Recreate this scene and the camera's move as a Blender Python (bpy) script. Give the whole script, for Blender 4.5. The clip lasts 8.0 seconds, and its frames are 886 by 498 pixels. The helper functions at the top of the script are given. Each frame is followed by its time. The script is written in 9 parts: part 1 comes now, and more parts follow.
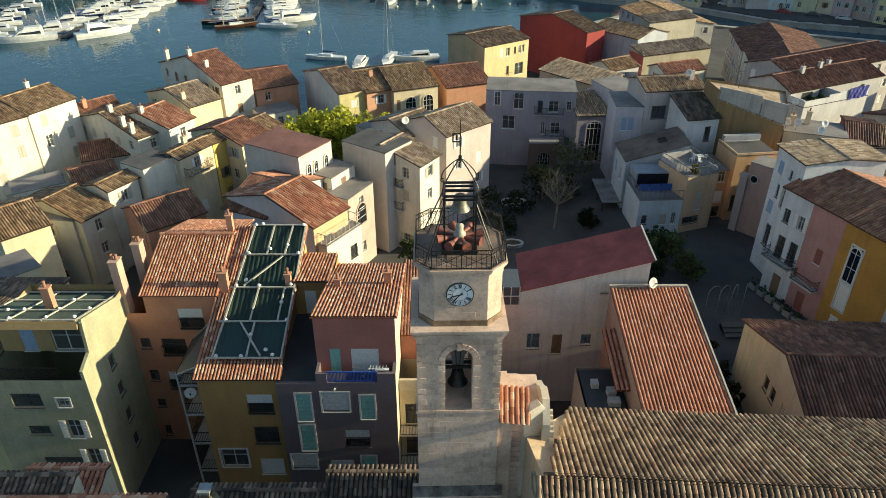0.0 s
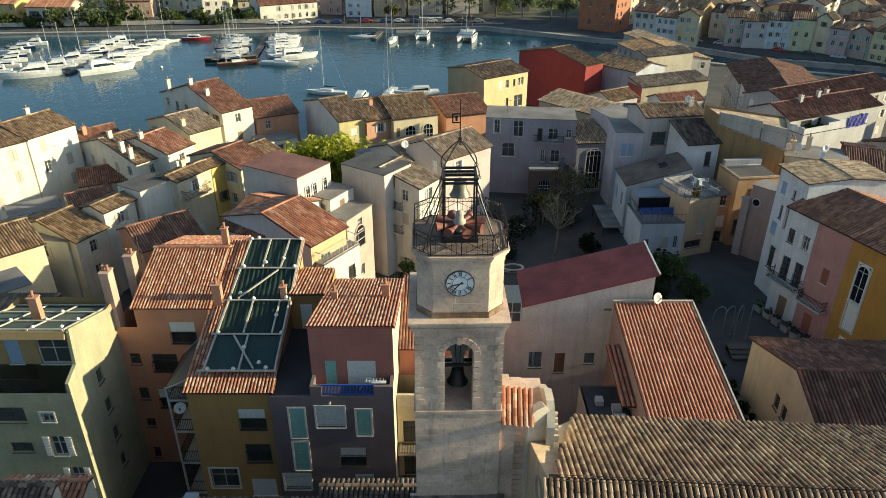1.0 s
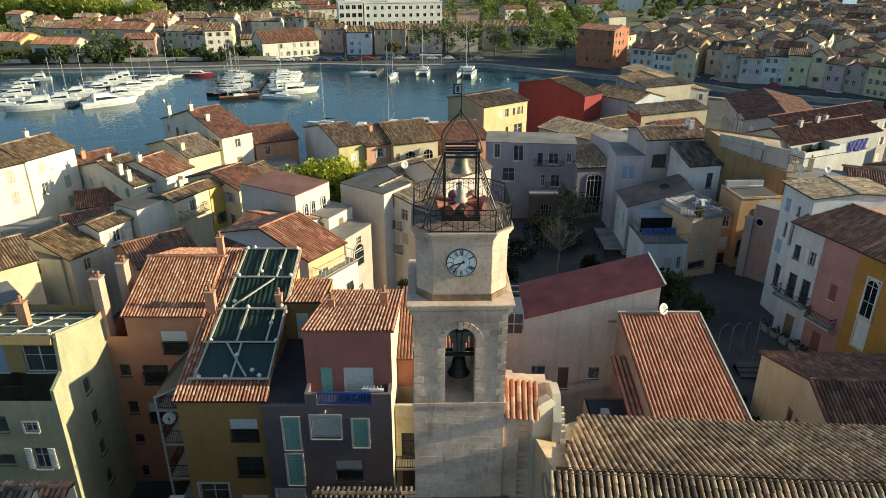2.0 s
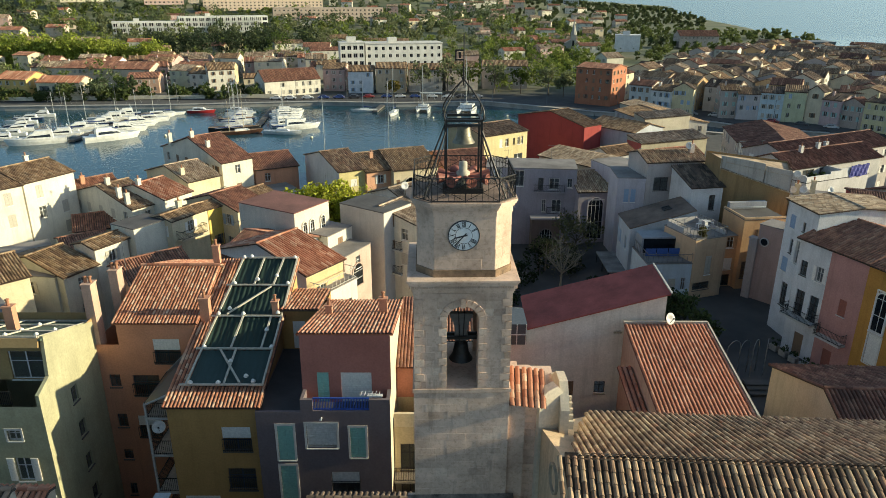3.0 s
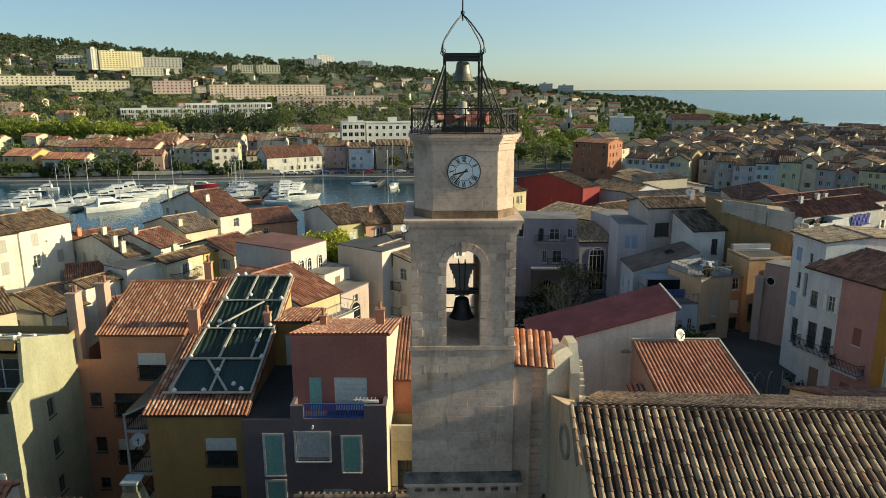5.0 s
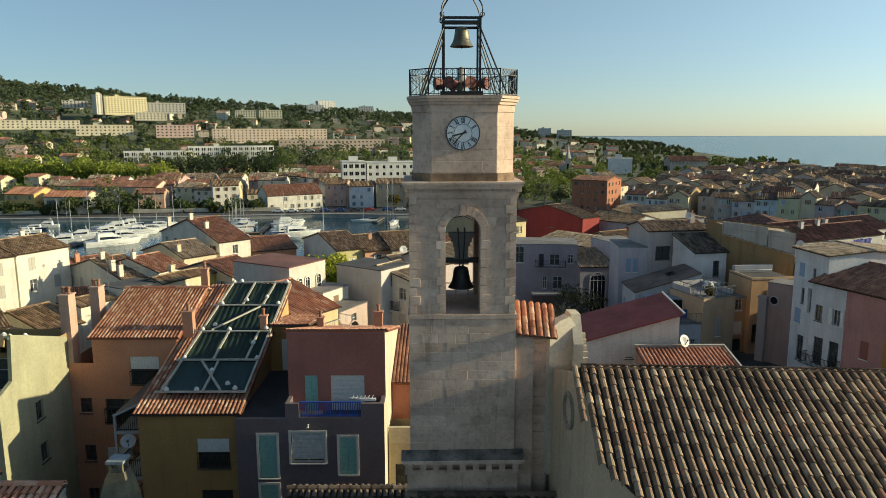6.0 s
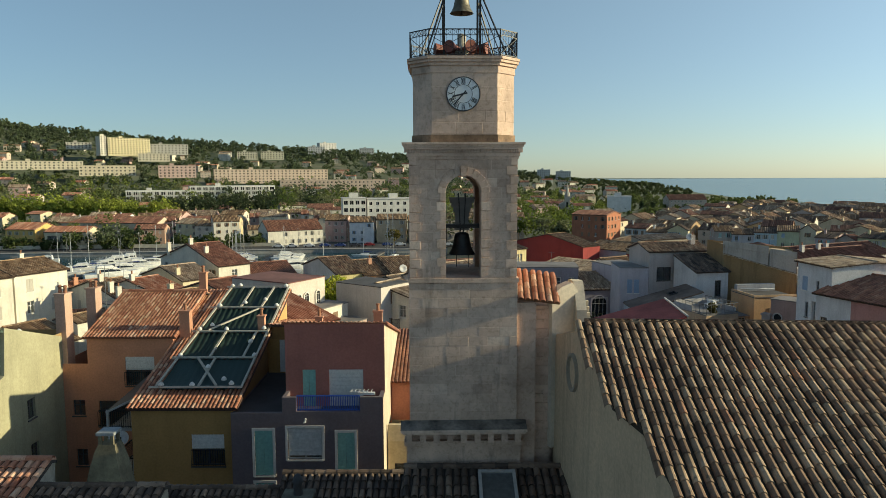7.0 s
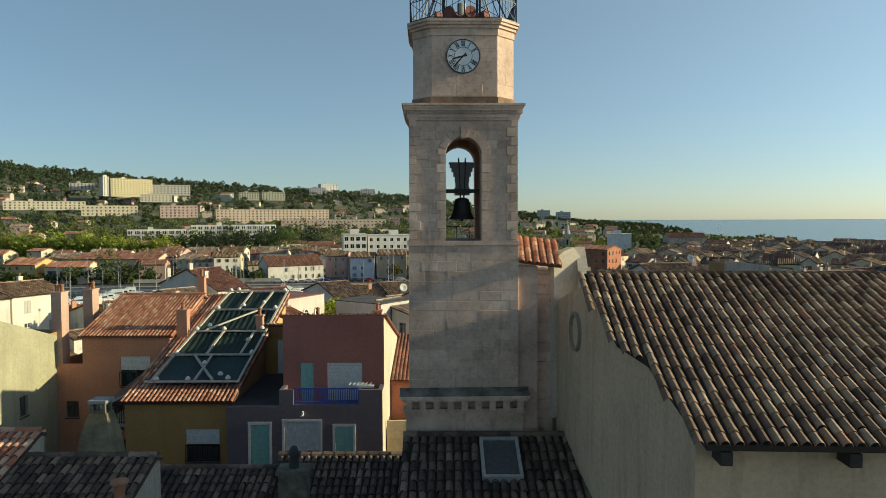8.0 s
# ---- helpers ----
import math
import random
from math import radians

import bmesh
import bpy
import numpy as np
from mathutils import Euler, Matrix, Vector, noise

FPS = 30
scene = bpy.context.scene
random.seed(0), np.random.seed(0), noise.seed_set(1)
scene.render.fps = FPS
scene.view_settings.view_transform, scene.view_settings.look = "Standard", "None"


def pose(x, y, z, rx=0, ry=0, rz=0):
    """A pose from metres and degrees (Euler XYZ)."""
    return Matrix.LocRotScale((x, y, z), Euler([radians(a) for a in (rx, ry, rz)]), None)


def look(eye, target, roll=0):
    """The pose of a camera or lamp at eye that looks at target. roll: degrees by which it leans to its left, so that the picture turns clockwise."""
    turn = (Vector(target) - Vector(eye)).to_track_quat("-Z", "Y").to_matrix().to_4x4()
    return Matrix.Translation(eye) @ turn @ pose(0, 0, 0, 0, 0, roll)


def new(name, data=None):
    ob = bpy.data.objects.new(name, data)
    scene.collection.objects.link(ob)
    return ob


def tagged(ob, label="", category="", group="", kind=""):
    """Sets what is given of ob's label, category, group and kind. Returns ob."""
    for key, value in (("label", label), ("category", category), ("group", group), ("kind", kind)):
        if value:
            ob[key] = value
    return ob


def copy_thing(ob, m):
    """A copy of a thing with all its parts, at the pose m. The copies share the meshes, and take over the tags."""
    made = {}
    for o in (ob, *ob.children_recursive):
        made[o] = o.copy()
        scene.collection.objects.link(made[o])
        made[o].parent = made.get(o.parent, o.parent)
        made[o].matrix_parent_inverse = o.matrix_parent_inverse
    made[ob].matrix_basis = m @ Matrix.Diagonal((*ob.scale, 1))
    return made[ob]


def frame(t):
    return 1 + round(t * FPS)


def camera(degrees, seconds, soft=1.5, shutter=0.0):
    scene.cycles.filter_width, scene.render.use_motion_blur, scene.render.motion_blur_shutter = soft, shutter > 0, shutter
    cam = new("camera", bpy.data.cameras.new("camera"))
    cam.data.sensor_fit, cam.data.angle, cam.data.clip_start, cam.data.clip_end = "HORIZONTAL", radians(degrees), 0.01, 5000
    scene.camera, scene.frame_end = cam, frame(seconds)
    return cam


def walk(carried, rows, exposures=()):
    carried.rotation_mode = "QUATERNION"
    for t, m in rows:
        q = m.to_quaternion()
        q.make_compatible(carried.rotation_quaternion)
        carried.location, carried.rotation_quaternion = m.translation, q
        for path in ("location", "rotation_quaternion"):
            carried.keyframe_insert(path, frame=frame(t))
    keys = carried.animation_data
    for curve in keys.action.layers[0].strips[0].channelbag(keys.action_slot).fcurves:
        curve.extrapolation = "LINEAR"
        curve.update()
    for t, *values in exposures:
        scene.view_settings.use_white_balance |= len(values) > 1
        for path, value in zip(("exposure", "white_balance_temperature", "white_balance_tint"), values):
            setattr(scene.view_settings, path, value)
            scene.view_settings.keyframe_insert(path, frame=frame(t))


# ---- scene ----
cam = camera(65.2, 8.0, soft=0.6)
PATH = [
    (0, (-0.079, 0.506, 41.245), (-0.077, 2.223, 40.22), 0.00),
    (0.5, (-0.072, 0.446, 40.139), (-0.07, 2.193, 39.167), 0.02),
    (1, (-0.066, 0.411, 38.887), (-0.063, 2.188, 37.969), 0.09),
    (1.5, (-0.072, 0.408, 37.647), (-0.068, 2.211, 36.781), 0.14),
    (3, (-0.149, 0.45, 33.694), (-0.145, 2.325, 32.997), 0.15),
    (3.5, (-0.146, 0.425, 32.444), (-0.142, 2.32, 31.805), 0.08),
    (4, (-0.193, 0.415, 31.125), (-0.188, 2.33, 30.549), 0.06),
    (4.5, (-0.159, 0.387, 29.896), (-0.154, 2.319, 29.377), 0.01),
    (6, (-0.094, 0.345, 25.908), (-0.089, 2.317, 25.576), -0.11),
    (6.5, (-0.072, 0.285, 24.654), (-0.068, 2.266, 24.381), -0.08),
    (7, (-0.109, 0.27, 23.303), (-0.104, 2.259, 23.091), -0.16),
    (7.5, (-0.084, 0.294, 22.048), (-0.079, 2.288, 21.895), -0.21),
    (8, (-0.105, 0.31, 20.721), (-0.101, 2.307, 20.63), -0.21),
]
walk(cam, [(t, look(eye, target, roll)) for t, eye, target, roll in PATH],
     exposures=[(0.0, 1.08), (1.5, 1.08), (3.5, 0.94), (4.5, 0.79), (6.5, 0.59), (8.0, 0.53)])

# ---- light ----
SUN_EL, SUN_AZ = 15.2, -0.6     # height over the horizon; turn from +x towards +y
world = bpy.data.worlds.new("sky")
scene.world = world
world.use_nodes = True
wn = world.node_tree
sky = wn.nodes.new("ShaderNodeTexSky")
sky.sky_type, sky.sun_disc = "NISHITA", False
sky.sun_elevation, sky.sun_rotation = radians(SUN_EL), radians(90 - SUN_AZ)
sky.air_density, sky.dust_density, sky.ozone_density, sky.altitude = 0.8, 0.2, 1.6, 20
haze = wn.nodes.new("ShaderNodeHueSaturation")
haze.inputs["Saturation"].default_value = 0.92
tone = wn.nodes.new("ShaderNodeMix")
tone.data_type, tone.blend_type = "RGBA", "MULTIPLY"
tone.inputs[0].default_value = 1.0
tone.inputs[7].default_value = (1.02, 1.0, 0.845, 1)
wn.links.new(sky.outputs[0], haze.inputs["Color"])
wn.links.new(haze.outputs[0], tone.inputs[6])
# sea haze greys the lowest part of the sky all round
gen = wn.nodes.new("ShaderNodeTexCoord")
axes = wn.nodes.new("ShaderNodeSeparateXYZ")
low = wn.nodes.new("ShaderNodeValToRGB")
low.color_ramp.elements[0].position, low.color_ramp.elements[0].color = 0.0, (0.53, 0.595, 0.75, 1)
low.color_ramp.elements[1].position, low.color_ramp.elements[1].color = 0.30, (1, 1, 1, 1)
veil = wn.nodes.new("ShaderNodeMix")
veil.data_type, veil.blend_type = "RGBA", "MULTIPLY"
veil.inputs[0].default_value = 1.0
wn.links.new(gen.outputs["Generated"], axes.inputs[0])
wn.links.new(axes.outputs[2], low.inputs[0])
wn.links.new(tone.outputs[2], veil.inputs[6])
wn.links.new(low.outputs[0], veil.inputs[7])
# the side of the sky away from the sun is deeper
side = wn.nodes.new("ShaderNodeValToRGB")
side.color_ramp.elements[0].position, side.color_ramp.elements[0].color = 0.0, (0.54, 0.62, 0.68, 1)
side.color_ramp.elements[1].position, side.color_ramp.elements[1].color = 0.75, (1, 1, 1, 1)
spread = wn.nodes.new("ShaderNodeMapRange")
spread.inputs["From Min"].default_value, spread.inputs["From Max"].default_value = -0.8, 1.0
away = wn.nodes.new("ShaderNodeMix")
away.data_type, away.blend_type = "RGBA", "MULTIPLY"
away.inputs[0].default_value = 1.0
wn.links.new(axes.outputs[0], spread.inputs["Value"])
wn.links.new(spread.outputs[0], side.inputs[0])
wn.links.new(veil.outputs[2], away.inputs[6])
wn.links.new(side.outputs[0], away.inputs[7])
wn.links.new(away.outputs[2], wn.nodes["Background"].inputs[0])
wn.nodes["Background"].inputs[1].default_value = 0.134
sun = new("sun", bpy.data.lights.new("sun", "SUN"))
sun.data.energy, sun.data.angle, sun.data.color = 4.0, radians(0.6), (1.0, 0.89, 0.57)
_e, _a = radians(SUN_EL), radians(SUN_AZ)
sun.matrix_basis = look((0, 0, 100), (-math.cos(_e) * math.cos(_a), -math.cos(_e) * math.sin(_a), 100 - math.sin(_e)))

# ---- materials ----
MATS = {}


def shader(name, rough=0.9, metal=0.0):
    m = bpy.data.materials.new(name)
    m.use_nodes = True
    nt = m.node_tree
    b = nt.nodes["Principled BSDF"]
    b.inputs["Roughness"].default_value, b.inputs["Metallic"].default_value = rough, metal
    return m, nt, b


def ramp(nt, fac, stops):
    r = nt.nodes.new("ShaderNodeValToRGB")
    while len(r.color_ramp.elements) < len(stops):
        r.color_ramp.elements.new(0.5)
    for e, (p, c) in zip(r.color_ramp.elements, stops):
        e.position, e.color = p, (*c, 1)
    nt.links.new(fac, r.inputs[0])
    return r.outputs[0]


def grain(nt, scale, detail=4, rough=0.6, stretch=(1, 1, 1), own=False):
    """Noise in metres, by place in the world."""
    src = nt.nodes.new("ShaderNodeTexCoord").outputs["Object"] if own else nt.nodes.new("ShaderNodeNewGeometry").outputs["Position"]
    mp = nt.nodes.new("ShaderNodeMapping")
    mp.inputs["Scale"].default_value = stretch
    nt.links.new(src, mp.inputs["Vector"])
    n = nt.nodes.new("ShaderNodeTexNoise")
    n.inputs["Scale"].default_value, n.inputs["Detail"].default_value, n.inputs["Roughness"].default_value = scale, detail, rough
    nt.links.new(mp.outputs[0], n.inputs["Vector"])
    return n.outputs["Fac"]


def mixc(nt, fac, a, b, mode="MIX"):
    m = nt.nodes.new("ShaderNodeMix")
    m.data_type, m.blend_type = "RGBA", mode
    for sock, v in ((m.inputs["Factor"], fac), (m.inputs["A"], a), (m.inputs["B"], b)):
        if isinstance(v, bpy.types.NodeSocket):
            nt.links.new(v, sock)
        elif isinstance(v, tuple):
            sock.default_value = (*v, 1)
        else:
            sock.default_value = v
    return m.outputs["Result"]


def bump(nt, b, height, strength=0.3, dist=0.02):
    n = nt.nodes.new("ShaderNodeBump")
    n.inputs["Strength"].default_value, n.inputs["Distance"].default_value = strength, dist
    nt.links.new(height, n.inputs["Height"])
    nt.links.new(n.outputs[0], b.inputs["Normal"])


def chance(nt):
    """A random value for each piece, joined or single."""
    isl = nt.nodes.new("ShaderNodeNewGeometry").outputs["Random Per Island"]
    obj = nt.nodes.new("ShaderNodeObjectInfo").outputs["Random"]
    add = nt.nodes.new("ShaderNodeMath")
    nt.links.new(isl, add.inputs[0])
    nt.links.new(obj, add.inputs[1])
    fr = nt.nodes.new("ShaderNodeMath")
    fr.operation = "FRACT"
    nt.links.new(add.outputs[0], fr.inputs[0])
    return fr.outputs[0]


def dim(c, k):
    return tuple(min(1.0, v * k) for v in c)


def plaster(c, dirt=0.5):
    """Painted render on a wall, with blotches, rain streaks and fine relief."""
    key = ("plaster", c, dirt)
    if key not in MATS:
        m, nt, b = shader("plaster", 0.92)
        col = ramp(nt, grain(nt, 0.45, 5), [(0.3, dim(c, 0.84)), (0.55, c), (0.75, dim(c, 1.08))])
        streak = ramp(nt, grain(nt, 1.0, 6, 0.65, (2.2, 2.2, 0.18)), [(0.5, (0, 0, 0)), (0.78, (dirt, dirt, dirt))])
        col = mixc(nt, streak, col, dim(c, 0.55))
        spot = ramp(nt, grain(nt, 2.6, 6, 0.7), [(0.56, (0, 0, 0)), (0.74, (dirt * 0.6, dirt * 0.6, dirt * 0.6))])
        col = mixc(nt, spot, col, dim(c, 0.66))
        fine = ramp(nt, grain(nt, 9, 4), [(0.35, (0.86, 0.86, 0.86)), (0.7, (1.05, 1.05, 1.05))])
        nt.links.new(mixc(nt, 1.0, col, fine, "MULTIPLY"), b.inputs["Base Color"])
        bump(nt, b, grain(nt, 30, 4), 0.25, 0.01)
        MATS[key] = m
    return MATS[key]


def clay(kind):
    """Curved clay roof tiles; each tile has its own tone, with lichen and soot."""
    key = ("clay", kind)
    if key not in MATS:
        tones = {
            "old": [(0.0, (0.15, 0.092, 0.06)), (0.3, (0.26, 0.165, 0.105)), (0.6, (0.36, 0.245, 0.155)), (0.88, (0.45, 0.335, 0.225)), (1.0, (0.33, 0.16, 0.095))],
            "dark": [(0.0, (0.06, 0.045, 0.036)), (0.4, (0.12, 0.085, 0.064)), (0.75, (0.19, 0.13, 0.095)), (1.0, (0.27, 0.20, 0.15))],
            "orange": [(0.0, (0.32, 0.12, 0.07)), (0.35, (0.43, 0.18, 0.105)), (0.75, (0.52, 0.25, 0.155)), (1.0, (0.62, 0.41, 0.29))],
            "scarlet": [(0.0, (0.44, 0.17, 0.10)), (0.4, (0.50, 0.20, 0.12)), (0.8, (0.55, 0.25, 0.16)), (1.0, (0.60, 0.33, 0.23))],
            "maroon": [(0.0, (0.12, 0.055, 0.04)), (0.4, (0.19, 0.085, 0.06)), (0.8, (0.24, 0.12, 0.085)), (1.0, (0.30, 0.17, 0.12))],
            "red": [(0.0, (0.25, 0.115, 0.078)), (0.4, (0.33, 0.15, 0.10)), (0.75, (0.39, 0.185, 0.12)), (1.0, (0.45, 0.25, 0.17))],
            "brown": [(0.0, (0.18, 0.11, 0.065)), (0.4, (0.31, 0.195, 0.11)), (0.75, (0.41, 0.27, 0.155)), (1.0, (0.47, 0.35, 0.23))],
            "pale": [(0.0, (0.25, 0.18, 0.12)), (0.4, (0.38, 0.28, 0.2)), (0.75, (0.47, 0.37, 0.27)), (1.0, (0.52, 0.43, 0.33))],
        }[kind]
        m, nt, b = shader("clay_" + kind, 0.88)
        col = ramp(nt, chance(nt), tones)
        patch = ramp(nt, grain(nt, 0.35, 5), [(0.32, (0.68, 0.67, 0.66)), (0.66, (1.14, 1.12, 1.08))])
        col = mixc(nt, 1.0, col, patch, "MULTIPLY")
        worn = ramp(nt, grain(nt, 1.3, 5, 0.65), [(0.36, (0.60, 0.58, 0.57)), (0.52, (1, 1, 1)), (0.70, (1.22, 1.18, 1.10))])
        if kind not in ("orange", "scarlet"):
            col = mixc(nt, 1.0, col, worn, "MULTIPLY")
        lichen = ramp(nt, grain(nt, 5, 6, 0.7), [(0.56, (0, 0, 0)), (0.68, (0.75, 0.75, 0.75))])
        col = mixc(nt, lichen, col, (0.07, 0.06, 0.045) if kind in ("old", "dark") else dim(tones[1][1], 0.6))
        nt.links.new(col, b.inputs["Base Color"])
        bump(nt, b, grain(nt, 40, 3), 0.3, 0.008)
        MATS[key] = m
    return MATS[key]


def ashlar():
    """Pale grey-beige limestone blocks, each with its own tone, weathered."""
    if "ashlar" not in MATS:
        m, nt, b = shader("limestone", 0.93)
        col = ramp(nt, chance(nt), [(0.0, (0.53, 0.395, 0.315)), (0.12, (0.625, 0.475, 0.385)), (0.85, (0.67, 0.515, 0.42)), (1.0, (0.74, 0.60, 0.50))])
        blot = ramp(nt, grain(nt, 0.7, 6, 0.65), [(0.3, (0.62, 0.59, 0.56)), (0.6, (1.08, 1.05, 1.01))])
        col = mixc(nt, 1.0, col, blot, "MULTIPLY")
        pits = ramp(nt, grain(nt, 7, 5, 0.7), [(0.34, (0.80, 0.77, 0.74)), (0.50, (1, 1, 1))])
        col = mixc(nt, 1.0, col, pits, "MULTIPLY")
        soot = ramp(nt, grain(nt, 1.1, 6, 0.7, (1.6, 1.6, 0.25)), [(0.58, (0, 0, 0)), (0.8, (0.7, 0.7, 0.7))])
        col = mixc(nt, soot, col, (0.10, 0.085, 0.07))
        nt.links.new(col, b.inputs["Base Color"])
        bump(nt, b, grain(nt, 14, 6, 0.7), 0.5, 0.02)
        MATS["ashlar"] = m
    return MATS["ashlar"]


def plain(c, rough=0.7, metal=0.0, var=0.25, scale=6.0, spec=0.5):
    """Paint, metal, wood or plastic with some wear."""
    key = ("plain", c, rough, metal, var, scale)
    if key not in MATS:
        m, nt, b = shader("paint" if not metal else "metal", rough, metal)
        col = ramp(nt, grain(nt, scale, 5), [(0.3, dim(c, 1 - var)), (0.7, dim(c, 1 + var * 0.4))])
        nt.links.new(col, b.inputs["Base Color"])
        b.inputs["Specular IOR Level"].default_value = spec
        bump(nt, b, grain(nt, scale * 5, 3), 0.1, 0.004)
        MATS[key] = m
    return MATS[key]


def pane_mat():
    if "pane" not in MATS:
        m, nt, b = shader("window_glass", 0.04)
        b.inputs["Base Color"].default_value = (0.35, 0.40, 0.42, 1)
        b.inputs["Transmission Weight"].default_value = 0.85
        b.inputs["IOR"].default_value = 1.45
        MATS["pane"] = m
    return MATS["pane"]


def leaf_mat(c, name="leaf"):
    key = ("leaf", c)
    if key not in MATS:
        m, nt, b = shader(name, 0.65)
        col = ramp(nt, chance(nt), [(0.0, dim(c, 0.55)), (0.5, c), (1.0, dim(c, 1.5))])
        patch = ramp(nt, grain(nt, 0.25, 3), [(0.3, (0.7, 0.75, 0.7)), (0.7, (1.15, 1.1, 1.0))])
        col = mixc(nt, 1.0, col, patch, "MULTIPLY")
        nt.links.new(col, b.inputs["Base Color"])
        b.inputs["Specular IOR Level"].default_value = 0.25
        glow = nt.nodes.new("ShaderNodeBsdfTranslucent")
        nt.links.new(col, glow.inputs[0])
        both = nt.nodes.new("ShaderNodeMixShader")
        both.inputs[0].default_value = 0.45
        nt.links.new(b.outputs[0], both.inputs[1])
        nt.links.new(glow.outputs[0], both.inputs[2])
        nt.links.new(both.outputs[0], nt.nodes["Material Output"].inputs[0])
        MATS[key] = m
    return MATS[key]


def floor_mat(name, c, scale=0.25, var=0.4, rough=0.9):
    if name not in MATS:
        m, nt, b = shader(name, rough)
        big = ramp(nt, grain(nt, scale, 6), [(0.3, dim(c, 1 - var)), (0.7, dim(c, 1 + var))])
        fine = ramp(nt, grain(nt, 12, 4), [(0.3, (0.8, 0.8, 0.8)), (0.7, (1.12, 1.12, 1.12))])
        nt.links.new(mixc(nt, 1.0, big, fine, "MULTIPLY"), b.inputs["Base Color"])
        bump(nt, b, grain(nt, 20, 4), 0.3, 0.01)
        MATS[name] = m
    return MATS[name]


def water_mat():
    m, nt, b = shader("water", 0.06)
    b.inputs["IOR"].default_value = 1.33
    col = ramp(nt, grain(nt, 0.012, 3), [(0.35, (0.010, 0.050, 0.075)), (0.7, (0.018, 0.078, 0.110))])
    nt.links.new(col, b.inputs["Base Color"])
    a = nt.nodes.new("ShaderNodeMath")
    a.operation = "ADD"
    nt.links.new(grain(nt, 0.9, 4, 0.6, (1, 0.6, 1)), a.inputs[0])
    nt.links.new(grain(nt, 0.15, 3, 0.5), a.inputs[1])
    b.inputs["Specular IOR Level"].default_value = 0.38
    bump(nt, b, a.outputs[0], 0.35, 0.25)
    # the open sea is rougher than the harbour
    sep = nt.nodes.new("ShaderNodeSeparateXYZ")
    nt.links.new(nt.nodes.new("ShaderNodeNewGeometry").outputs["Position"], sep.inputs[0])
    chop = nt.nodes.new("ShaderNodeMapRange")
    chop.inputs["From Min"].default_value, chop.inputs["From Max"].default_value = 280, 700
    chop.inputs["To Min"].default_value, chop.inputs["To Max"].default_value = 0.06, 0.2
    nt.links.new(sep.outputs["Y"], chop.inputs["Value"])
    nt.links.new(chop.outputs[0], b.inputs["Roughness"])
    return m


WHITE, CREAM, YELLOW, SALMON = (0.70, 0.66, 0.56), (0.68, 0.58, 0.40), (0.72, 0.52, 0.14), (0.58, 0.29, 0.18)
ORANGE, OCHRE, LILAC, GREY = (0.50, 0.23, 0.11), (0.46, 0.26, 0.06), (0.36, 0.325, 0.36), (0.44, 0.42, 0.40)
PINK, BRICKRED, PALEBLUE, TAN = (0.56, 0.38, 0.34), (0.40, 0.06, 0.05), (0.50, 0.55, 0.60), (0.58, 0.40, 0.22)
BEIGE, LIME = (0.55, 0.48, 0.38), (0.55, 0.58, 0.38)


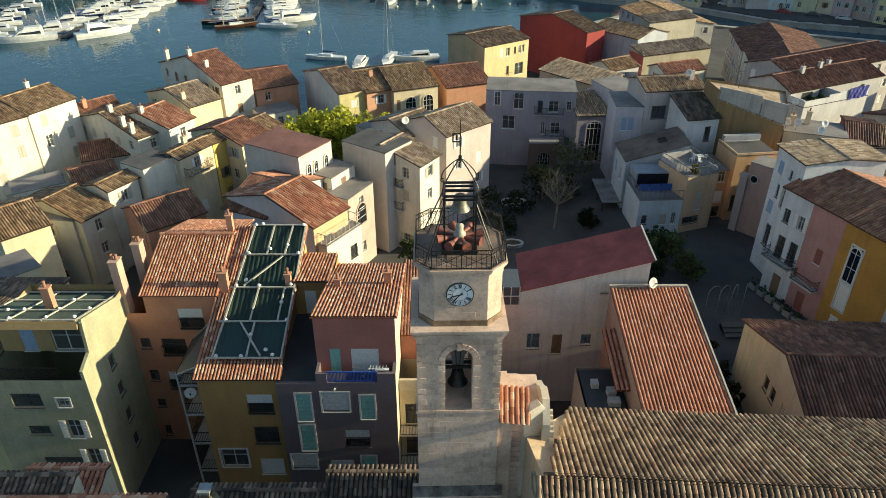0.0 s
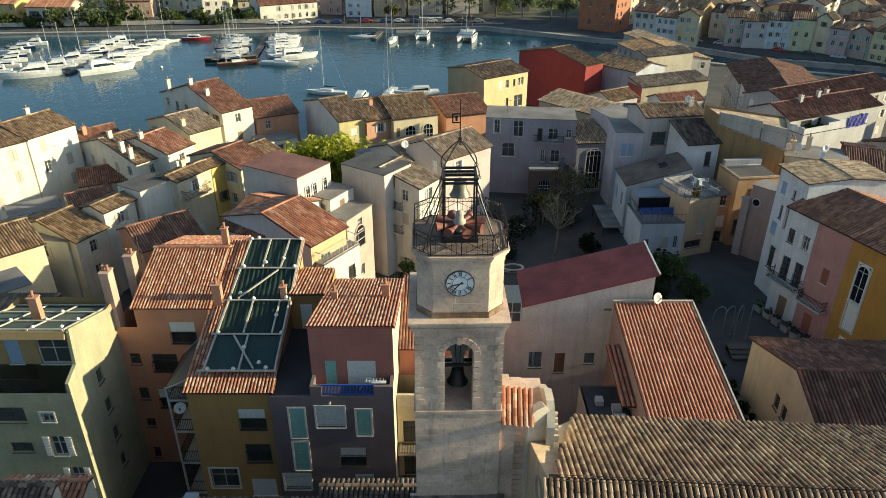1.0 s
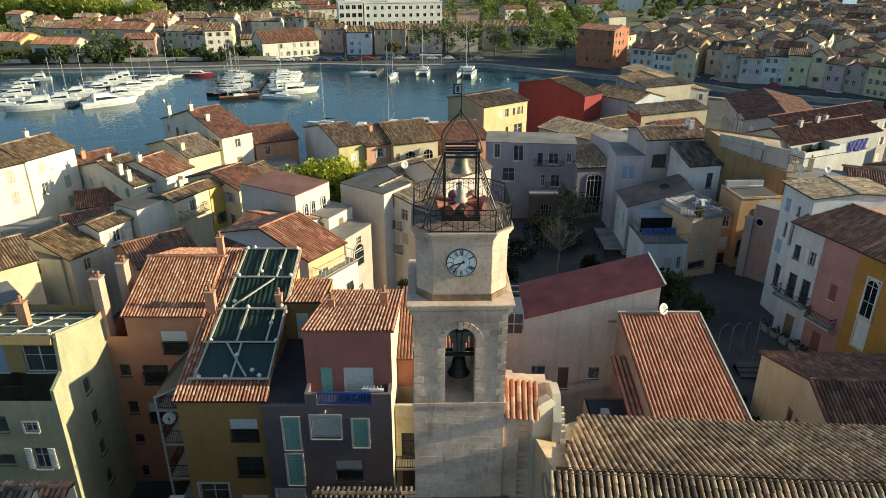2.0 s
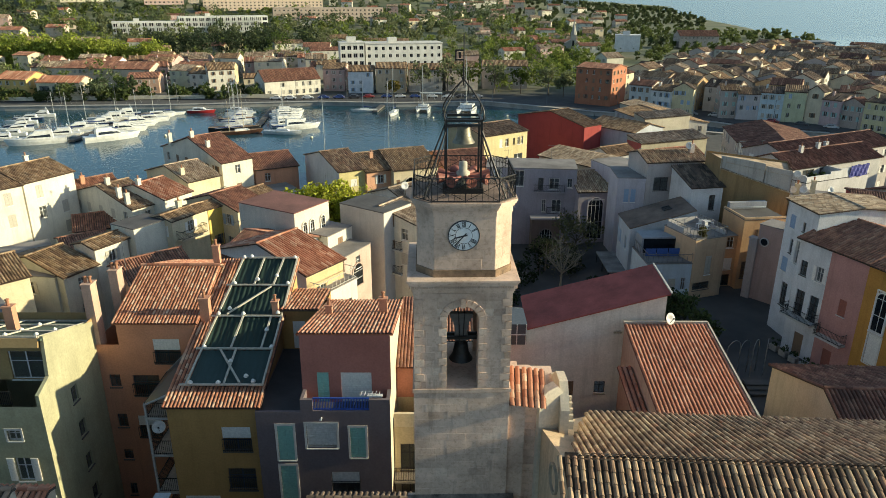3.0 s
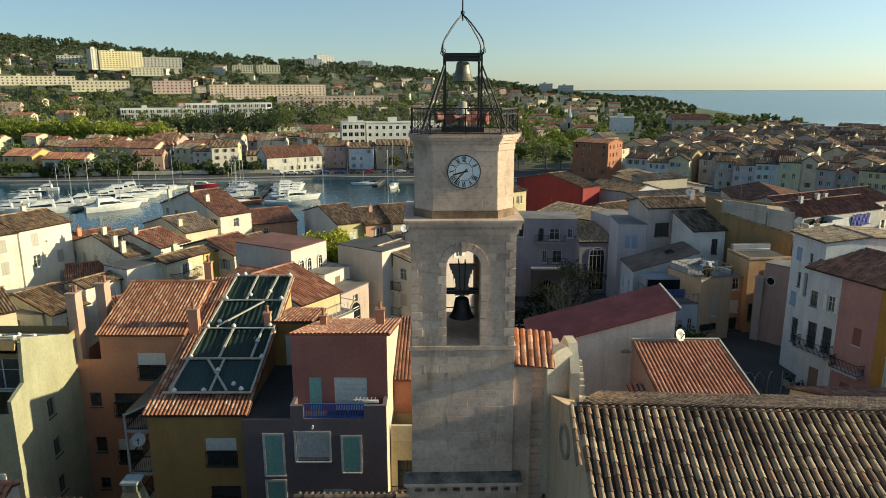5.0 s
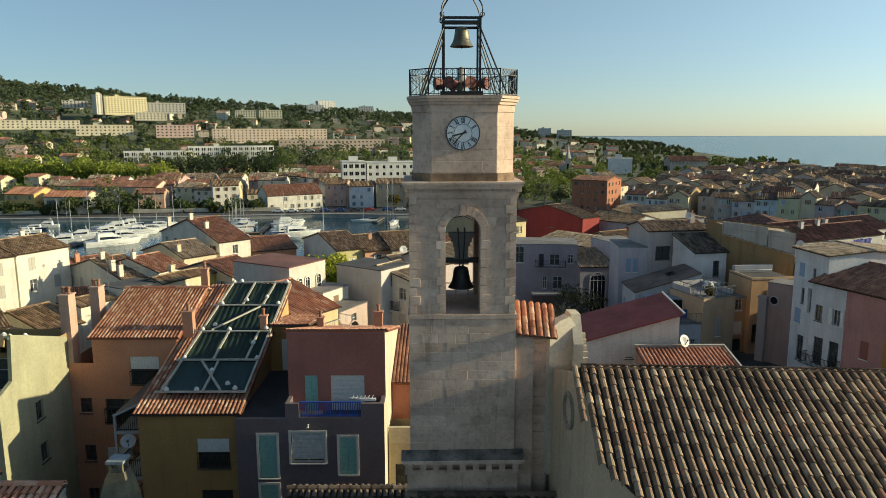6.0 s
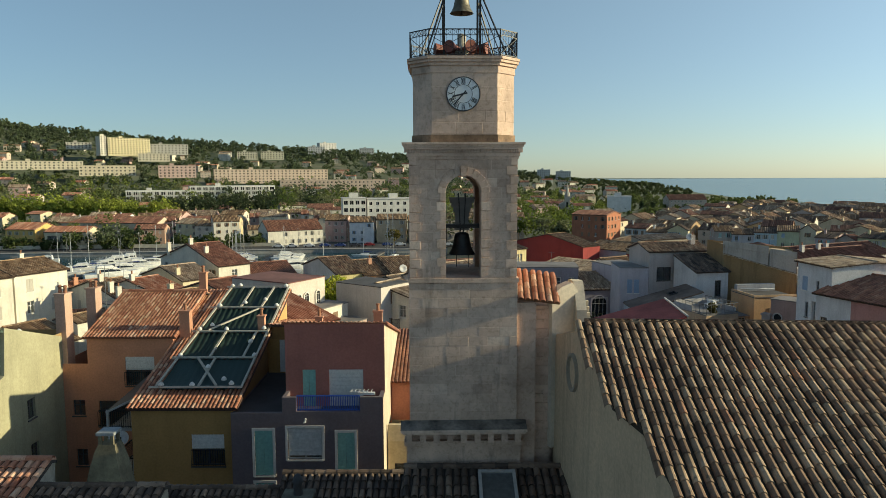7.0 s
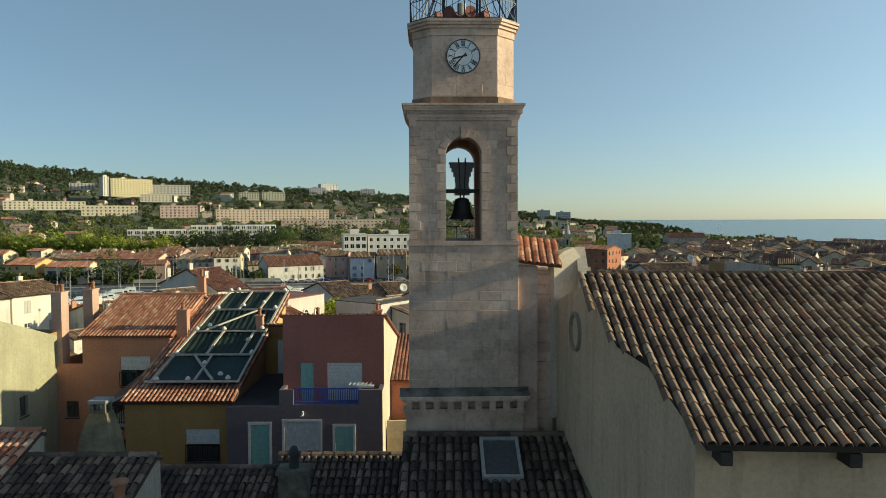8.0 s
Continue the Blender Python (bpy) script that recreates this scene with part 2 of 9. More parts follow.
# ---- mesh tools ----
class Geo:
    """Collects faces for one mesh."""

    def __init__(self):
        self.v, self.f, self.m = [], [], []

    def face(self, pts, mat=0):
        n = len(self.v)
        self.v.extend([tuple(p) for p in pts])
        self.f.append(tuple(range(n, n + len(pts))))
        self.m.append(mat)

    def box(self, a, b, mat=0, m=None):
        """An upright box from corner a to corner b."""
        (x0, y0, z0), (x1, y1, z1) = a, b
        p = [(x, y, z) for z in (z0, z1) for x, y in ((x0, y0), (x1, y0), (x1, y1), (x0, y1))]
        if m is not None:
            p = [tuple(m @ Vector(q)) for q in p]
        n = len(self.v)
        self.v.extend(p)
        for q in ((0, 3, 2, 1), (4, 5, 6, 7), (0, 1, 5, 4), (1, 2, 6, 5), (2, 3, 7, 6), (3, 0, 4, 7)):
            self.f.append(tuple(n + i for i in q))
            self.m.append(mat)

    def beam(self, p, q, w, h=None, mat=0, up=(0, 0, 1)):
        """A square bar from p to q."""
        p, q = Vector(p), Vector(q)
        d = (q - p).normalized()
        s = d.cross(Vector(up))
        s = s.normalized() if s.length > 1e-4 else Vector((1, 0, 0))
        t = s.cross(d)
        h = w if h is None else h
        n = len(self.v)
        for e in (p, q):
            for a, b in ((-1, -1), (1, -1), (1, 1), (-1, 1)):
                self.v.append(tuple(e + s * (a * w / 2) + t * (b * h / 2)))
        for f in ((0, 1, 2, 3), (7, 6, 5, 4), (0, 4, 5, 1), (1, 5, 6, 2), (2, 6, 7, 3), (3, 7, 4, 0)):
            self.f.append(tuple(n + i for i in f))
            self.m.append(mat)

    def tube(self, p, q, r0, r1=None, k=8, mat=0, caps=True):
        p, q = Vector(p), Vector(q)
        r1 = r0 if r1 is None else r1
        d = (q - p).normalized()
        s = d.orthogonal().normalized()
        t = d.cross(s)
        n = len(self.v)
        for e, r in ((p, r0), (q, r1)):
            for i in range(k):
                a = math.tau * i / k
                self.v.append(tuple(e + (s * math.cos(a) + t * math.sin(a)) * r))
        for i in range(k):
            j = (i + 1) % k
            self.f.append((n + i, n + j, n + k + j, n + k + i))
            self.m.append(mat)
        if caps:
            self.f.append(tuple(n + i for i in reversed(range(k))))
            self.f.append(tuple(n + k + i for i in range(k)))
            self.m += [mat, mat]

    def turned(self, prof, k=24, mat=0, at=(0, 0, 0)):
        """A surface of revolution about z; prof: (radius, z)."""
        n = len(self.v)
        for r, z in prof:
            for i in range(k):
                a = math.tau * i / k
                self.v.append((at[0] + r * math.cos(a), at[1] + r * math.sin(a), at[2] + z))
        for j in range(len(prof) - 1):
            for i in range(k):
                i2 = (i + 1) % k
                self.f.append((n + j * k + i, n + j * k + i2, n + (j + 1) * k + i2, n + (j + 1) * k + i))
                self.m.append(mat)

    def prism(self, poly, z0, z1, mat=0, top=True, bottom=True):
        k = len(poly)
        n = len(self.v)
        self.v += [(x, y, z0) for x, y in poly] + [(x, y, z1) for x, y in poly]
        for i in range(k):
            j = (i + 1) % k
            self.f.append((n + i, n + j, n + k + j, n + k + i))
            self.m.append(mat)
        if top:
            self.f.append(tuple(n + k + i for i in range(k)))
            self.m.append(mat)
        if bottom:
            self.f.append(tuple(n + i for i in reversed(range(k))))
            self.m.append(mat)

    def mesh(self, name, mats, smooth=False):
        me = bpy.data.meshes.new(name)
        me.from_pydata(self.v, [], self.f)
        for mt in (mats if isinstance(mats, (list, tuple)) else [mats]):
            me.materials.append(mt)
        me.polygons.foreach_set("material_index", self.m)
        if smooth:
            me.polygons.foreach_set("use_smooth", [True] * len(self.f))
        me.update()
        return me


def thing(name, m, label, category, group="", kind=""):
    ob = new(name)
    ob.empty_display_size = 0.3
    ob.matrix_basis = m
    return tagged(ob, label, category, group, kind)


def part(name, geo, mats, parent, label="", m=None, smooth=False, kind=""):
    """One mesh as a part of a thing, or on its own where parent is None."""
    me = geo if isinstance(geo, bpy.types.Mesh) else geo.mesh(name, mats, smooth)
    ob = new(name, me)
    ob.parent = parent
    if m is not None:
        ob.matrix_basis = m
    return tagged(ob, label, kind=kind)


# ---- walls with openings ----
def face_pose(k, x0, y0, x1, y1):
    """The frame of side k of a box: 0 front, 1 left, 2 right, 3 back; its x runs along the wall, its y inwards."""
    if k == 0:
        return Matrix(((1, 0, 0, 0), (0, 1, 0, y0), (0, 0, 1, 0), (0, 0, 0, 1)))
    if k == 1:
        return Matrix(((0, 1, 0, x0), (-1, 0, 0, 0), (0, 0, 1, 0), (0, 0, 0, 1)))
    if k == 2:
        return Matrix(((0, -1, 0, x1), (1, 0, 0, 0), (0, 0, 1, 0), (0, 0, 0, 1)))
    return Matrix(((-1, 0, 0, 0), (0, -1, 0, y1), (0, 0, 1, 0), (0, 0, 0, 1)))


def pierced(geo, fm, u0, u1, z0, z1, ops, deep=0.18, mat=0):
    """A wall from u0 to u1 and z0 to z1 in the frame fm with openings (ua, za, ub, zb) and their reveals."""
    us = sorted({u0, u1, *[min(max(u, u0), u1) for o in ops for u in (o[0], o[2])]})
    zs = sorted({z0, z1, *[min(max(z, z0), z1) for o in ops for z in (o[1], o[3])]})

    def put(pts):
        geo.face([fm @ Vector(p) for p in pts], mat)

    for j in range(len(zs) - 1):
        za, zb = zs[j], zs[j + 1]
        run = None
        for i in range(len(us) - 1):
            ua, ub = us[i], us[i + 1]
            cu, cz = (ua + ub) / 2, (za + zb) / 2
            hole = any(o[0] < cu < o[2] and o[1] < cz < o[3] for o in ops)
            if hole:
                if run is not None:
                    put([(run, 0, za), (ua, 0, za), (ua, 0, zb), (run, 0, zb)])
                run = None
            elif run is None:
                run = ua
        if run is not None:
            put([(run, 0, za), (us[-1], 0, za), (us[-1], 0, zb), (run, 0, zb)])
    for a, za, b, zb in [o[:4] for o in ops]:
        put([(a, 0, za), (a, 0, zb), (a, deep, zb), (a, deep, za)])
        put([(b, 0, za), (b, deep, za), (b, deep, zb), (b, 0, zb)])
        put([(a, 0, zb), (b, 0, zb), (b, deep, zb), (a, deep, zb)])
        put([(a, 0, za), (a, deep, za), (b, deep, za), (b, 0, za)])


WIN = {}


def win_mesh(kind, w, h, tint):
    """A window, shared by all of its size: surround or shutters, sash, panes. Origin at the middle of its sill line, y inwards."""
    key = (kind, w, h, tint)
    if key in WIN:
        return WIN[key]
    g = Geo()
    a = w / 2
    d = 0.12
    sash, glass, leaf = 0, 1, 2
    if kind[:2] == "d_":
        # distant windows: pane, one mullion, plain shutters
        g.face([(-a, d, 0), (a, d, 0), (a, d, h), (-a, d, h)], glass)
        g.face([(-0.04, d - 0.03, 0), (0.04, d - 0.03, 0), (0.04, d - 0.03, h), (-0.04, d - 0.03, h)], sash)
        if kind in ("d_open", "d_closed"):
            for s in (-1, 1):
                x0, x1 = sorted((s * (a + 0.03), s * (a + w / 2))) if kind == "d_open" else sorted((0.01 * s, a * s))
                y = -0.05 if kind == "d_open" else 0.03
                g.box((x0, y, 0.02), (x1, y + 0.035, h - 0.02), leaf)
        g.box((-a - 0.06, -0.07, -0.07), (a + 0.06, 0.1, -0.003), sash)
    if kind in ("plain", "open", "half", "rail", "sur"):
        for x0, x1 in ((-a, -a + 0.06), (a - 0.06, a), (-0.03, 0.03)):
            g.box((x0, d, 0), (x1, d + 0.05, h), sash)
        for z0, z1 in ((0, 0.07), (h - 0.07, h), (h * 0.62, h * 0.62 + 0.04)):
            g.box((-a, d + 0.003, z0), (a, d + 0.047, z1), sash)
        g.face([(-a, d + 0.03, 0), (a, d + 0.03, 0), (a, d + 0.03, h), (-a, d + 0.03, h)], glass)
    if kind == "open":
        for s in (-1, 1):
            x0, x1 = sorted((s * (a + 0.03), s * (a + w / 2)))
            g.box((x0, -0.05, 0.02), (x1, -0.015, h - 0.02), leaf)
            for i in range(int(h / 0.14)):
                z = 0.08 + i * 0.14
                g.box((x0 + 0.05, -0.062, z), (x1 - 0.05, -0.05, z + 0.09), leaf)
    if kind == "closed":
        for x0, x1 in ((-a + 0.01, -0.006), (0.006, a - 0.01)):
            g.box((x0, 0.02, 0.01), (x1, 0.06, h - 0.01), leaf)
            for i in range(int(h / 0.13)):
                z = 0.07 + i * 0.13
                g.box((x0 + 0.05, 0.005, z), (x1 - 0.05, 0.02, z + 0.085), leaf)
    if kind in ("half", "roller"):
        z0 = h * 0.55 if kind == "half" else 0.02
        n = max(3, int((h - z0) / 0.07))
        for i in range(n):
            z = z0 + (h - z0) * i / n
            g.box((-a, 0.03 + 0.004 * (i % 2), z), (a, 0.055, z + (h - z0) / n - 0.008), leaf)
    if kind == "rail":
        for i in range(max(3, int(w / 0.11))):
            x = -a + 0.04 + i * (w - 0.08) / max(2, int(w / 0.11) - 1)
            g.box((x - 0.009, -0.06, 0.05), (x + 0.009, -0.042, 0.95), leaf)
        for z in (0.04, 0.95):
            g.box((-a - 0.03, -0.066, z), (a + 0.03, -0.036, z + 0.035), leaf)
    if kind in ("sur", "closed_sur"):
        for x0, x1, z0, z1 in ((-a - 0.13, -a, -0.05, h + 0.13), (a, a + 0.13, -0.05, h + 0.13), (-a, a, h, h + 0.13)):
            g.box((x0, -0.03, z0), (x1, 0.05, z1), sash)
        if kind == "closed_sur":
            for x0, x1 in ((-a + 0.01, -0.006), (0.006, a - 0.01)):
                g.box((x0, 0.03, 0.01), (x1, 0.07, h - 0.01), leaf)
                for i in range(int(h / 0.12)):
                    z = 0.07 + i * 0.12
                    g.box((x0 + 0.05, 0.015, z), (x1 - 0.05, 0.03, z + 0.08), leaf)
    if kind == "door":
        g.box((-a, 0.05, 0), (a, 0.1, h), leaf)
        for z0, z1 in ((0.15, h * 0.45), (h * 0.52, h - 0.15)):
            g.box((-a + 0.12, 0.035, z0), (a - 0.12, 0.05, z1), leaf)
    if kind != "door" and kind[:2] != "d_":
        g.box((-a - 0.06, -0.07, -0.07), (a + 0.06, 0.1, -0.003), sash)
    tints = {"w": (0.75, 0.73, 0.68), "n": (0.24, 0.15, 0.09), "g": (0.28, 0.45, 0.43), "b": (0.28, 0.38, 0.52), "s": (0.45, 0.42, 0.36), "r": (0.30, 0.10, 0.07), "k": (0.03, 0.03, 0.035), "t": (0.26, 0.50, 0.44)}
    leafm = plain(tints[tint], 0.6, 0.0, 0.2, 9.0)
    sashm = plain((0.10, 0.085, 0.075) if tint in "kn" or kind in ("half", "rail") else (0.62, 0.60, 0.56) if kind in ("sur", "closed_sur") else (0.72, 0.70, 0.66), 0.6, 0.0, 0.15, 8.0)
    WIN[key] = g.mesh("window", [sashm, pane_mat(), leafm])
    return WIN[key]


def join_into(geo, me, m, base):
    """Adds a copy of a mesh, at the pose m, to geo; its materials count from base."""
    n = len(geo.v)
    geo.v += [tuple(m @ v.co) for v in me.vertices]
    for p in me.polygons:
        geo.f.append(tuple(n + i for i in p.vertices))
        geo.m.append(base + p.material_index)


def fit_windows(parent, fm, ops, joined=None):
    """The windows of one wall: ops as (ua, za, ub, zb, kind, tint)."""
    for o in ops:
        kind, tint = (o[4], o[5]) if len(o) > 5 else ("plain", "w")
        if kind == "hole":
            continue
        w, h = round(o[2] - o[0], 2), round(o[3] - o[1], 2)
        if joined is not None:
            me = win_mesh("d_" + kind, w, h, tint)
            geo, mats = joined
            if me.materials[2].name not in [k.name for k in mats]:
                mats.extend([me.materials[0], me.materials[1], me.materials[2]])
            base = [k.name for k in mats].index(me.materials[2].name) - 2
            join_into(geo, me, fm @ Matrix.Translation(((o[0] + o[2]) / 2, 0, o[1])), base)
            continue
        part("door" if kind == "door" else "window", win_mesh(kind, w, h, tint), None, parent, m=fm @ Matrix.Translation(((o[0] + o[2]) / 2, 0, o[1])))


def rows_of(u0, u1, z0, z1, rng, kinds, step=2.4, storey=2.75, size=(0.85, 1.3), keep=0.85, top=0.6):
    """Windows laid out in storeys from the eaves down."""
    out = []
    n = int((u1 - u0 - 0.5) / step)
    if n < 1 and u1 - u0 > 1.7:
        n = 1
    if n < 1:
        return out
    gap = (u1 - u0) / n
    z = z1 - top - size[1]
    while z > z0 + 0.6:
        for i in range(n):
            if rng.random() < keep:
                kind, tint = rng.choice(kinds)
                c = u0 + gap * (i + 0.5)
                out.append((round(c - size[0] / 2, 3), round(z, 3), round(c + size[0] / 2, 3), round(z + size[1], 3), kind, tint))
        z -= storey
    return out


# ---- tiled roofs ----
def tile_arc(geo, m, x, s0, s1, r0, r1, lift, k=4, mat=0, thick=0.0):
    """One cover tile: a tapering half pipe from s0 (down the slope) to s1 (up it), in the frame m of the slope."""
    n = len(geo.v)
    for s, r, dz in ((s0, r0, lift), (s1, r1, 0.0)):
        for i in range(k + 1):
            a = math.pi * i / k
            geo.v.append(tuple(m @ Vector((x - r * math.cos(a), s, dz + r * 1.05 * math.sin(a)))))
    for i in range(k):
        geo.f.append((n + i, n + i + 1, n + k + 2 + i, n + k + 1 + i))
        geo.m.append(mat)
    if thick:
        q = len(geo.v)
        for i in range(k + 1):
            a = math.pi * i / k
            geo.v.append(tuple(m @ Vector((x - (r0 - thick) * math.cos(a), s0, lift + (r0 - thick) * 1.05 * math.sin(a)))))
        for i in range(k):
            geo.f.append((n + i + 1, n + i, q + i, q + i + 1))
            geo.m.append(mat)


def tile_slope(geo, m, width, length, pitch=0.25, step=0.75, rng=random, k=4, skip=None, jit=0.012):
    """Rows of tiles on a slope; in m x runs along the eaves, y up the slope, z out of it."""
    n = max(2, int(width / pitch))
    gap = width / n
    rows = max(1, int(round(length / step)))
    st = length / rows
    for i in range(n):
        x = gap * (i + 0.5)
        r = gap * 0.385
        dx, sag = rng.uniform(-jit, jit), rng.uniform(-0.3, 0.3) * st
        for j in range(rows):
            if skip and skip(x, j * st):
                continue
            s = (sag if 0 < j else 0.0)
            tile_arc(geo, m, x + dx + rng.uniform(-jit, jit) * 0.4, j * st - 0.03 + s, (j + 1) * st + (sag if j < rows - 1 else 0.0), r * 1.03, r * 0.96, 0.014 + rng.uniform(0, jit) * 0.6, k)


def slope_pose(p, along, up):
    """The frame of a slope: p its lower left corner, along the eaves, up the slope."""
    x = Vector(along).normalized()
    y = Vector(up)
    y = (y - x * y.dot(x)).normalized()
    z = x.cross(y)
    return Matrix(((x.x, y.x, z.x, p[0]), (x.y, y.y, z.y, p[1]), (x.z, y.z, z.z, p[2]), (0, 0, 0, 1)))


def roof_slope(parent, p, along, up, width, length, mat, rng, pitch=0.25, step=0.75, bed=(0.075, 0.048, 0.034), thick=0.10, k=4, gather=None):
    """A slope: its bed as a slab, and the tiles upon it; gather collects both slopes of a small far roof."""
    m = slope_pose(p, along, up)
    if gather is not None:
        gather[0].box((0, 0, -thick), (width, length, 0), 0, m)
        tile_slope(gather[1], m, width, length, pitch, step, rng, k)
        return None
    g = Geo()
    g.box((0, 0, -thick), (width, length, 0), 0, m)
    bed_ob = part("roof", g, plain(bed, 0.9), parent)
    t = Geo()
    tile_slope(t, m, width, length, pitch, step, rng, k)
    part("tiles", t, mat, bed_ob, kind="stuff")
    return bed_ob


def ridge_caps(parent, a, b, mat, rng, r=0.13, step=0.42):
    g = Geo()
    a, b = Vector(a), Vector(b)
    n = max(2, int((b - a).length / step))
    m = slope_pose(a, (b - a).cross(Vector((0, 0, 1))), b - a)
    st = (b - a).length / n
    for i in range(n):
        tile_arc(g, m, rng.uniform(-0.01, 0.01), i * st, (i + 1) * st + 0.04, r * 1.05, r * 0.93, rng.uniform(-0.01, 0.01), 5)
    return part("ridge_tiles", g, mat, parent, kind="stuff")


def chimney(parent, x, y, z0, z1, w=0.55, d=0.45, c=BEIGE, pots=1):
    g = Geo()
    g.box((x - w / 2, y - d / 2, z0), (x + w / 2, y + d / 2, z1))
    g.box((x - w / 2 - 0.05, y - d / 2 - 0.05, z1), (x + w / 2 + 0.05, y + d / 2 + 0.05, z1 + 0.09))
    ch = part("chimney", g, plaster(c), parent)
    for i in range(pots):
        px = x + (i - (pots - 1) / 2) * 0.3
        q = Geo()
        q.turned([(0.10, 0), (0.09, 0.32), (0.13, 0.34), (0.13, 0.40), (0.0, 0.46)], 10, at=(px, y, z1 + 0.09))
        part("chimney_pot", q, plain((0.34, 0.16, 0.09), 0.85), ch)


def fall(y):
    """How far the land has fallen at y, towards the harbour."""
    return 0.0104 * min(max(y - 43.0, 0.0), 205.0)


# ---- houses ----
COUNT = [0]


def slab_between(a, b, deep, thick):
    """A ledge along the line a-b, standing out and hanging over evenly."""
    g = Geo()
    g.beam(Vector(a), Vector(b), deep, thick)
    return g


def house(A, B, run, z0, eave, rise, wall, roof="brown", kind="gable", label="", wins=None, auto=True, shut="open", tint="s", chim=(), sides=(0, 1, 2), low=None, off=0.0, size=(0.85, 1.3), keep=0.85, name="house", step=2.4, fine=True, group="houses of the old town", flank=None):
    """A town house. A, B: its eaves' ends towards the water or street; run: depth of the visible slope; eave: height over the land's own level there."""
    COUNT[0] += 1
    rng = random.Random(COUNT[0] * 7 + 3)
    ax, ay = A
    L = math.hypot(B[0] - ax, B[1] - ay)
    yaw = math.degrees(math.atan2(B[1] - ay, B[0] - ax))
    h = thing(name, pose(ax, ay, z0 - (fall(ay) if name != "villa" else 0), 0, 0, yaw), label or "town house with plastered walls and clay tile roof", "house", group)
    tp, ts, tk = (0.25, 0.75, 4) if fine else (0.5, 3.0, 3)
    D = run * 2 if kind == "gable" else run
    H = eave - z0
    wm = plaster(wall)
    kinds = [(shut, tint), (shut, tint), ("closed", tint), ("plain", "w")] if shut == "open" else [(shut, tint)] * (4 if shut == "closed" else 1) + [("plain", "w")]
    g = Geo()
    allops = {}
    for k, (u0, u1) in ((0, (0, L)), (1, (-D, 0)), (2, (0, D)), (3, (-L, 0))):
        ops = list((wins or {}).get(k, []))
        if auto and k in sides and k not in (wins or {}):
            zlow = (low - z0) if low is not None else 0
            ops = rows_of(u0 + 0.3, u1 - 0.3, zlow, H, rng, kinds, size=size, keep=keep, step=step)
        fm = face_pose(k, 0, 0, L, D)
        pierced(g, fm, u0, u1, 0, H, ops, mat=1 if flank and k == 1 else 0)
        allops[k] = (fm, ops)
    if kind == "gable":
        g.face([(0, 0, H), (0, D / 2, H + rise), (0, D, H)], 1 if flank else 0)
        g.face([(L, 0, H), (L, D, H), (L, D / 2, H + rise)])
    elif kind == "shed":
        g.face([(0, 0, H), (0, D, H + rise), (0, D, H)])
        g.face([(L, 0, H), (L, D, H), (L, D, H + rise)])
        g.face([(0, D, H), (0, D, H + rise), (L, D, H + rise), (L, D, H)])
    elif kind == "front":
        g.face([(0, 0, H), (L, 0, H), (L / 2, 0, H + rise)])
        g.face([(0, D, H), (L / 2, D, H + rise), (L, D, H)])
    part("wall", g, [wm, plaster(flank)] if flank else wm, h)
    far_win = None if fine else (Geo(), [])
    for fm, ops in allops.values():
        fit_windows(h, fm, ops, far_win)
    if far_win and far_win[0].f:
        part("windows", far_win[0], far_win[1], h, kind="stuff")
    rm = clay(roof) if roof in ("old", "dark", "orange", "red", "brown", "pale", "scarlet", "maroon") else None
    o = 0.22
    far_roof = None if fine else (Geo(), Geo())
    if roof == "sheet":
        q = Geo()
        up = Vector((0, D, rise)).normalized()
        q.box((0, 0, 0.0), (L + 0.3, math.hypot(D, rise) + 0.3, 0.14), 0, slope_pose(Vector((-0.15, 0, H)) - up * 0.15, (1, 0, 0), up))
        part("roof", q, floor_mat("roof_sheet", (0.16, 0.115, 0.09), 0.5, 0.45), h)
    elif kind in ("gable", "shed"):
        half = D / 2 if kind == "gable" else D
        sl = math.hypot(half, rise)
        up = Vector((0, half, rise)) / sl
        roof_slope(h, Vector((-o, 0, H)) - up * 0.3 + Vector((0, 0, 0.1)), (1, 0, 0), up, L + 2 * o, sl + 0.3, rm, rng, tp, ts, k=tk, gather=far_roof)
        if kind == "gable":
            up2 = Vector((0, -half, rise)) / sl
            roof_slope(h, Vector((L + o, D, H)) - up2 * 0.3 + Vector((0, 0, 0.1)), (-1, 0, 0), up2, L + 2 * o, sl + 0.3, rm, rng, tp, ts, k=tk, gather=far_roof)
            ridge_caps(h, (-o, D / 2, H + rise + 0.12), (L + o, D / 2, H + rise + 0.12), rm, rng)
    elif kind == "front":
        half = L / 2
        sl = math.hypot(half, rise)
        up = Vector((half, 0, rise)) / sl
        roof_slope(h, Vector((0, D + o, H)) - up * 0.25 + Vector((0, 0, 0.1)), (0, -1, 0), up, D + 2 * o, sl + 0.25, rm, rng, tp, ts, k=tk, gather=far_roof)
        up2 = Vector((-half, 0, rise)) / sl
        roof_slope(h, Vector((L, -o, H)) - up2 * 0.25 + Vector((0, 0, 0.1)), (0, 1, 0), up2, D + 2 * o, sl + 0.25, rm, rng, tp, ts, k=tk, gather=far_roof)
        ridge_caps(h, (L / 2, -o, H + rise + 0.12), (L / 2, D + o, H + rise + 0.12), rm, rng)
    else:
        q = Geo()
        q.box((-0.06, -0.06, H + 0.002), (L + 0.06, D + 0.06, H + 0.09))
        part("roof", q, floor_mat("roof_felt_" + (roof if roof in ("dark", "red") else "grey"), {"red": (0.19, 0.085, 0.07), "dark": (0.09, 0.085, 0.085)}.get(roof, (0.22, 0.20, 0.19))), h)
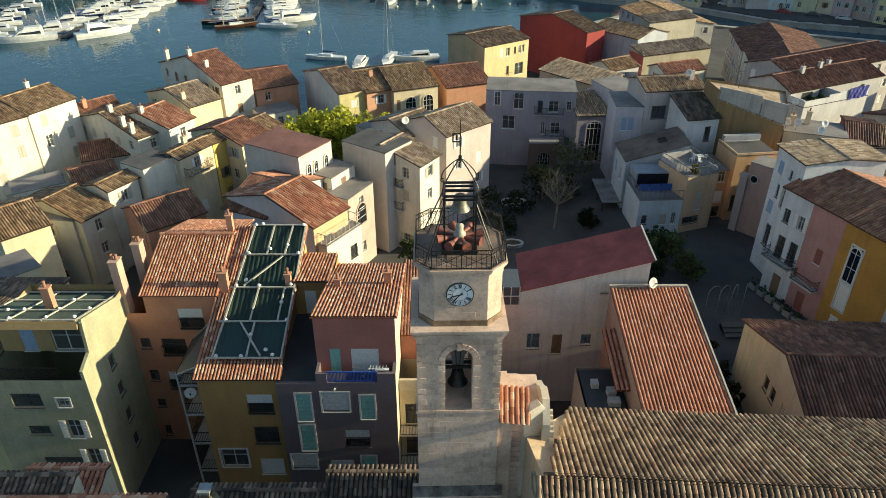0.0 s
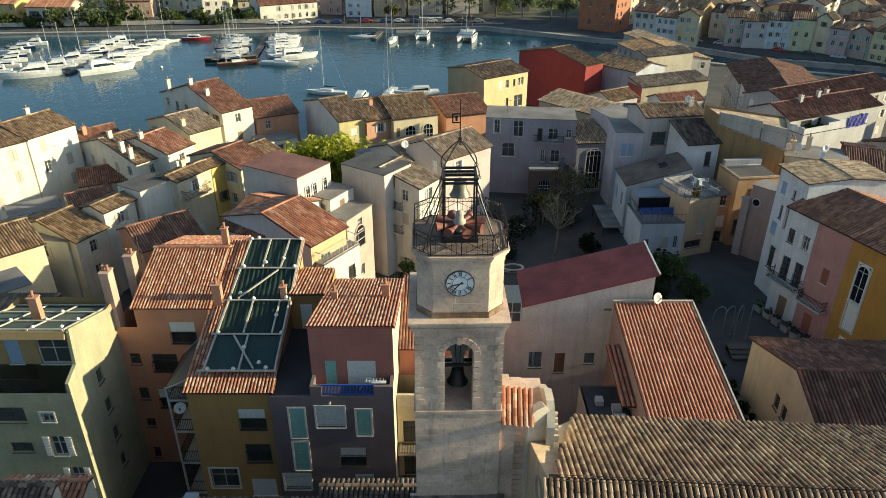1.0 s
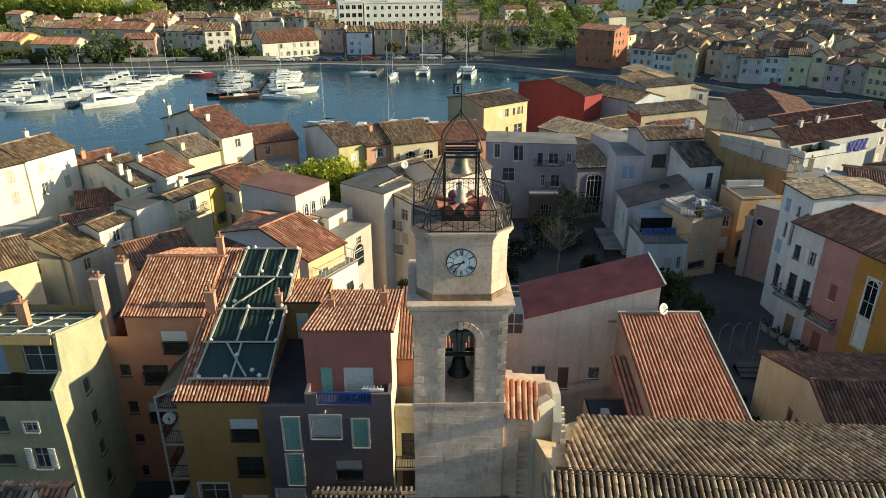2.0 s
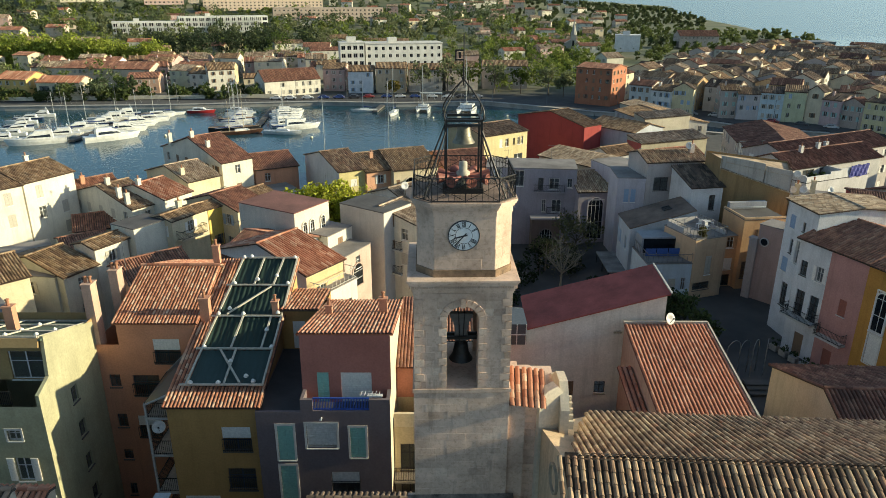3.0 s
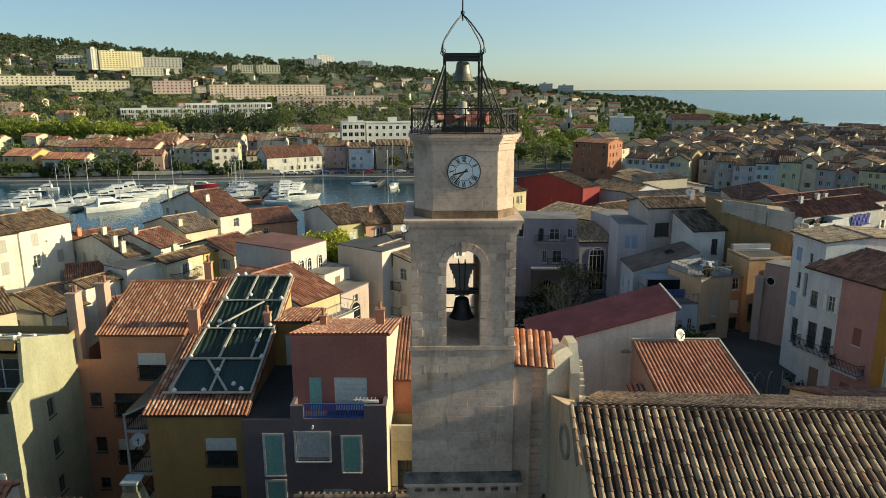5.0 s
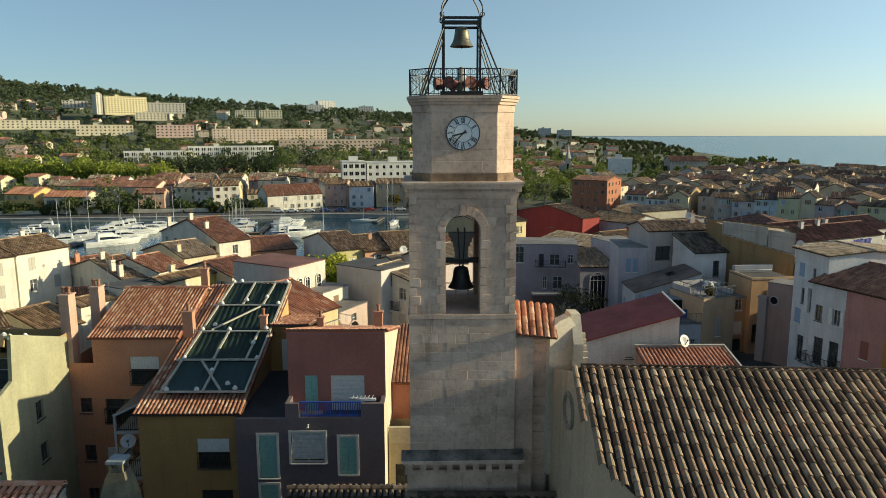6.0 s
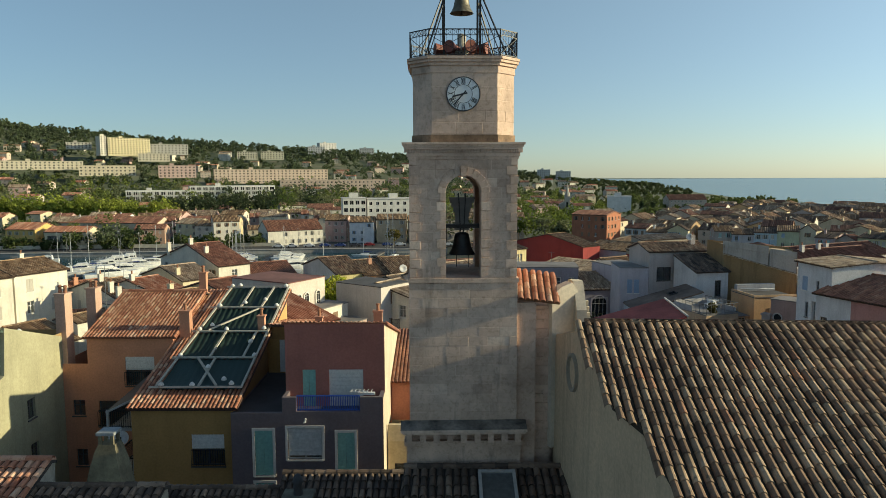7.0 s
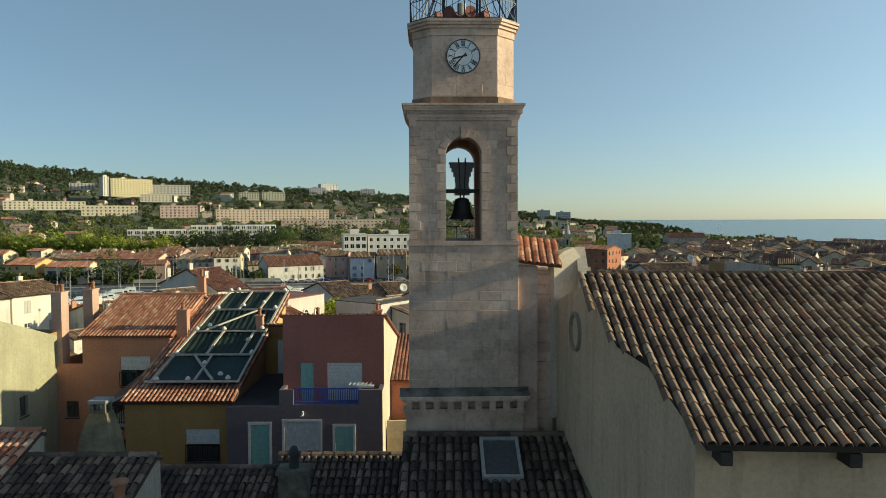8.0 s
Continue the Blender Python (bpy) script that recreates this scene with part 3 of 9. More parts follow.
    if far_roof and far_roof[0].f:
        bed_ob = part("roof", far_roof[0], plain((0.13, 0.08, 0.055), 0.9), h)
        part("tiles", far_roof[1], rm, bed_ob, kind="stuff")
    for c in chim:
        cx, cy, ch = c[:3]
        zz = H + (rise * (1 - abs(cy - D / 2) / (D / 2)) if kind == "gable" else rise * 0.4)
        chimney(h, cx, cy, zz - 0.3, zz + ch, c=wall)
    return h

# ---- ground and water ----
WATER = -4.25
BASIN = [(-420, 236), (-147, 236), (-92, 241), (-44, 249), (-16, 246), (15, 250), (38, 236), (50, 228), (73, 218), (91, 199), (119, 187), (300, 130), (300, 112),
         (110, 171), (84, 183), (66, 192), (50, 200), (34, 186), (20, 158), (8, 140), (-6, 124), (-30, 114), (-60, 112), (-420, 120)]
COAST = [(170, 120), (245, 330), (264, 410), (272, 485), (306, 625), (345, 850), (372, 1080), (420, 1500), (560, 2400), (800, 4900), (4900, 4900), (4900, 120)]


def inside(poly, x, y):
    hit = np.zeros(np.shape(x), bool)
    for (x0, y0), (x1, y1) in zip(poly, poly[1:] + poly[:1]):
        cross = ((y0 > y) != (y1 > y)) & (x < (x1 - x0) * (y - y0) / ((y1 - y0) or 1e-9) + x0)
        hit ^= cross
    return hit


def smooth(a, b, t):
    t = np.clip((t - a) / (b - a), 0, 1)
    return t * t * (3 - 2 * t)


def level(x, y):
    """Height of the ground."""
    x, y = np.asarray(x, float), np.asarray(y, float)
    right = smooth(14, 22, x) * (1 - smooth(80, 104, y))
    z = right * 2.3
    z = z - 0.9 * smooth(95, 112, y) - 0.0104 * np.clip(y - 43.0, 0, 205)
    r = np.hypot(x, y)
    az = x / np.maximum(y, 1)
    crest = np.interp(az, [-0.9, -0.64, -0.4, -0.07, 0.14, 0.22, 0.30, 0.36, 0.5], [125, 104, 82, 58, 22, 12, 6, 2, 0])
    hill = np.interp(r, [400, 520, 620, 800, 950, 1150, 1250, 1700, 3200], [0, 0.02, 0.09, 0.22, 0.5, 0.88, 1.0, 0.9, 0.2])
    z = z + crest * hill
    z = np.where(inside(BASIN, x, y) | inside(COAST, x, y), -7.0, z)
    return z


xs = np.concatenate([np.linspace(-4800, -700, 22)[:-1], np.linspace(-700, -180, 40)[:-1], np.linspace(-180, 140, 161)[:-1], np.linspace(140, 480, 60)[:-1], np.linspace(480, 4800, 22)])
ys = np.concatenate([np.linspace(-300, 0, 8)[:-1], np.linspace(0, 270, 136)[:-1], np.linspace(270, 1400, 120)[:-1], np.linspace(1400, 4900, 24)])
gx, gy = np.meshgrid(xs, ys)
gz = level(gx, gy)
g = Geo()
g.v = [tuple(p) for p in np.stack([gx.ravel(), gy.ravel(), gz.ravel()], 1).tolist()]
nx = len(xs)
g.f = [(j * nx + i, j * nx + i + 1, (j + 1) * nx + i + 1, (j + 1) * nx + i) for j in range(len(ys) - 1) for i in range(nx - 1)]
g.m = [0] * len(g.f)
m, nt, b = shader("earth_and_asphalt", 0.95)
town = ramp(nt, grain(nt, 0.2, 5), [(0.35, (0.045, 0.045, 0.048)), (0.65, (0.08, 0.078, 0.076))])
wild = ramp(nt, grain(nt, 0.03, 6), [(0.35, (0.075, 0.095, 0.045)), (0.55, (0.12, 0.13, 0.065)), (0.70, (0.24, 0.205, 0.14))])
sep = nt.nodes.new("ShaderNodeSeparateXYZ")
nt.links.new(nt.nodes.new("ShaderNodeNewGeometry").outputs["Position"], sep.inputs[0])
far = nt.nodes.new("ShaderNodeMapRange")
far.inputs["From Min"].default_value, far.inputs["From Max"].default_value = 265, 300
nt.links.new(sep.outputs["Y"], far.inputs["Value"])
nt.links.new(mixc(nt, far.outputs[0], town, wild), b.inputs["Base Color"])
bump(nt, b, grain(nt, 15, 4), 0.3, 0.02)
tagged(part("ground", g, m, None), "dark asphalt streets, earth and the rising hillside", "ground", kind="structure")
g = Geo()
g.face([(-4900, 90, WATER), (4900, 90, WATER), (4900, 4900, WATER), (-4900, 4900, WATER)])
tagged(part("water", g, water_mat(), None), "calm blue-green harbour water with small ripples and open sea", "water", kind="structure")


def quay(name, line, top, w, label):
    """A stone quay edge along a line: a wall down into the water with a flat coping."""
    g = Geo()
    for (x0, y0), (x1, y1) in zip(line, line[1:]):
        g.beam((x0, y0, top / 2 - 3.5), (x1, y1, top / 2 - 3.5), w, top + 7.0)
        g.beam((x0, y0, top + 0.06), (x1, y1, top + 0.06), w + 0.5, 0.14)
    tagged(part(name, g, floor_mat("quay_stone", (0.33, 0.31, 0.28), 0.3, 0.25), None), label, "quay", kind="structure")


quay("quay_far", BASIN[:11], -2.95, 1.6, "pale stone quay edge of the harbour")
quay("quay_near", BASIN[13:23], -2.1, 1.2, "stone quay edge below the old town")

# ---- the row at the foot of the tower ----
rng = random.Random(5)


def rail_bars(parent, p, q, h=0.95, gap=0.12, mat=None, r=0.02, name="railing", label=""):
    """A railing with upright bars between two points."""
    g = Geo()
    p, q = Vector(p), Vector(q)
    n = max(2, int((q - p).length / gap))
    for i in range(n + 1):
        b0 = p.lerp(q, i / n)
        g.beam(b0, b0 + Vector((0, 0, h)), r, r, 0, (1, 0.001, 0))
    up = Vector((0, 0, h))
    g.beam(p + up, q + up, r * 2, r * 1.8)
    g.beam(p + Vector((0, 0, 0.08)), q + Vector((0, 0, 0.08)), r * 1.6, r * 1.6)
    return part(name, g, mat, parent, label)


IRON = plain((0.025, 0.024, 0.024), 0.5, 0.3, 0.3)


def walls(parent, x0, y0, x1, y1, z0, z1, wm, wins, name="wall", deep=0.18):
    g = Geo()
    for k, (u0, u1) in ((0, (x0, x1)), (1, (-y1, -y0)), (2, (y0, y1)), (3, (-x1, -x0))):
        fm = face_pose(k, x0, y0, x1, y1)
        pierced(g, fm, u0, u1, z0, z1, wins.get(k, []), deep)
    w = part(name, g, wm, parent)
    for k, ops in wins.items():
        fit_windows(parent, face_pose(k, x0, y0, x1, y1), ops)
    return w


O = pose(0, 0, 0)
# dark grey-violet block with the red attic
hb = thing("apartment_house", O, "dark grey-violet apartment house with maroon attic and blue rail", "house", "houses by the tower")
violet, maroon = plaster((0.175, 0.138, 0.145), 0.25), plaster((0.36, 0.145, 0.12), 0.25)
walls(hb, -10.62, 33.7, -3.05, 45.0, 0, 11.5, violet, {0: [
    (-9.46, 8.32, -8.56, 10.66, "closed_sur", "t"), (-7.80, 9.15, -6.10, 10.78, "sur", "w"), (-5.33, 8.5, -4.47, 10.54, "closed_sur", "t"),
    (-9.46, 5.6, -8.56, 7.94, "closed_sur", "t"), (-6.55, 5.9, -4.87, 7.5, "rail", "k"),
    (-10.3, 3.85, -8.65, 5.2, "sur", "w"), (-5.55, 3.3, -4.62, 5.06, "closed_sur", "t"), (-7.75, 3.1, -6.05, 4.7, "rail", "k")]})
for (x0, x1, z0, z1) in ((-7.77, -6.13, 9.35, 10.75), (-6.5, -4.92, 6.7, 7.47), (-7.7, -6.1, 3.95, 4.67), (-10.27, -8.68, 4.1, 5.17)):
    g = Geo()
    n = int((z1 - z0) / 0.07)
    for i in range(n):
        g.box((x0, 33.73 + 0.005 * (i % 2), z0 + i * (z1 - z0) / n), (x1, 33.77, z0 + (i + 0.9) * (z1 - z0) / n))
    part("roller_shutter", g, plain((0.62, 0.62, 0.60), 0.5), hb)
g = Geo()
g.box((-10.58, 33.95, 11.2), (-8.1, 45.0, 11.42))
g.box((-8.1, 33.95, 11.2), (-3.1, 34.85, 11.52))
part("terrace_floor", g, floor_mat("terrace_dark", (0.07, 0.065, 0.065)), hb)
g = Geo()
g.box((-10.62, 33.696, 11.42), (-8.05, 33.9, 11.56))
g.box((-8.05, 33.696, 11.42), (-7.35, 33.9, 12.35))
g.box((-4.18, 33.696, 11.42), (-3.05, 33.9, 12.35))
g.box((-7.35, 33.696, 11.42), (-4.18, 33.9, 11.62))
g.box((-8.05, 33.9, 11.42), (-7.87, 34.8, 12.35))
g.box((-3.23, 33.9, 11.42), (-3.046, 34.8, 12.35))
part("parapet", g, violet, hb)
BLUE = plain((0.04, 0.11, 0.46), 0.45)
rail_bars(hb, (-7.33, 33.8, 11.62), (-4.2, 33.8, 11.62), 0.78, 0.085, BLUE, 0.035, label="bright blue steel balcony railing")
att = Geo()
fm = face_pose(0, -8.08, 34.8, -3.02, 45)
aw = [(-7.22, 11.52, -6.55, 13.45, "closed", "t"), (-5.86, 11.52, -4.12, 13.45, "roller", "w")]
pierced(att, fm, -8.08, -3.02, 11.4, 15.8, aw)
fit_windows(hb, fm, aw)
att.face([(-8.08, 34.8, 11.4), (-8.08, 34.8, 15.8), (-8.08, 45.4, 12.95), (-8.08, 45.4, 11.4)])
att.face([(-8.08, 45.4, 12.95), (-3.02, 45.4, 12.95), (-3.02, 45.4, 0), (-8.08, 45.4, 0)])
part("attic_wall", att, maroon, hb)
g = Geo()
g.face([(-3.015, 33.7, 0), (-3.015, 45.4, 0), (-3.015, 45.4, 12.95), (-3.015, 34.8, 15.8), (-3.015, 34.8, 12.3), (-3.015, 33.7, 12.3)])
part("side_wall", g, plaster((0.66, 0.56, 0.42)), hb)
dn = Vector((0, 10.7, -2.87)).normalized()
up = -dn
roof_slope(hb, (-2.85, 45.6, 12.98), (-1, 0, 0), up, 5.4, 11.1, clay("orange"), rng, 0.22, 0.42, (0.20, 0.07, 0.045))
chimney(hb, -3.9, 41.0, 13.4, 15.2, 0.5, 0.4, SALMON)
chimney(hb, -7.3, 40.4, 13.6, 15.0, 0.4, 0.35, SALMON)

# ochre house with the netted roof terrace
ho = thing("terraced_house", O, "ochre house whose tiled roof carries green netting on pale beams", "house", "houses by the tower")
ochre = plaster((0.44, 0.25, 0.085), 0.3)
walls(ho, -15.7, 34.0, -10.66, 46.7, 0, 11.7, ochre, {0: [
    (-12.72, 8.7, -11.08, 10.35, "half", "w"), (-12.65, 5.95, -11.02, 7.5, "rail", "k"), (-15.2, 3.7, -13.42, 5.4, "sur", "w"), (-12.6, 3.0, -11.0, 4.5, "roller", "w")]})
rail_bars(ho, (-12.75, 33.93, 8.72), (-11.05, 33.93, 8.72), 0.85, 0.12, IRON)
sl = math.hypot(12.9, 3.75)
upv = Vector((0, 12.9, 3.75)) / sl
g = Geo()
for x in (-15.7, -10.66):
    g.face([(x, 34.0, 11.7), (x, 46.9, 11.7), (x, 46.9, 15.45)])
g.face([(-15.7, 46.9, 0), (-10.66, 46.9, 0), (-10.66, 46.9, 15.45), (-15.7, 46.9, 15.45)])
part("gable_wall", g, plaster((0.62, 0.36, 0.14)), ho)
rm = slope_pose(Vector((-15.9, 34.0, 11.8)) - upv * 0.2, (1, 0, 0), upv)
g = Geo()
g.box((0, 0, -0.12), (5.58, sl + 0.3, 0), 0, rm)
bed = part("roof", g, plain((0.09, 0.045, 0.032), 0.9), ho)
t = Geo()
def net_edge(s_):
    """Left edge of the netting, which narrows up the slope."""
    return 0.95 + 0.05 * s_


tile_slope(t, rm, 5.58, sl + 0.3, 0.21, 0.42, rng, 5, skip=lambda x, y: net_edge(y) < x < 5.4 and y > 1.4)
part("tiles", t, clay("orange"), bed, kind="stuff")
nets = []
for i, (s0, s1) in enumerate(((1.45, 4.3), (4.4, 7.3), (7.4, 10.4), (10.5, sl + 0.1))):
    g = Geo()
    nu, nv = 40, 8
    base = len(g.v)
    for jj in range(nv + 1):
        for ii in range(nu + 1):
            s = s0 + (s1 - s0) * jj / nv
            x = net_edge(s) + 0.05 + (5.4 - net_edge(s)) * ii / nu
            fold = 0.035 * math.sin(ii * 1.9 + 0.4 * jj) * (1 if i in (0, 3) else 1.6) + rng.uniform(-0.012, 0.012) - 0.10 * math.sin(math.pi * jj / nv)
            g.v.append(tuple(rm @ Vector((x, s, 0.22 + fold))))
    for jj in range(nv):
        for ii in range(nu):
            a = base + jj * (nu + 1) + ii
            g.f.append((a, a + 1, a + nu + 2, a + nu + 1))
            g.m.append(0)
    part("shade_net", g, plain((0.012, 0.035, 0.026) if i else (0.03, 0.06, 0.055), 0.75, 0.0, 0.35, 14.0), ho, "dark green shade netting", smooth=True)
TIMBER = plain((0.50, 0.46, 0.38), 0.75, 0.0, 0.3, 5.0)
beams = [((net_edge(1.4), 1.4), (net_edge(13.6), 13.6)), ((5.45, 1.4), (5.45, 13.6))]
beams += [((net_edge(v) - 0.35, v), (5.5, v)) for v in (1.45, 4.37, 7.33, 10.45, 13.5)]
beams += [((3.2, 1.5), (3.25, 4.4)), ((2.3, 4.3), (4.1, 1.6)), ((2.9, 4.4), (3.0, 7.3)), ((4.75, 4.4), (4.8, 7.3)), ((1.9, 7.5), (4.2, 10.3)), ((3.0, 10.4), (3.1, 13.5)), ((4.3, 10.4), (4.5, 13.5))]
for (xa, sa), (xb, sb) in beams:
    g = Geo()
    g.beam(rm @ Vector((xa, sa, 0.33)), rm @ Vector((xb, sb, 0.33)), 0.11, 0.09)
    part("beam", g, TIMBER, ho)
for xa, sa in ((1.3, 1.5), (2.9, 1.5), (4.9, 1.6), (4.4, 2.0), (3.2, 3.2), (1.3, 4.4), (5.4, 4.4), (4.8, 5.9), (1.4, 7.4), (3.0, 7.4), (5.2, 7.5), (2.0, 7.9), (1.7, 10.5), (3.2, 10.9), (4.4, 11.3), (5.3, 10.5), (1.7, 13.4), (2.2, 13.5), (5.3, 13.4)):
    g = Geo()
    p = rm @ Vector((xa, sa, 0.38))
    g.turned([(0.12, 0), (0.15, 0.05), (0.11, 0.13), (0.04, 0.2), (0, 0.21)], 9, at=tuple(p))
    part("sandbag", g, plain((0.72, 0.71, 0.67), 0.9), ho, "white ballast sack tied on a beam", smooth=True)
chimney(ho, -15.3, 40.8, 13.2, 15.3, 0.6, 0.5, SALMON)
chimney(ho, -10.9, 41.2, 13.3, 14.9, 0.4, 0.4, SALMON)
# back wall of the open terrace between the two houses
hbk = thing("rear_house", O, "ochre rear house with a pale door on the roof terrace", "house", "houses by the tower")
walls(hbk, -10.6, 41.3, -8.1, 46.0, 0, 13.5, ochre, {0: [(-9.9, 11.45, -9.1, 13.45, "door", "w")]})
roof_slope(hbk, (-10.6, 41.0, 14.4), (1, 0, 0), Vector((0, 5, -0.75)), 2.5, 5.2, clay("orange"), rng, 0.22, 0.42)
g = Geo()
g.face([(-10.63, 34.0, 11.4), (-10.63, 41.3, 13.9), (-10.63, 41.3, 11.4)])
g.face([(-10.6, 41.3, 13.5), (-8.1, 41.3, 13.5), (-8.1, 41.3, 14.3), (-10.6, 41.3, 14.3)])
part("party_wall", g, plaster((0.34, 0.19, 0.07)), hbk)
# stacked glazed balconies on the ochre house's flank
bl = thing("balcony_stack", O, "stacked iron and glass balconies on the flank of a house", "balcony")
for z in (2.2, 4.9, 7.6, 10.2):
    g = Geo()
    g.box((-17.4, 34.9, z), (-15.72, 38.6, z + 0.16))
    part("slab", g, plaster(GREY), bl)
    rail_bars(bl, (-17.35, 34.95, z + 0.16), (-15.75, 34.95, z + 0.16), 0.95, 0.11, IRON)
    rail_bars(bl, (-17.35, 34.95, z + 0.16), (-17.35, 38.55, z + 0.16), 0.95, 0.11, IRON)
g = Geo()
for x, y in ((-17.35, 34.95), (-17.35, 38.55)):
    g.beam((x, y, 0), (x, y, 11.3), 0.12, 0.12, 0, (1, 0, 0))
g.beam((-17.4, 34.9, 11.2), (-15.72, 34.9, 12.0), 0.1, 0.1)
g.beam((-17.4, 38.6, 11.2), (-15.72, 38.6, 12.9), 0.1, 0.1)
part("post", g, plain((0.45, 0.44, 0.42), 0.6), bl)
g = Geo()
g.face([(-17.4, 34.9, 11.25), (-17.4, 38.6, 11.25), (-15.75, 38.6, 12.9), (-15.75, 34.9, 12.05)])
part("awning", g, plain((0.02, 0.03, 0.03), 0.4), bl)


def dish(parent, p, yaw, r=0.35):
    g = Geo()
    g.turned([(0.0, 0.0), (r * 0.5, 0.03), (r * 0.85, 0.09), (r, 0.14), (r * 0.97, 0.15), (r * 0.5, 0.05), (0, 0.02)], 16)
    m = pose(*p, 0, 0, yaw) @ pose(0, 0, 0, 68, 0, 0)
    d = part("satellite_dish", g, plain((0.62, 0.61, 0.58), 0.5), parent, m=m, smooth=True)
    q = Geo()
    q.beam((0, -r * 0.7, 0.05), (0, 0, r * 1.0), 0.03)
    q.box((-0.05, -0.05, r * 0.95), (0.05, 0.05, r * 1.15))
    q.beam((0, 0, 0), (0, 0.0, -0.25), 0.05)
    part("arm", q, IRON, d)


dish(bl, (-16.6, 34.7, 9.9), 20, 0.38)

# orange house
hr = thing("orange_house", O, "terracotta-orange house with a clay tile roof and iron window rails", "house", "houses by the tower")
orange = plaster((0.56, 0.26, 0.155), 0.3)
walls(hr, -20.9, 40.1, -15.84, 50.5, 0, 13.9, orange, {0: [
    (-18.7, 11.0, -17.0, 12.75, "half", "w"), (-20.38, 8.55, -18.65, 10.1, "rail", "k"), (-20.5, 5.3, -19.0, 7.0, "half", "w")]})
walls(hr, -22.6, 40.1, -20.904, 46, 0, 12.35, orange, {0: [(-21.92, 9.2, -21.2, 10.15, "plain", "k"), (-21.88, 6.1, -21.2, 7.15, "plain", "k"), (-21.9, 3.5, -21.25, 4.3, "plain", "k"), (-21.9, 0.5, -21.4, 1.5, "plain", "n")]}, "wing_wall")
rail_bars(hr, (-18.75, 40.02, 11.0), (-16.95, 40.02, 11.0), 0.85, 0.12, IRON)
rail_bars(hr, (-20.45, 40.02, 8.55), (-18.6, 40.02, 8.55), 0.9, 0.12, IRON)
rail_bars(hr, (-20.55, 40.02, 5.3), (-18.95, 40.02, 5.3), 0.85, 0.12, IRON)
g = Geo()
for x in (-20.9, -15.84):
    g.face([(x, 40.1, 13.9), (x, 50.7, 13.9), (x, 45.4, 15.6)])
part("gable_wall", g, plaster((0.62, 0.40, 0.20)), hr)
sl2 = math.hypot(5.3, 1.7)
upo = Vector((0, 5.3, 1.7)) / sl2
roof_slope(hr, Vector((-21.1, 40.1, 14.0)) - upo * 0.2, (1, 0, 0), upo, 5.5, sl2 + 0.3, clay("orange"), rng, 0.21, 0.42, (0.25, 0.10, 0.06), k=5)
upo2 = Vector((0, -5.3, 1.7)) / sl2
roof_slope(hr, Vector((-15.6, 50.7, 14.0)) - upo2 * 0.3, (-1, 0, 0), upo2, 5.5, sl2 + 0.3, clay("orange"), rng, 0.21, 0.42)
ridge_caps(hr, (-21.1, 45.4, 15.76), (-15.6, 45.4, 15.76), clay("orange"), rng)
chimney(hr, -16.1, 46.4, 15.0, 16.8, 0.45, 0.4, SALMON)
for x, y, z in ((-22.4, 40.6, 16.4), (-21.9, 43.2, 16.3)):
    chimney(hr, x, y, 12.0, z, 0.58, 0.8, (0.55, 0.36, 0.27), 2)

# pale yellow block
hy = thing("apartment_house", O, "pale yellow-green block with a recessed roof terrace under a netted canopy", "house", "houses by the tower")
pale = plaster((0.40, 0.38, 0.245), 0.4)
walls(hy, -29.4, 33.5, -22.4, 41.0, 0, 12.0, pale, {0: [
    (-27.5, 9.75, -25.6, 10.9, "plain", "k"), (-27.2, 7.3, -25.8, 8.1, "plain", "k"), (-27.0, 4.2, -24.4, 5.2, "plain", "n"), (-24.65, 9.75, -23.9, 10.45, "sur", "w"),
    (-24.6, 7.0, -23.7, 8.6, "open", "w"), (-23.95, 4.2, -23.1, 6.0, "open", "w")],
    2: [(36.5, 10.2, 37.2, 11.3, "plain", "n"), (36.6, 7.7, 37.3, 8.8, "plain", "n"), (36.6, 5.3, 37.3, 6.4, "plain", "n"), (36.6, 2.9, 37.3, 4.0, "plain", "n")]})
upper = plaster((0.40, 0.27, 0.12), 0.3)
walls(hy, -29.0, 36.4, -22.404, 41.0, 12.0, 14.2, upper, {0: [(-27.6, 12.02, -26.7, 13.9, "closed", "b"), (-25.6, 12.02, -23.6, 13.9, "plain", "w")]}, "attic_wall")
g = Geo()
g.face([(-22.396, 33.5, 12.0), (-22.396, 41.0, 12.0), (-22.396, 41.0, 13.7), (-22.396, 35.0, 15.62), (-22.396, 34.75, 13.2), (-22.396, 33.5, 12.7)])
g.face([(-22.6, 33.5, 12.0), (-22.6, 33.5, 12.7), (-22.6, 34.75, 13.2), (-22.6, 35.0, 15.62), (-22.6, 41.0, 13.7), (-22.6, 41.0, 12.0)])
g.face([(-22.6, 34.75, 13.2), (-22.396, 34.75, 13.2), (-22.396, 35.0, 15.62), (-22.6, 35.0, 15.62)])
g.face([(-22.6, 33.5, 12.7), (-22.396, 33.5, 12.7), (-22.396, 34.75, 13.2), (-22.6, 34.75, 13.2)])
g.face([(-22.6, 33.5, 12.0), (-22.396, 33.5, 12.0), (-22.396, 33.5, 12.7), (-22.6, 33.5, 12.7)])
part("flank_wall", g, pale, hy)
dnet = Vector((0, 6.1, -1.95)).normalized()
nm = slope_pose((-29.2, 34.8, 15.55), (1, 0, 0), dnet)
g = Geo()
g.box((0, 0, -0.12), (6.75, 6.3, 0.0), 0, nm)
part("canopy", g, floor_mat("canopy", (0.06, 0.085, 0.065), 0.8), hy)
g = Geo()
g.box((0, -0.004, -0.5), (6.6, 0.1, 0.02), 0, nm)
part("fascia", g, upper, hy)
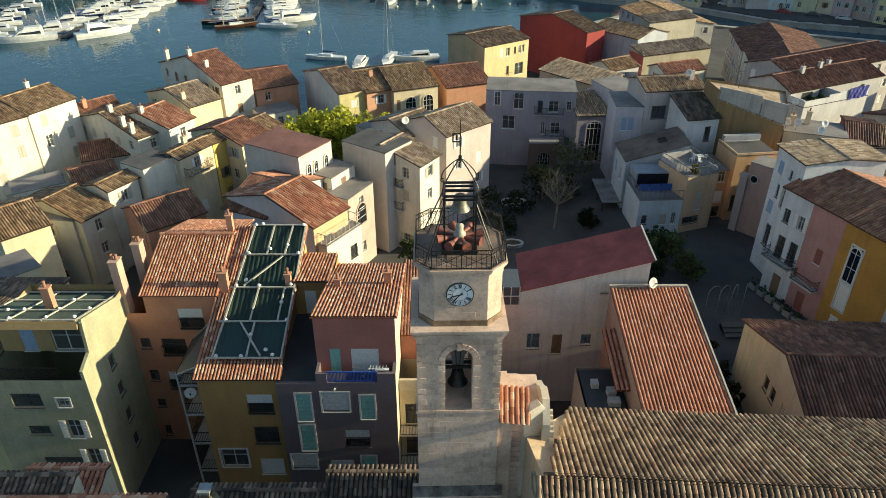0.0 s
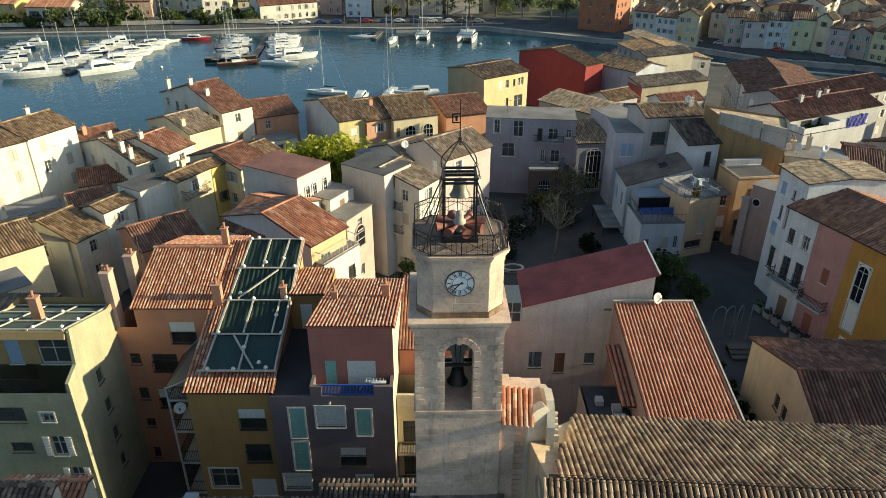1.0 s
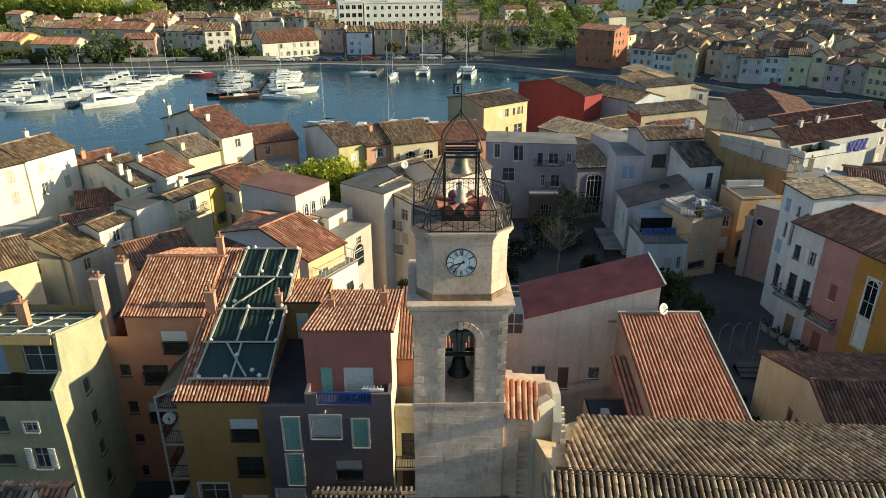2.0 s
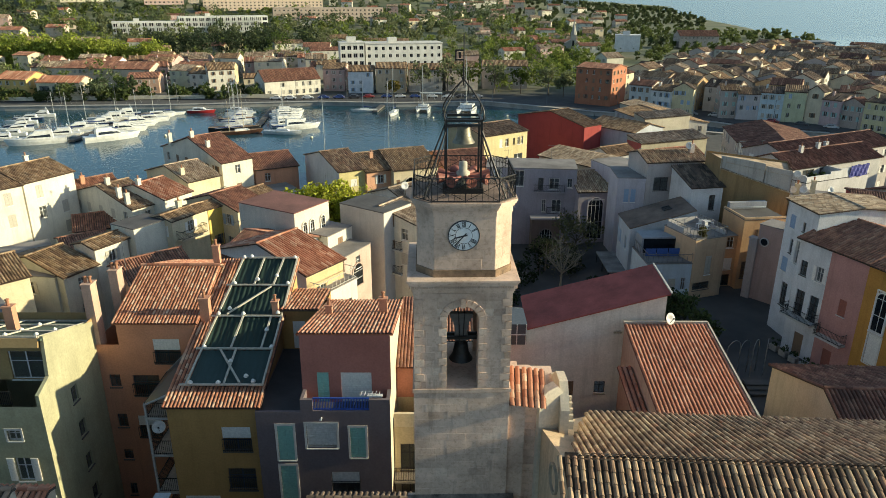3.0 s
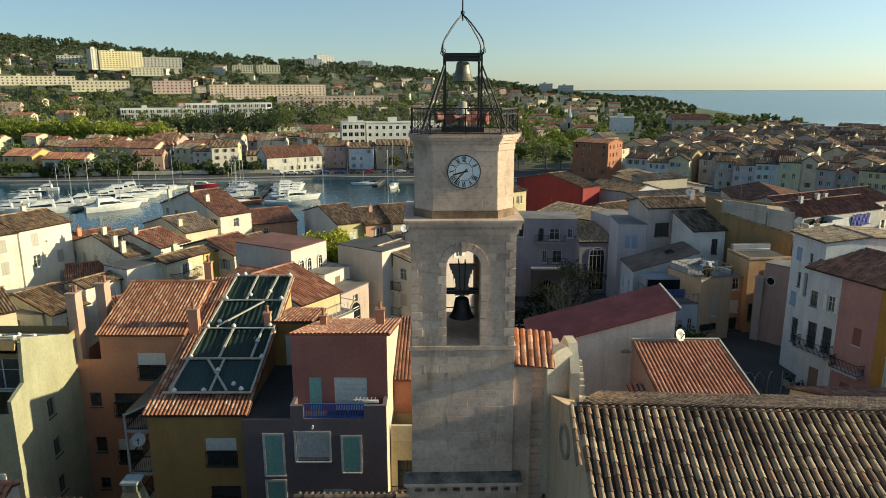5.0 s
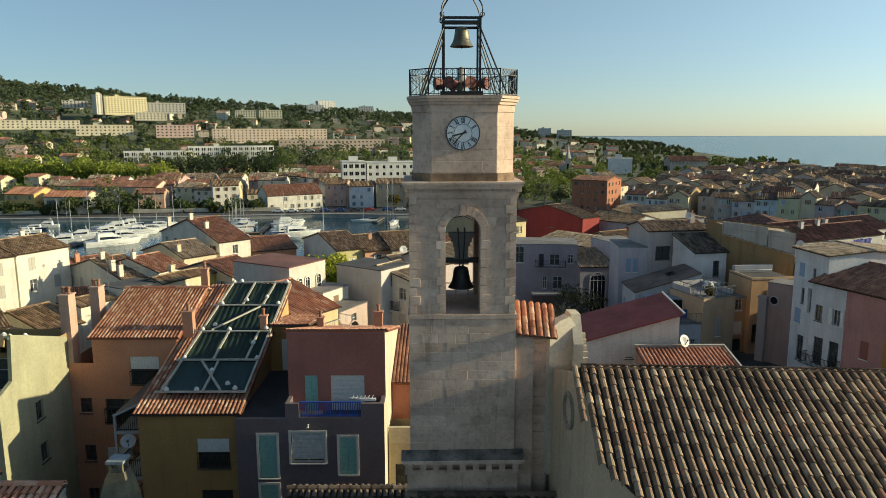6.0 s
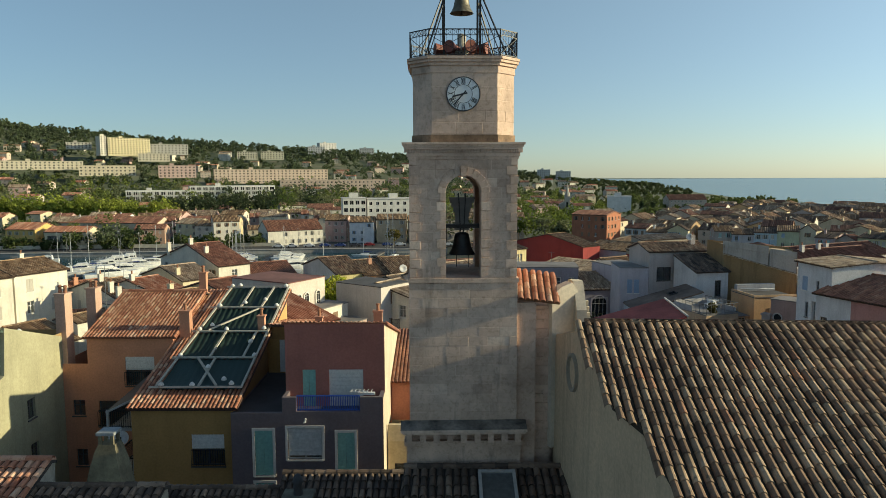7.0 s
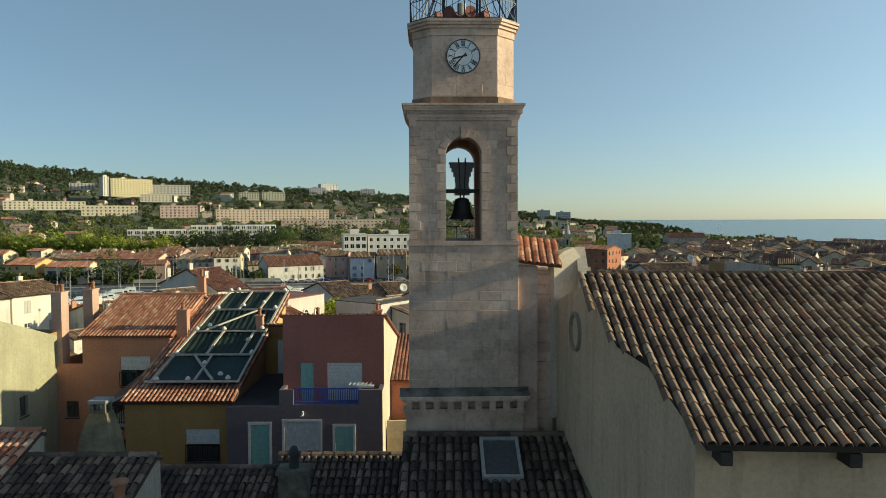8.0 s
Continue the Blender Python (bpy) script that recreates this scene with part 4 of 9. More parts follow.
for xa, sa, xb, sb in ((0.1, 0.15, 6.6, 0.15), (0.1, 2.1, 6.6, 2.1), (0.1, 4.2, 6.6, 4.2), (0.1, 6.1, 6.6, 6.1), (0.2, 0, 0.2, 6.2), (2.3, 0, 2.3, 6.2), (4.4, 0, 4.4, 6.2), (6.5, 0, 6.5, 6.2)):
    g = Geo()
    g.beam(nm @ Vector((xa, sa, 0.1)), nm @ Vector((xb, sb, 0.1)), 0.1, 0.08)
    part("beam", g, TIMBER, hy)
for xa, sa in ((2.3, 0.3), (4.5, 0.5), (6.2, 0.6), (2.2, 2.1), (4.4, 2.2), (6.3, 2.3), (0.4, 0.4), (4.3, 4.2), (1.2, 2.0)):
    g = Geo()
    g.turned([(0.11, 0), (0.14, 0.05), (0.09, 0.12), (0, 0.18)], 8, at=tuple(nm @ Vector((xa, sa, 0.12))))
    part("sandbag", g, plain((0.72, 0.71, 0.67), 0.9), hy, smooth=True)
rail_bars(hy, (-29.3, 33.6, 12.05), (-24.0, 33.6, 12.05), 0.85, 0.1, IRON)
chimney(hy, -25.7, 37.6, 14.0, 16.2, 0.55, 0.45, SALMON)

# ---- the bell tower ----
CX, CY = 0.70, 24.35
tw = thing("bell_tower", pose(0.57, 24.48, 0.1, 0, 0, 1.3) @ Matrix.Translation((-0.66, -24.35, 0)), "limestone church bell tower with clock and open iron belfry", "tower")
X0, X1, Y0, Y1 = -1.09, 2.40, 22.5, 26.1
STONE = ashlar()
AX, AW, ZB, ZS = 0.66, 0.57, 19.95, 22.62
# shaft below the bell chamber
g = Geo()
g.box((X0 - 0.03, Y0 - 0.03, 0), (X1 + 0.03, Y1, 19.75))
part("shaft", g, STONE, tw)
# bell chamber: four piers, arches front and back
g = Geo()


def arch_wall(g, y0, y1, xa, xb, za, zb):
    """A wall pierced by one round-headed opening."""
    k = 14
    pts = [(AX - AW * math.cos(math.pi * i / k), ZS + AW * math.sin(math.pi * i / k)) for i in range(k + 1)]
    for (xa_, za_), (xb_, zb_) in zip(pts, pts[1:]):
        for yy, s in ((y0, 1), (y1, -1)):
            q = [(xa_, yy, za_), (xb_, yy, zb_), (xb_, yy, zb), (xa_, yy, zb)]
            g.face(q if s > 0 else q[::-1])
        g.face([(xa_, y0, za_), (xa_, y1, za_), (xb_, y1, zb_), (xb_, y0, zb_)])


for ya, yb in ((Y0, Y0 + 0.75), (Y1 - 0.75, Y1)):
    g = Geo()
    arch_wall(g, ya, yb, X0, X1, 19.7, 24.0)
    part("arch", g, STONE, tw)
    for xa, xb in ((X0, AX - AW), (AX + AW, X1)):
        g = Geo()
        g.box((xa, ya, 19.7), (xb, yb, 24.0))
        part("pier", g, STONE, tw)
for xa, xb in ((X0, X0 + 0.7), (X1 - 0.7, X1)):
    g = Geo()
    g.box((xa, Y0 + 0.75, 19.7), (xb, Y1 - 0.75, 24.0))
    part("side_wall", g, STONE, tw)
g = Geo()
g.box((X0 + 0.7, Y0 + 0.75, 23.6), (X1 - 0.7, Y1 - 0.75, 24.0))
part("vault", g, STONE, tw)
g = Geo()
g.box((X0 - 0.07, Y0 - 0.07, 19.72), (X1 + 0.07, Y1 + 0.07, 19.86))
part("string_course", g, STONE, tw)


def cornice(geo, x0, y0, x1, y1, steps):
    for z0, z1, o in steps:
        geo.box((x0 - o, y0 - o, z0), (x1 + o, y1 + o, z1))


g = Geo()
cornice(g, X0, Y0, X1, Y1, [(23.72, 23.80, 0.04), (23.80, 23.92, 0.07), (24.02, 24.10, 0.14), (24.10, 24.17, 0.18), (24.17, 24.24, 0.22)])
for i in range(46):
    x = X0 - 0.12 + i * (X1 - X0 + 0.24) / 45
    g.box((x - 0.025, Y0 - 0.11, 23.92), (x + 0.025, Y0, 24.02))
for i in range(46):
    y = Y0 - 0.12 + i * (Y1 - Y0 + 0.24) / 45
    g.box((X1, y - 0.025, 23.92), (X1 + 0.11, y + 0.025, 24.02))
g.box((X0 - 0.03, Y0 - 0.03, 23.92), (X1 + 0.03, Y1 + 0.03, 24.02))
part("cornice", g, STONE, tw)


def octagon(half, side, cx=CX, cy=CY):
    """Half width and half the front side's length."""
    h, s = half, side
    return [(cx - s, cy - h), (cx + s, cy - h), (cx + h, cy - s), (cx + h, cy + s), (cx + s, cy + h), (cx - s, cy + h), (cx - h, cy + s), (cx - h, cy - s)]


g = Geo()
g.prism(octagon(1.66, 1.06), 24.2, 26.75)
part("clock_stage", g, STONE, tw)
g = Geo()
g.prism(octagon(1.70, 1.085), 24.24, 24.5)
part("plinth", g, floor_mat("rusty_ledge", (0.22, 0.145, 0.09), 1.4, 0.7), tw, "rust-stained plinth under the clock stage")
g = Geo()
g.prism(octagon(1.69, 1.08), 26.45, 26.68)
g.prism(octagon(1.74, 1.12), 26.68, 26.78)
g.prism(octagon(1.80, 1.16), 26.78, 26.87)
g.prism(octagon(1.84, 1.19), 26.87, 26.95)
part("upper_cornice", g, STONE, tw)
# clock
yf = CY - 1.66
clk = Geo()
CZ, CR = 25.78, 0.53


def disc(geo, x, z, y, r, k=40, mat=0, r_in=0.0, deep=0.0):
    for i in range(k):
        a, b = math.tau * i / k, math.tau * (i + 1) / k
        p = [(x + r * math.cos(a), y, z + r * math.sin(a)), (x + r * math.cos(b), y, z + r * math.sin(b))]
        q = [(x + r_in * math.cos(b), y, z + r_in * math.sin(b)), (x + r_in * math.cos(a), y, z + r_in * math.sin(a))]
        geo.face(p + q if r_in else p + [(x, y, z)], mat)
        if deep:
            geo.face([p[1], p[0], (p[0][0], y + deep, p[0][2]), (p[1][0], y + deep, p[1][2])], mat)


disc(clk, AX, CZ, yf - 0.05, CR, deep=0.05)
clock = part("clock_face", clk, plain((0.78, 0.81, 0.82), 0.4, 0.0, 0.12), tw, "white enamel clock face with black numerals")
INK = plain((0.03, 0.035, 0.045), 0.5)
g = Geo()
disc(g, AX, CZ, yf - 0.065, CR + 0.015, r_in=CR - 0.015, deep=0.06)
part("clock_rim", g, INK, clock)
g = Geo()
disc(g, AX, CZ, yf - 0.056, CR * 0.56, r_in=CR * 0.53)
part("inner_ring", g, INK, clock)
NUM = ["XII", "I", "II", "III", "IIII", "V", "VI", "VII", "VIII", "IX", "X", "XI"]
for i, txt in enumerate(NUM):
    a = math.pi / 2 - math.tau * i / 12
    g = Geo()
    m = pose(AX + 0.405 * math.cos(a), yf - 0.058, CZ + 0.405 * math.sin(a)) @ Matrix.Rotation(-(a - math.pi / 2), 4, "Y")
    widths = {"I": 0.034, "V": 0.075, "X": 0.075}
    tot = sum(widths[c] for c in txt)
    x = -tot / 2
    for c in txt:
        w = widths[c]
        if c == "I":
            g.beam(m @ Vector((x + w / 2, 0, -0.09)), m @ Vector((x + w / 2, 0, 0.09)), 0.006, 0.022, 0, (1, 0, 0))
        elif c == "V":
            g.beam(m @ Vector((x + 0.008, 0, 0.09)), m @ Vector((x + w / 2, 0, -0.09)), 0.022, 0.006, 0, (0, 1, 0))
            g.beam(m @ Vector((x + w - 0.008, 0, 0.09)), m @ Vector((x + w / 2, 0, -0.09)), 0.014, 0.006, 0, (0, 1, 0))
        else:
            g.beam(m @ Vector((x + 0.008, 0, 0.09)), m @ Vector((x + w - 0.008, 0, -0.09)), 0.022, 0.006, 0, (0, 1, 0))
            g.beam(m @ Vector((x + w - 0.008, 0, 0.09)), m @ Vector((x + 0.008, 0, -0.09)), 0.014, 0.006, 0, (0, 1, 0))
        x += w
    part("numeral", g, INK, clock)
for ang, ln, wd in ((math.radians(90 - 256), 0.36, 0.05), (math.radians(90 - 222), 0.47, 0.04)):
    g = Geo()
    dx, dz = math.cos(ang), math.sin(ang)
    g.beam((AX - dx * 0.13, yf - 0.085, CZ - dz * 0.13), (AX + dx * ln, yf - 0.085, CZ + dz * ln), wd, 0.012, 0, (0, 1, 0))
    part("clock_hand", g, INK, clock)
# base cornice with modillions
g = Geo()
g.box((X0 - 0.14, Y0 - 0.12, 0), (X1 + 0.16, Y0 + 0.3, 14.30))
g.box((X0 - 0.22, Y0 - 0.2, 14.28), (X1 + 0.22, Y0 + 0.3, 14.44))
g.box((X0 - 0.26, Y0 - 0.42, 14.74), (X1 + 0.28, Y0 + 0.3, 14.83))
g.box((X0 - 0.33, Y0 - 0.50, 14.83), (X1 + 0.33, Y0 + 0.3, 14.92))
part("base_cornice", g, STONE, tw)
for i in range(9):
    x = X0 - 0.05 + i * (X1 - X0 + 0.1) / 8
    g = Geo()
    g.box((x - 0.1, Y0 - 0.38, 14.442), (x + 0.1, Y0 - 0.118, 14.738))
    part("modillion", g, STONE, tw)
g = Geo()
g.face([(X0 - 0.33, Y0 - 0.5, 14.924), (X1 + 0.33, Y0 - 0.5, 14.924), (X1 + 0.33, Y0 - 0.028, 15.1), (X0 - 0.33, Y0 - 0.028, 15.1)])
part("weathering", g, floor_mat("sooty_ledge", (0.20, 0.17, 0.14), 1.4, 0.7), tw, "blackened sloping ledge above the modillions")


def bell(parent, p, r, mat, name="bell"):
    g = Geo()
    g.turned([(r, 0), (r * 0.98, 0.04 * r), (r * 0.86, 0.22 * r), (r * 0.72, 0.5 * r), (r * 0.62, 0.95 * r), (r * 0.56, 1.35 * r), (r * 0.50, 1.52 * r), (r * 0.3, 1.62 * r), (0.0, 1.66 * r)], 28, at=p)
    g.turned([(r * 0.97, 0.002), (r * 0.8, 0.25 * r), (r * 0.55, 1.1 * r), (0.0, 1.4 * r)], 28, at=p)
    b = part(name, g, mat, parent, smooth=True)
    q = Geo()
    q.tube((p[0], p[1], p[2] + r), (p[0], p[1], p[2] - 0.05 * r), r * 0.05, r * 0.07, 8)
    q.turned([(0.0, -0.16 * r), (r * 0.13, -0.08 * r), (r * 0.13, 0.02 * r), (0.0, 0.1 * r)], 12, at=p)
    part("clapper", q, IRON, b)
    return b


BRONZE = plain((0.22, 0.20, 0.15), 0.5, 0.6, 0.4)
DULL = plain((0.035, 0.036, 0.036), 0.5, 0.6, 0.4)
bell(tw, (AX, CY - 0.8, 20.55), 0.45, DULL)
g = Geo()
ym = CY - 0.8
for s in (-1, 1):
    g.beam((AX - AW - 0.3, ym + s * 0.16, 21.5), (AX + AW + 0.3, ym + s * 0.16, 21.5), 0.1, 0.12)
    for dx in (-0.13, 0.13):
        g.beam((AX + dx * 0.4, ym + s * 0.16, 21.2), (AX + dx * 0.9, ym + s * 0.16, 22.6), 0.04, 0.035, 0, (1, 0, 0))
part("yoke_irons", g, IRON, tw)
g = Geo()
for z0, z1, w in ((21.36, 21.62, 0.50), (21.62, 21.8, 0.44), (21.8, 21.98, 0.48), (21.98, 22.14, 0.58), (22.14, 22.28, 0.70), (22.28, 22.4, 0.82), (22.4, 22.46, 0.88)):
    g.box((AX - w / 2, ym - 0.12, z0), (AX + w / 2, ym + 0.12, z1))
part("headstock", g, plain((0.17, 0.165, 0.16), 0.7), tw, "grey timber headstock of the great bell")
g = Geo()
for x in (AX - 0.5, AX - 0.1, AX + 0.35):
    g.beam((x, CY + 1.0, 19.6), (x, CY + 1.0, 20.3), 0.03, 0.03, 0, (1, 0, 0))
g.beam((AX - AW, CY + 1.0, 20.3), (AX + AW, CY + 1.0, 20.3), 0.03)
part("guard_rail", g, IRON, tw)
# iron belfry
PZ = 26.95
rim = octagon(1.74, 1.13)
g = Geo()
for i in range(8):
    (xa, ya), (xb, yb) = rim[i], rim[(i + 1) % 8]
    for z, w in ((PZ + 0.06, 0.025), (PZ + 0.66, 0.02), (PZ + 0.84, 0.03)):
        g.beam((xa, ya, z), (xb, yb, z), w)
    n = 2 if i % 2 == 0 else 1
    for j in range(n):
        p0, p1 = (xa + (xb - xa) * j / n, ya + (yb - ya) * j / n), (xa + (xb - xa) * (j + 1) / n, ya + (yb - ya) * (j + 1) / n)
        g.beam((*p0, PZ), (*p0, PZ + 0.86), 0.035, 0.035, 0, (1, 0, 0))
        for v in range(1, 6):
            bx, by = p0[0] + (p1[0] - p0[0]) * v / 6, p0[1] + (p1[1] - p0[1]) * v / 6
            g.beam((bx, by, PZ + 0.06), (bx, by, PZ + 0.84), 0.014, 0.014, 0, (1, 0, 0))
            for w in range(8):
                a0, a1 = math.tau * w / 8, math.tau * (w + 1) / 8
                ux, uy = (p1[0] - p0[0]) / 6 * 0.42, (p1[1] - p0[1]) / 6 * 0.42
                g.beam((bx + ux * math.cos(a0), by + uy * math.cos(a0), PZ + 0.75 + 0.07 * math.sin(a0)), (bx + ux * math.cos(a1), by + uy * math.cos(a1), PZ + 0.75 + 0.07 * math.sin(a1)), 0.012)
        g.beam((*p0, PZ + 0.06), (*p1, PZ + 0.66), 0.016)
        g.beam((*p1, PZ + 0.06), (*p0, PZ + 0.66), 0.016)
part("belfry_railing", g, IRON, tw, "wrought iron railing with crossed bars")
g = Geo()
PS = 0.6
cxb = CX - 0.02
for sx in (-1, 1):
    for sy in (-1, 1):
        g.beam((cxb + sx * PS, CY + sy * PS, PZ), (cxb + sx * PS, CY + sy * PS, 29.55), 0.07, 0.07, 0, (1, 0, 0))
        g.beam((cxb + sx * PS, CY + sy * PS, 29.2), (CX + sx * 1.42, CY + sy * 1.42, PZ), 0.04)
        g.beam((cxb + sx * PS, CY + sy * PS, 28.9), (CX + sx * 1.28, CY + sy * 1.05, PZ), 0.025)
for z in (29.35, 29.5):
    for s in (-1, 1):
        g.beam((cxb - PS, CY + s * PS, z), (cxb + PS, CY + s * PS, z), 0.08)
        g.beam((cxb + s * PS, CY - PS, z), (cxb + s * PS, CY + PS, z), 0.08)
g.beam((cxb - PS, CY, 29.45), (cxb + PS, CY, 29.45), 0.1, 0.1)
g.box((cxb - PS - 0.1, CY - PS - 0.1, PZ), (cxb + PS + 0.1, CY + PS + 0.1, PZ + 0.2))
part("bell_frame", g, IRON, tw)
for sx in (-1, 1):
    for sy in (-1, 1):
        g = Geo()
        prev = None
        for i in range(11):
            t_ = i / 10
            r = PS * (1.02 + 0.10 * math.sin(math.pi * min(1, t_ * 1.6))) * (1 - t_ ** 2.2) + 0.03
            z = 29.5 + 1.15 * t_ + (0.12 * t_ * t_)
            p = (cxb + sx * r, CY + sy * r, z)
            if prev:
                g.beam(prev, p, 0.035)
            prev = p
        for i in range(10):
            a0, a1 = math.tau * i / 10, math.tau * (i + 1) / 10
            c = (cxb + sx * (PS + 0.06), CY + sy * (PS + 0.06), 29.6)
            g.beam((c[0] + 0.07 * math.cos(a0), c[1], c[2] + 0.07 * math.sin(a0)), (c[0] + 0.07 * math.cos(a1), c[1], c[2] + 0.07 * math.sin(a1)), 0.02)
        part("crown_hoop", g, IRON, tw)
g = Geo()
g.tube((cxb, CY, 30.6), (cxb, CY, 32.3), 0.028, 0.016, 8)
g.turned([(0, -0.09), (0.07, -0.04), (0.07, 0.03), (0, 0.09)], 10, at=(cxb, CY, 30.85))
part("mast", g, IRON, tw)
g = Geo()
for z0, z1, x0, x1 in ((31.42, 31.47, -0.3, 0), (31.73, 31.78, -0.3, 0), (31.42, 31.78, -0.3, -0.25), (31.5, 31.7, -0.18, -0.1)):
    g.box((cxb + x0, CY - 0.012, z0), (cxb + x1, CY + 0.012, z1))
part("weather_vane", g, IRON, tw)
bell(tw, (cxb + 0.02, CY, 28.65), 0.4, BRONZE, "small_bell")
for i in range(8):
    a = math.tau * (i + 0.35) / 8
    g = Geo()
    p = Vector((cxb + 0.02, CY, 27.45))
    d = Vector((math.cos(a), math.sin(a), -0.02))
    g.tube(p + d * 0.12, p + d * 0.55, 0.06, 0.09, 12, caps=False)
    g.tube(p + d * 0.55, p + d * 0.95, 0.09, 0.2, 14, caps=False)
    g.tube(p + d * 0.95, p + d * 0.94, 0.2, 0.02, 14, caps=False)
    part("siren_horn", g, plain((0.26, 0.085, 0.06), 0.6), tw, "faded red siren horn")
g = Geo()
g.turned([(0.16, 26.95), (0.16, 27.3), (0.24, 27.35), (0.24, 27.6), (0.15, 27.65), (0.15, 27.95), (0.0, 28.0)], 14, at=(cxb + 0.02, CY, 0))
part("siren_body", g, plain((0.42, 0.38, 0.30), 0.6), tw, smooth=True)
g = Geo()
g.prism(octagon(1.78, 1.15), 26.94, 26.975)
part("deck", g, floor_mat("belfry_deck", (0.24, 0.17, 0.13), 1.5), tw)

# stair turret beside the tower
st = thing("stair_turret", pose(-0.05, 0.13, 0.1), "low stone stair turret with a small tiled roof against the tower", "tower")
for a, b in (((2.42, 22.62, 0), (3.06, 26.0, 19.02)), ((3.062, 23.0, 0), (3.62, 26.0, 18.85)), ((3.622, 23.3, 0), (4.5, 26.0, 18.8)), ((4.502, 23.35, 0), (5.2, 25.6, 15.0))):
    g = Geo()
    g.box(a, b)
    part("wall", g, STONE, st)
rpm = slope_pose((2.42, 22.40, 19.18), (1, 0.0, -0.12), Vector((0.1, 1.5, 0.72)))
g = Geo()
g.box((0, 0.1, -0.1), (1.42, 1.7, 0), 0, rpm)
rb = part("roof", g, plain((0.2, 0.11, 0.07), 0.9), st)
t = Geo()
tile_slope(t, rpm, 1.42, 1.75, 0.22, 0.36, rng, 6)
part("tiles", t, clay("orange"), rb, kind="stuff")
g = Geo()
for (ya, za), (yb, zb) in zip(((22.7, 18.75), (23.4, 19.62), (24.3, 19.55), (25.0, 19.0)), ((23.4, 19.62), (24.3, 19.55), (25.0, 19.0), (25.8, 18.6))):
    for x, s in ((4.42, 0), (4.75, 1)):
        q = [(x, ya, 15), (x, yb, 15), (x, yb, zb), (x, ya, za)]
        g.face(q if s else q[::-1])
    g.face([(4.42, ya, za), (4.75, ya, za), (4.75, yb, zb), (4.42, yb, zb)])
g.face([(4.42, 22.7, 15), (4.75, 22.7, 15), (4.75, 22.7, 18.75), (4.42, 22.7, 18.75)])
part("parapet", g, plaster((0.62, 0.55, 0.44)), st)
g = Geo()
wa, wb = Vector((3.62, 22.78, 0)), Vector((4.74, 23.2, 0))
back = Vector((-0.14, 0.37, 0))
edge = [(0.0, 14.0), (1.0, 14.0), (1.0, 18.95), (0.8, 19.35), (0.62, 19.62), (0.3, 19.5), (0.0, 19.2)]
face_a = [wa.lerp(wb, u) + Vector((0, 0, z)) for u, z in edge]
face_b = [p + back for p in face_a]
g.face(face_a)
g.face(face_b[::-1])
for i in range(len(edge)):
    j = (i + 1) % len(edge)
    g.face([face_a[j], face_a[i], face_b[i], face_b[j]])
part("corner_wall", g, plaster((0.66, 0.58, 0.46)), st)

# ---- the church nave ----
ch = thing("church", pose(4.12, 13.28, 0.1, 0, 0, -3.3), "large church nave with weathered clay tiles and stained beige render", "church")
NL, NW, NE, NR = 30.0, 12.9, 16.35, 2.55
render_wall = plaster((0.66, 0.48, 0.31), 0.85)
g = Geo()
g.face([(-0.45, NW / 2, 0), (0.68, 0.35, 0), (0.68, 0.35, NE), (-0.45, NW / 2, NE + NR - 0.1)])
g.face([(-1.0, 9.8, 0), (-0.45, NW / 2, 0), (-0.45, NW / 2, NE + NR - 0.1), (-1.0, 9.8, NE + 1.5)])
g.face([(1.3, NW, 0), (-1.0, 9.8, 0), (-1.0, 9.8, NE + 1.5), (1.3, NW, NE)])
g.face([(-0.45, NW / 2, NE + NR - 0.1), (1.3, NW / 2, NE + NR - 0.1), (1.3, NW, NE), (-1.0, 9.8, NE + 1.5)])
g.face([(0.68, 0.35, 0), (NL, 0.35, 0), (NL, 0.35, NE), (0.68, 0.35, NE)])
g.face([(NL, 0.35, 0), (NL, NW, 0), (NL, NW, NE), (NL, NW / 2, NE + NR - 0.1), (NL, 0.35, NE)])
g.face([(NL, NW, 0), (1.3, NW, 0), (1.3, NW, NE), (NL, NW, NE)])
part("wall", g, render_wall, ch)
g = Geo()
k = 24
for i in range(k):
    a, b = math.tau * i / k, math.tau * (i + 1) / k
    p0, p1 = [(-0.68 - 0.45 * math.cos(q) * 0.164, 7.6 + 0.45 * math.cos(q), 17.2 + 0.55 * math.sin(q)) for q in (a, b)]
    g.beam(p0, p1, 0.10, 0.10, 0, (1, 0, 0))
part("blind_oculus", g, plaster((0.36, 0.31, 0.24)), ch)
sln = math.hypot(NW / 2, NR)
upn = Vector((0, NW / 2, NR)) / sln
nav = slope_pose(Vector((-0.8, 0, NE + 0.12)) - upn * 0.25, (1, 0, 0), upn)
upf = Vector((0, -NW / 2, NR)) / sln
nfar = slope_pose(Vector((NL, NW, NE + 0.12)) - upf * 0.25, (-1, 0, 0), upf)
g = Geo()
SL = sln + 0.25
for lo, hi in ((0, -0.14),):
    outline = [(1.52, 0), (NL + 0.8, 0), (NL + 0.8, SL), (0.22, SL), (0.50, SL * 0.5), (1.06, SL * 0.38)]
    near = [nav @ Vector((*p, lo)) for p in outline]
    under = [nav @ Vector((*p, hi)) for p in outline]
    g.face(near)
    g.face(under[::-1])
    for i in range(6):
        j = (i + 1) % 6
        g.face([near[i], under[i], under[j], near[j]])
g.box((0, 0, -0.14), (NL - 1.3, SL, 0), 0, nfar)
g.box((NL - 1.3, SL * 0.5, -0.14), (NL - 0.3, SL, 0), 0, nfar)
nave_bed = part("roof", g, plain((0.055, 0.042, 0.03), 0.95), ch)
g = Geo()
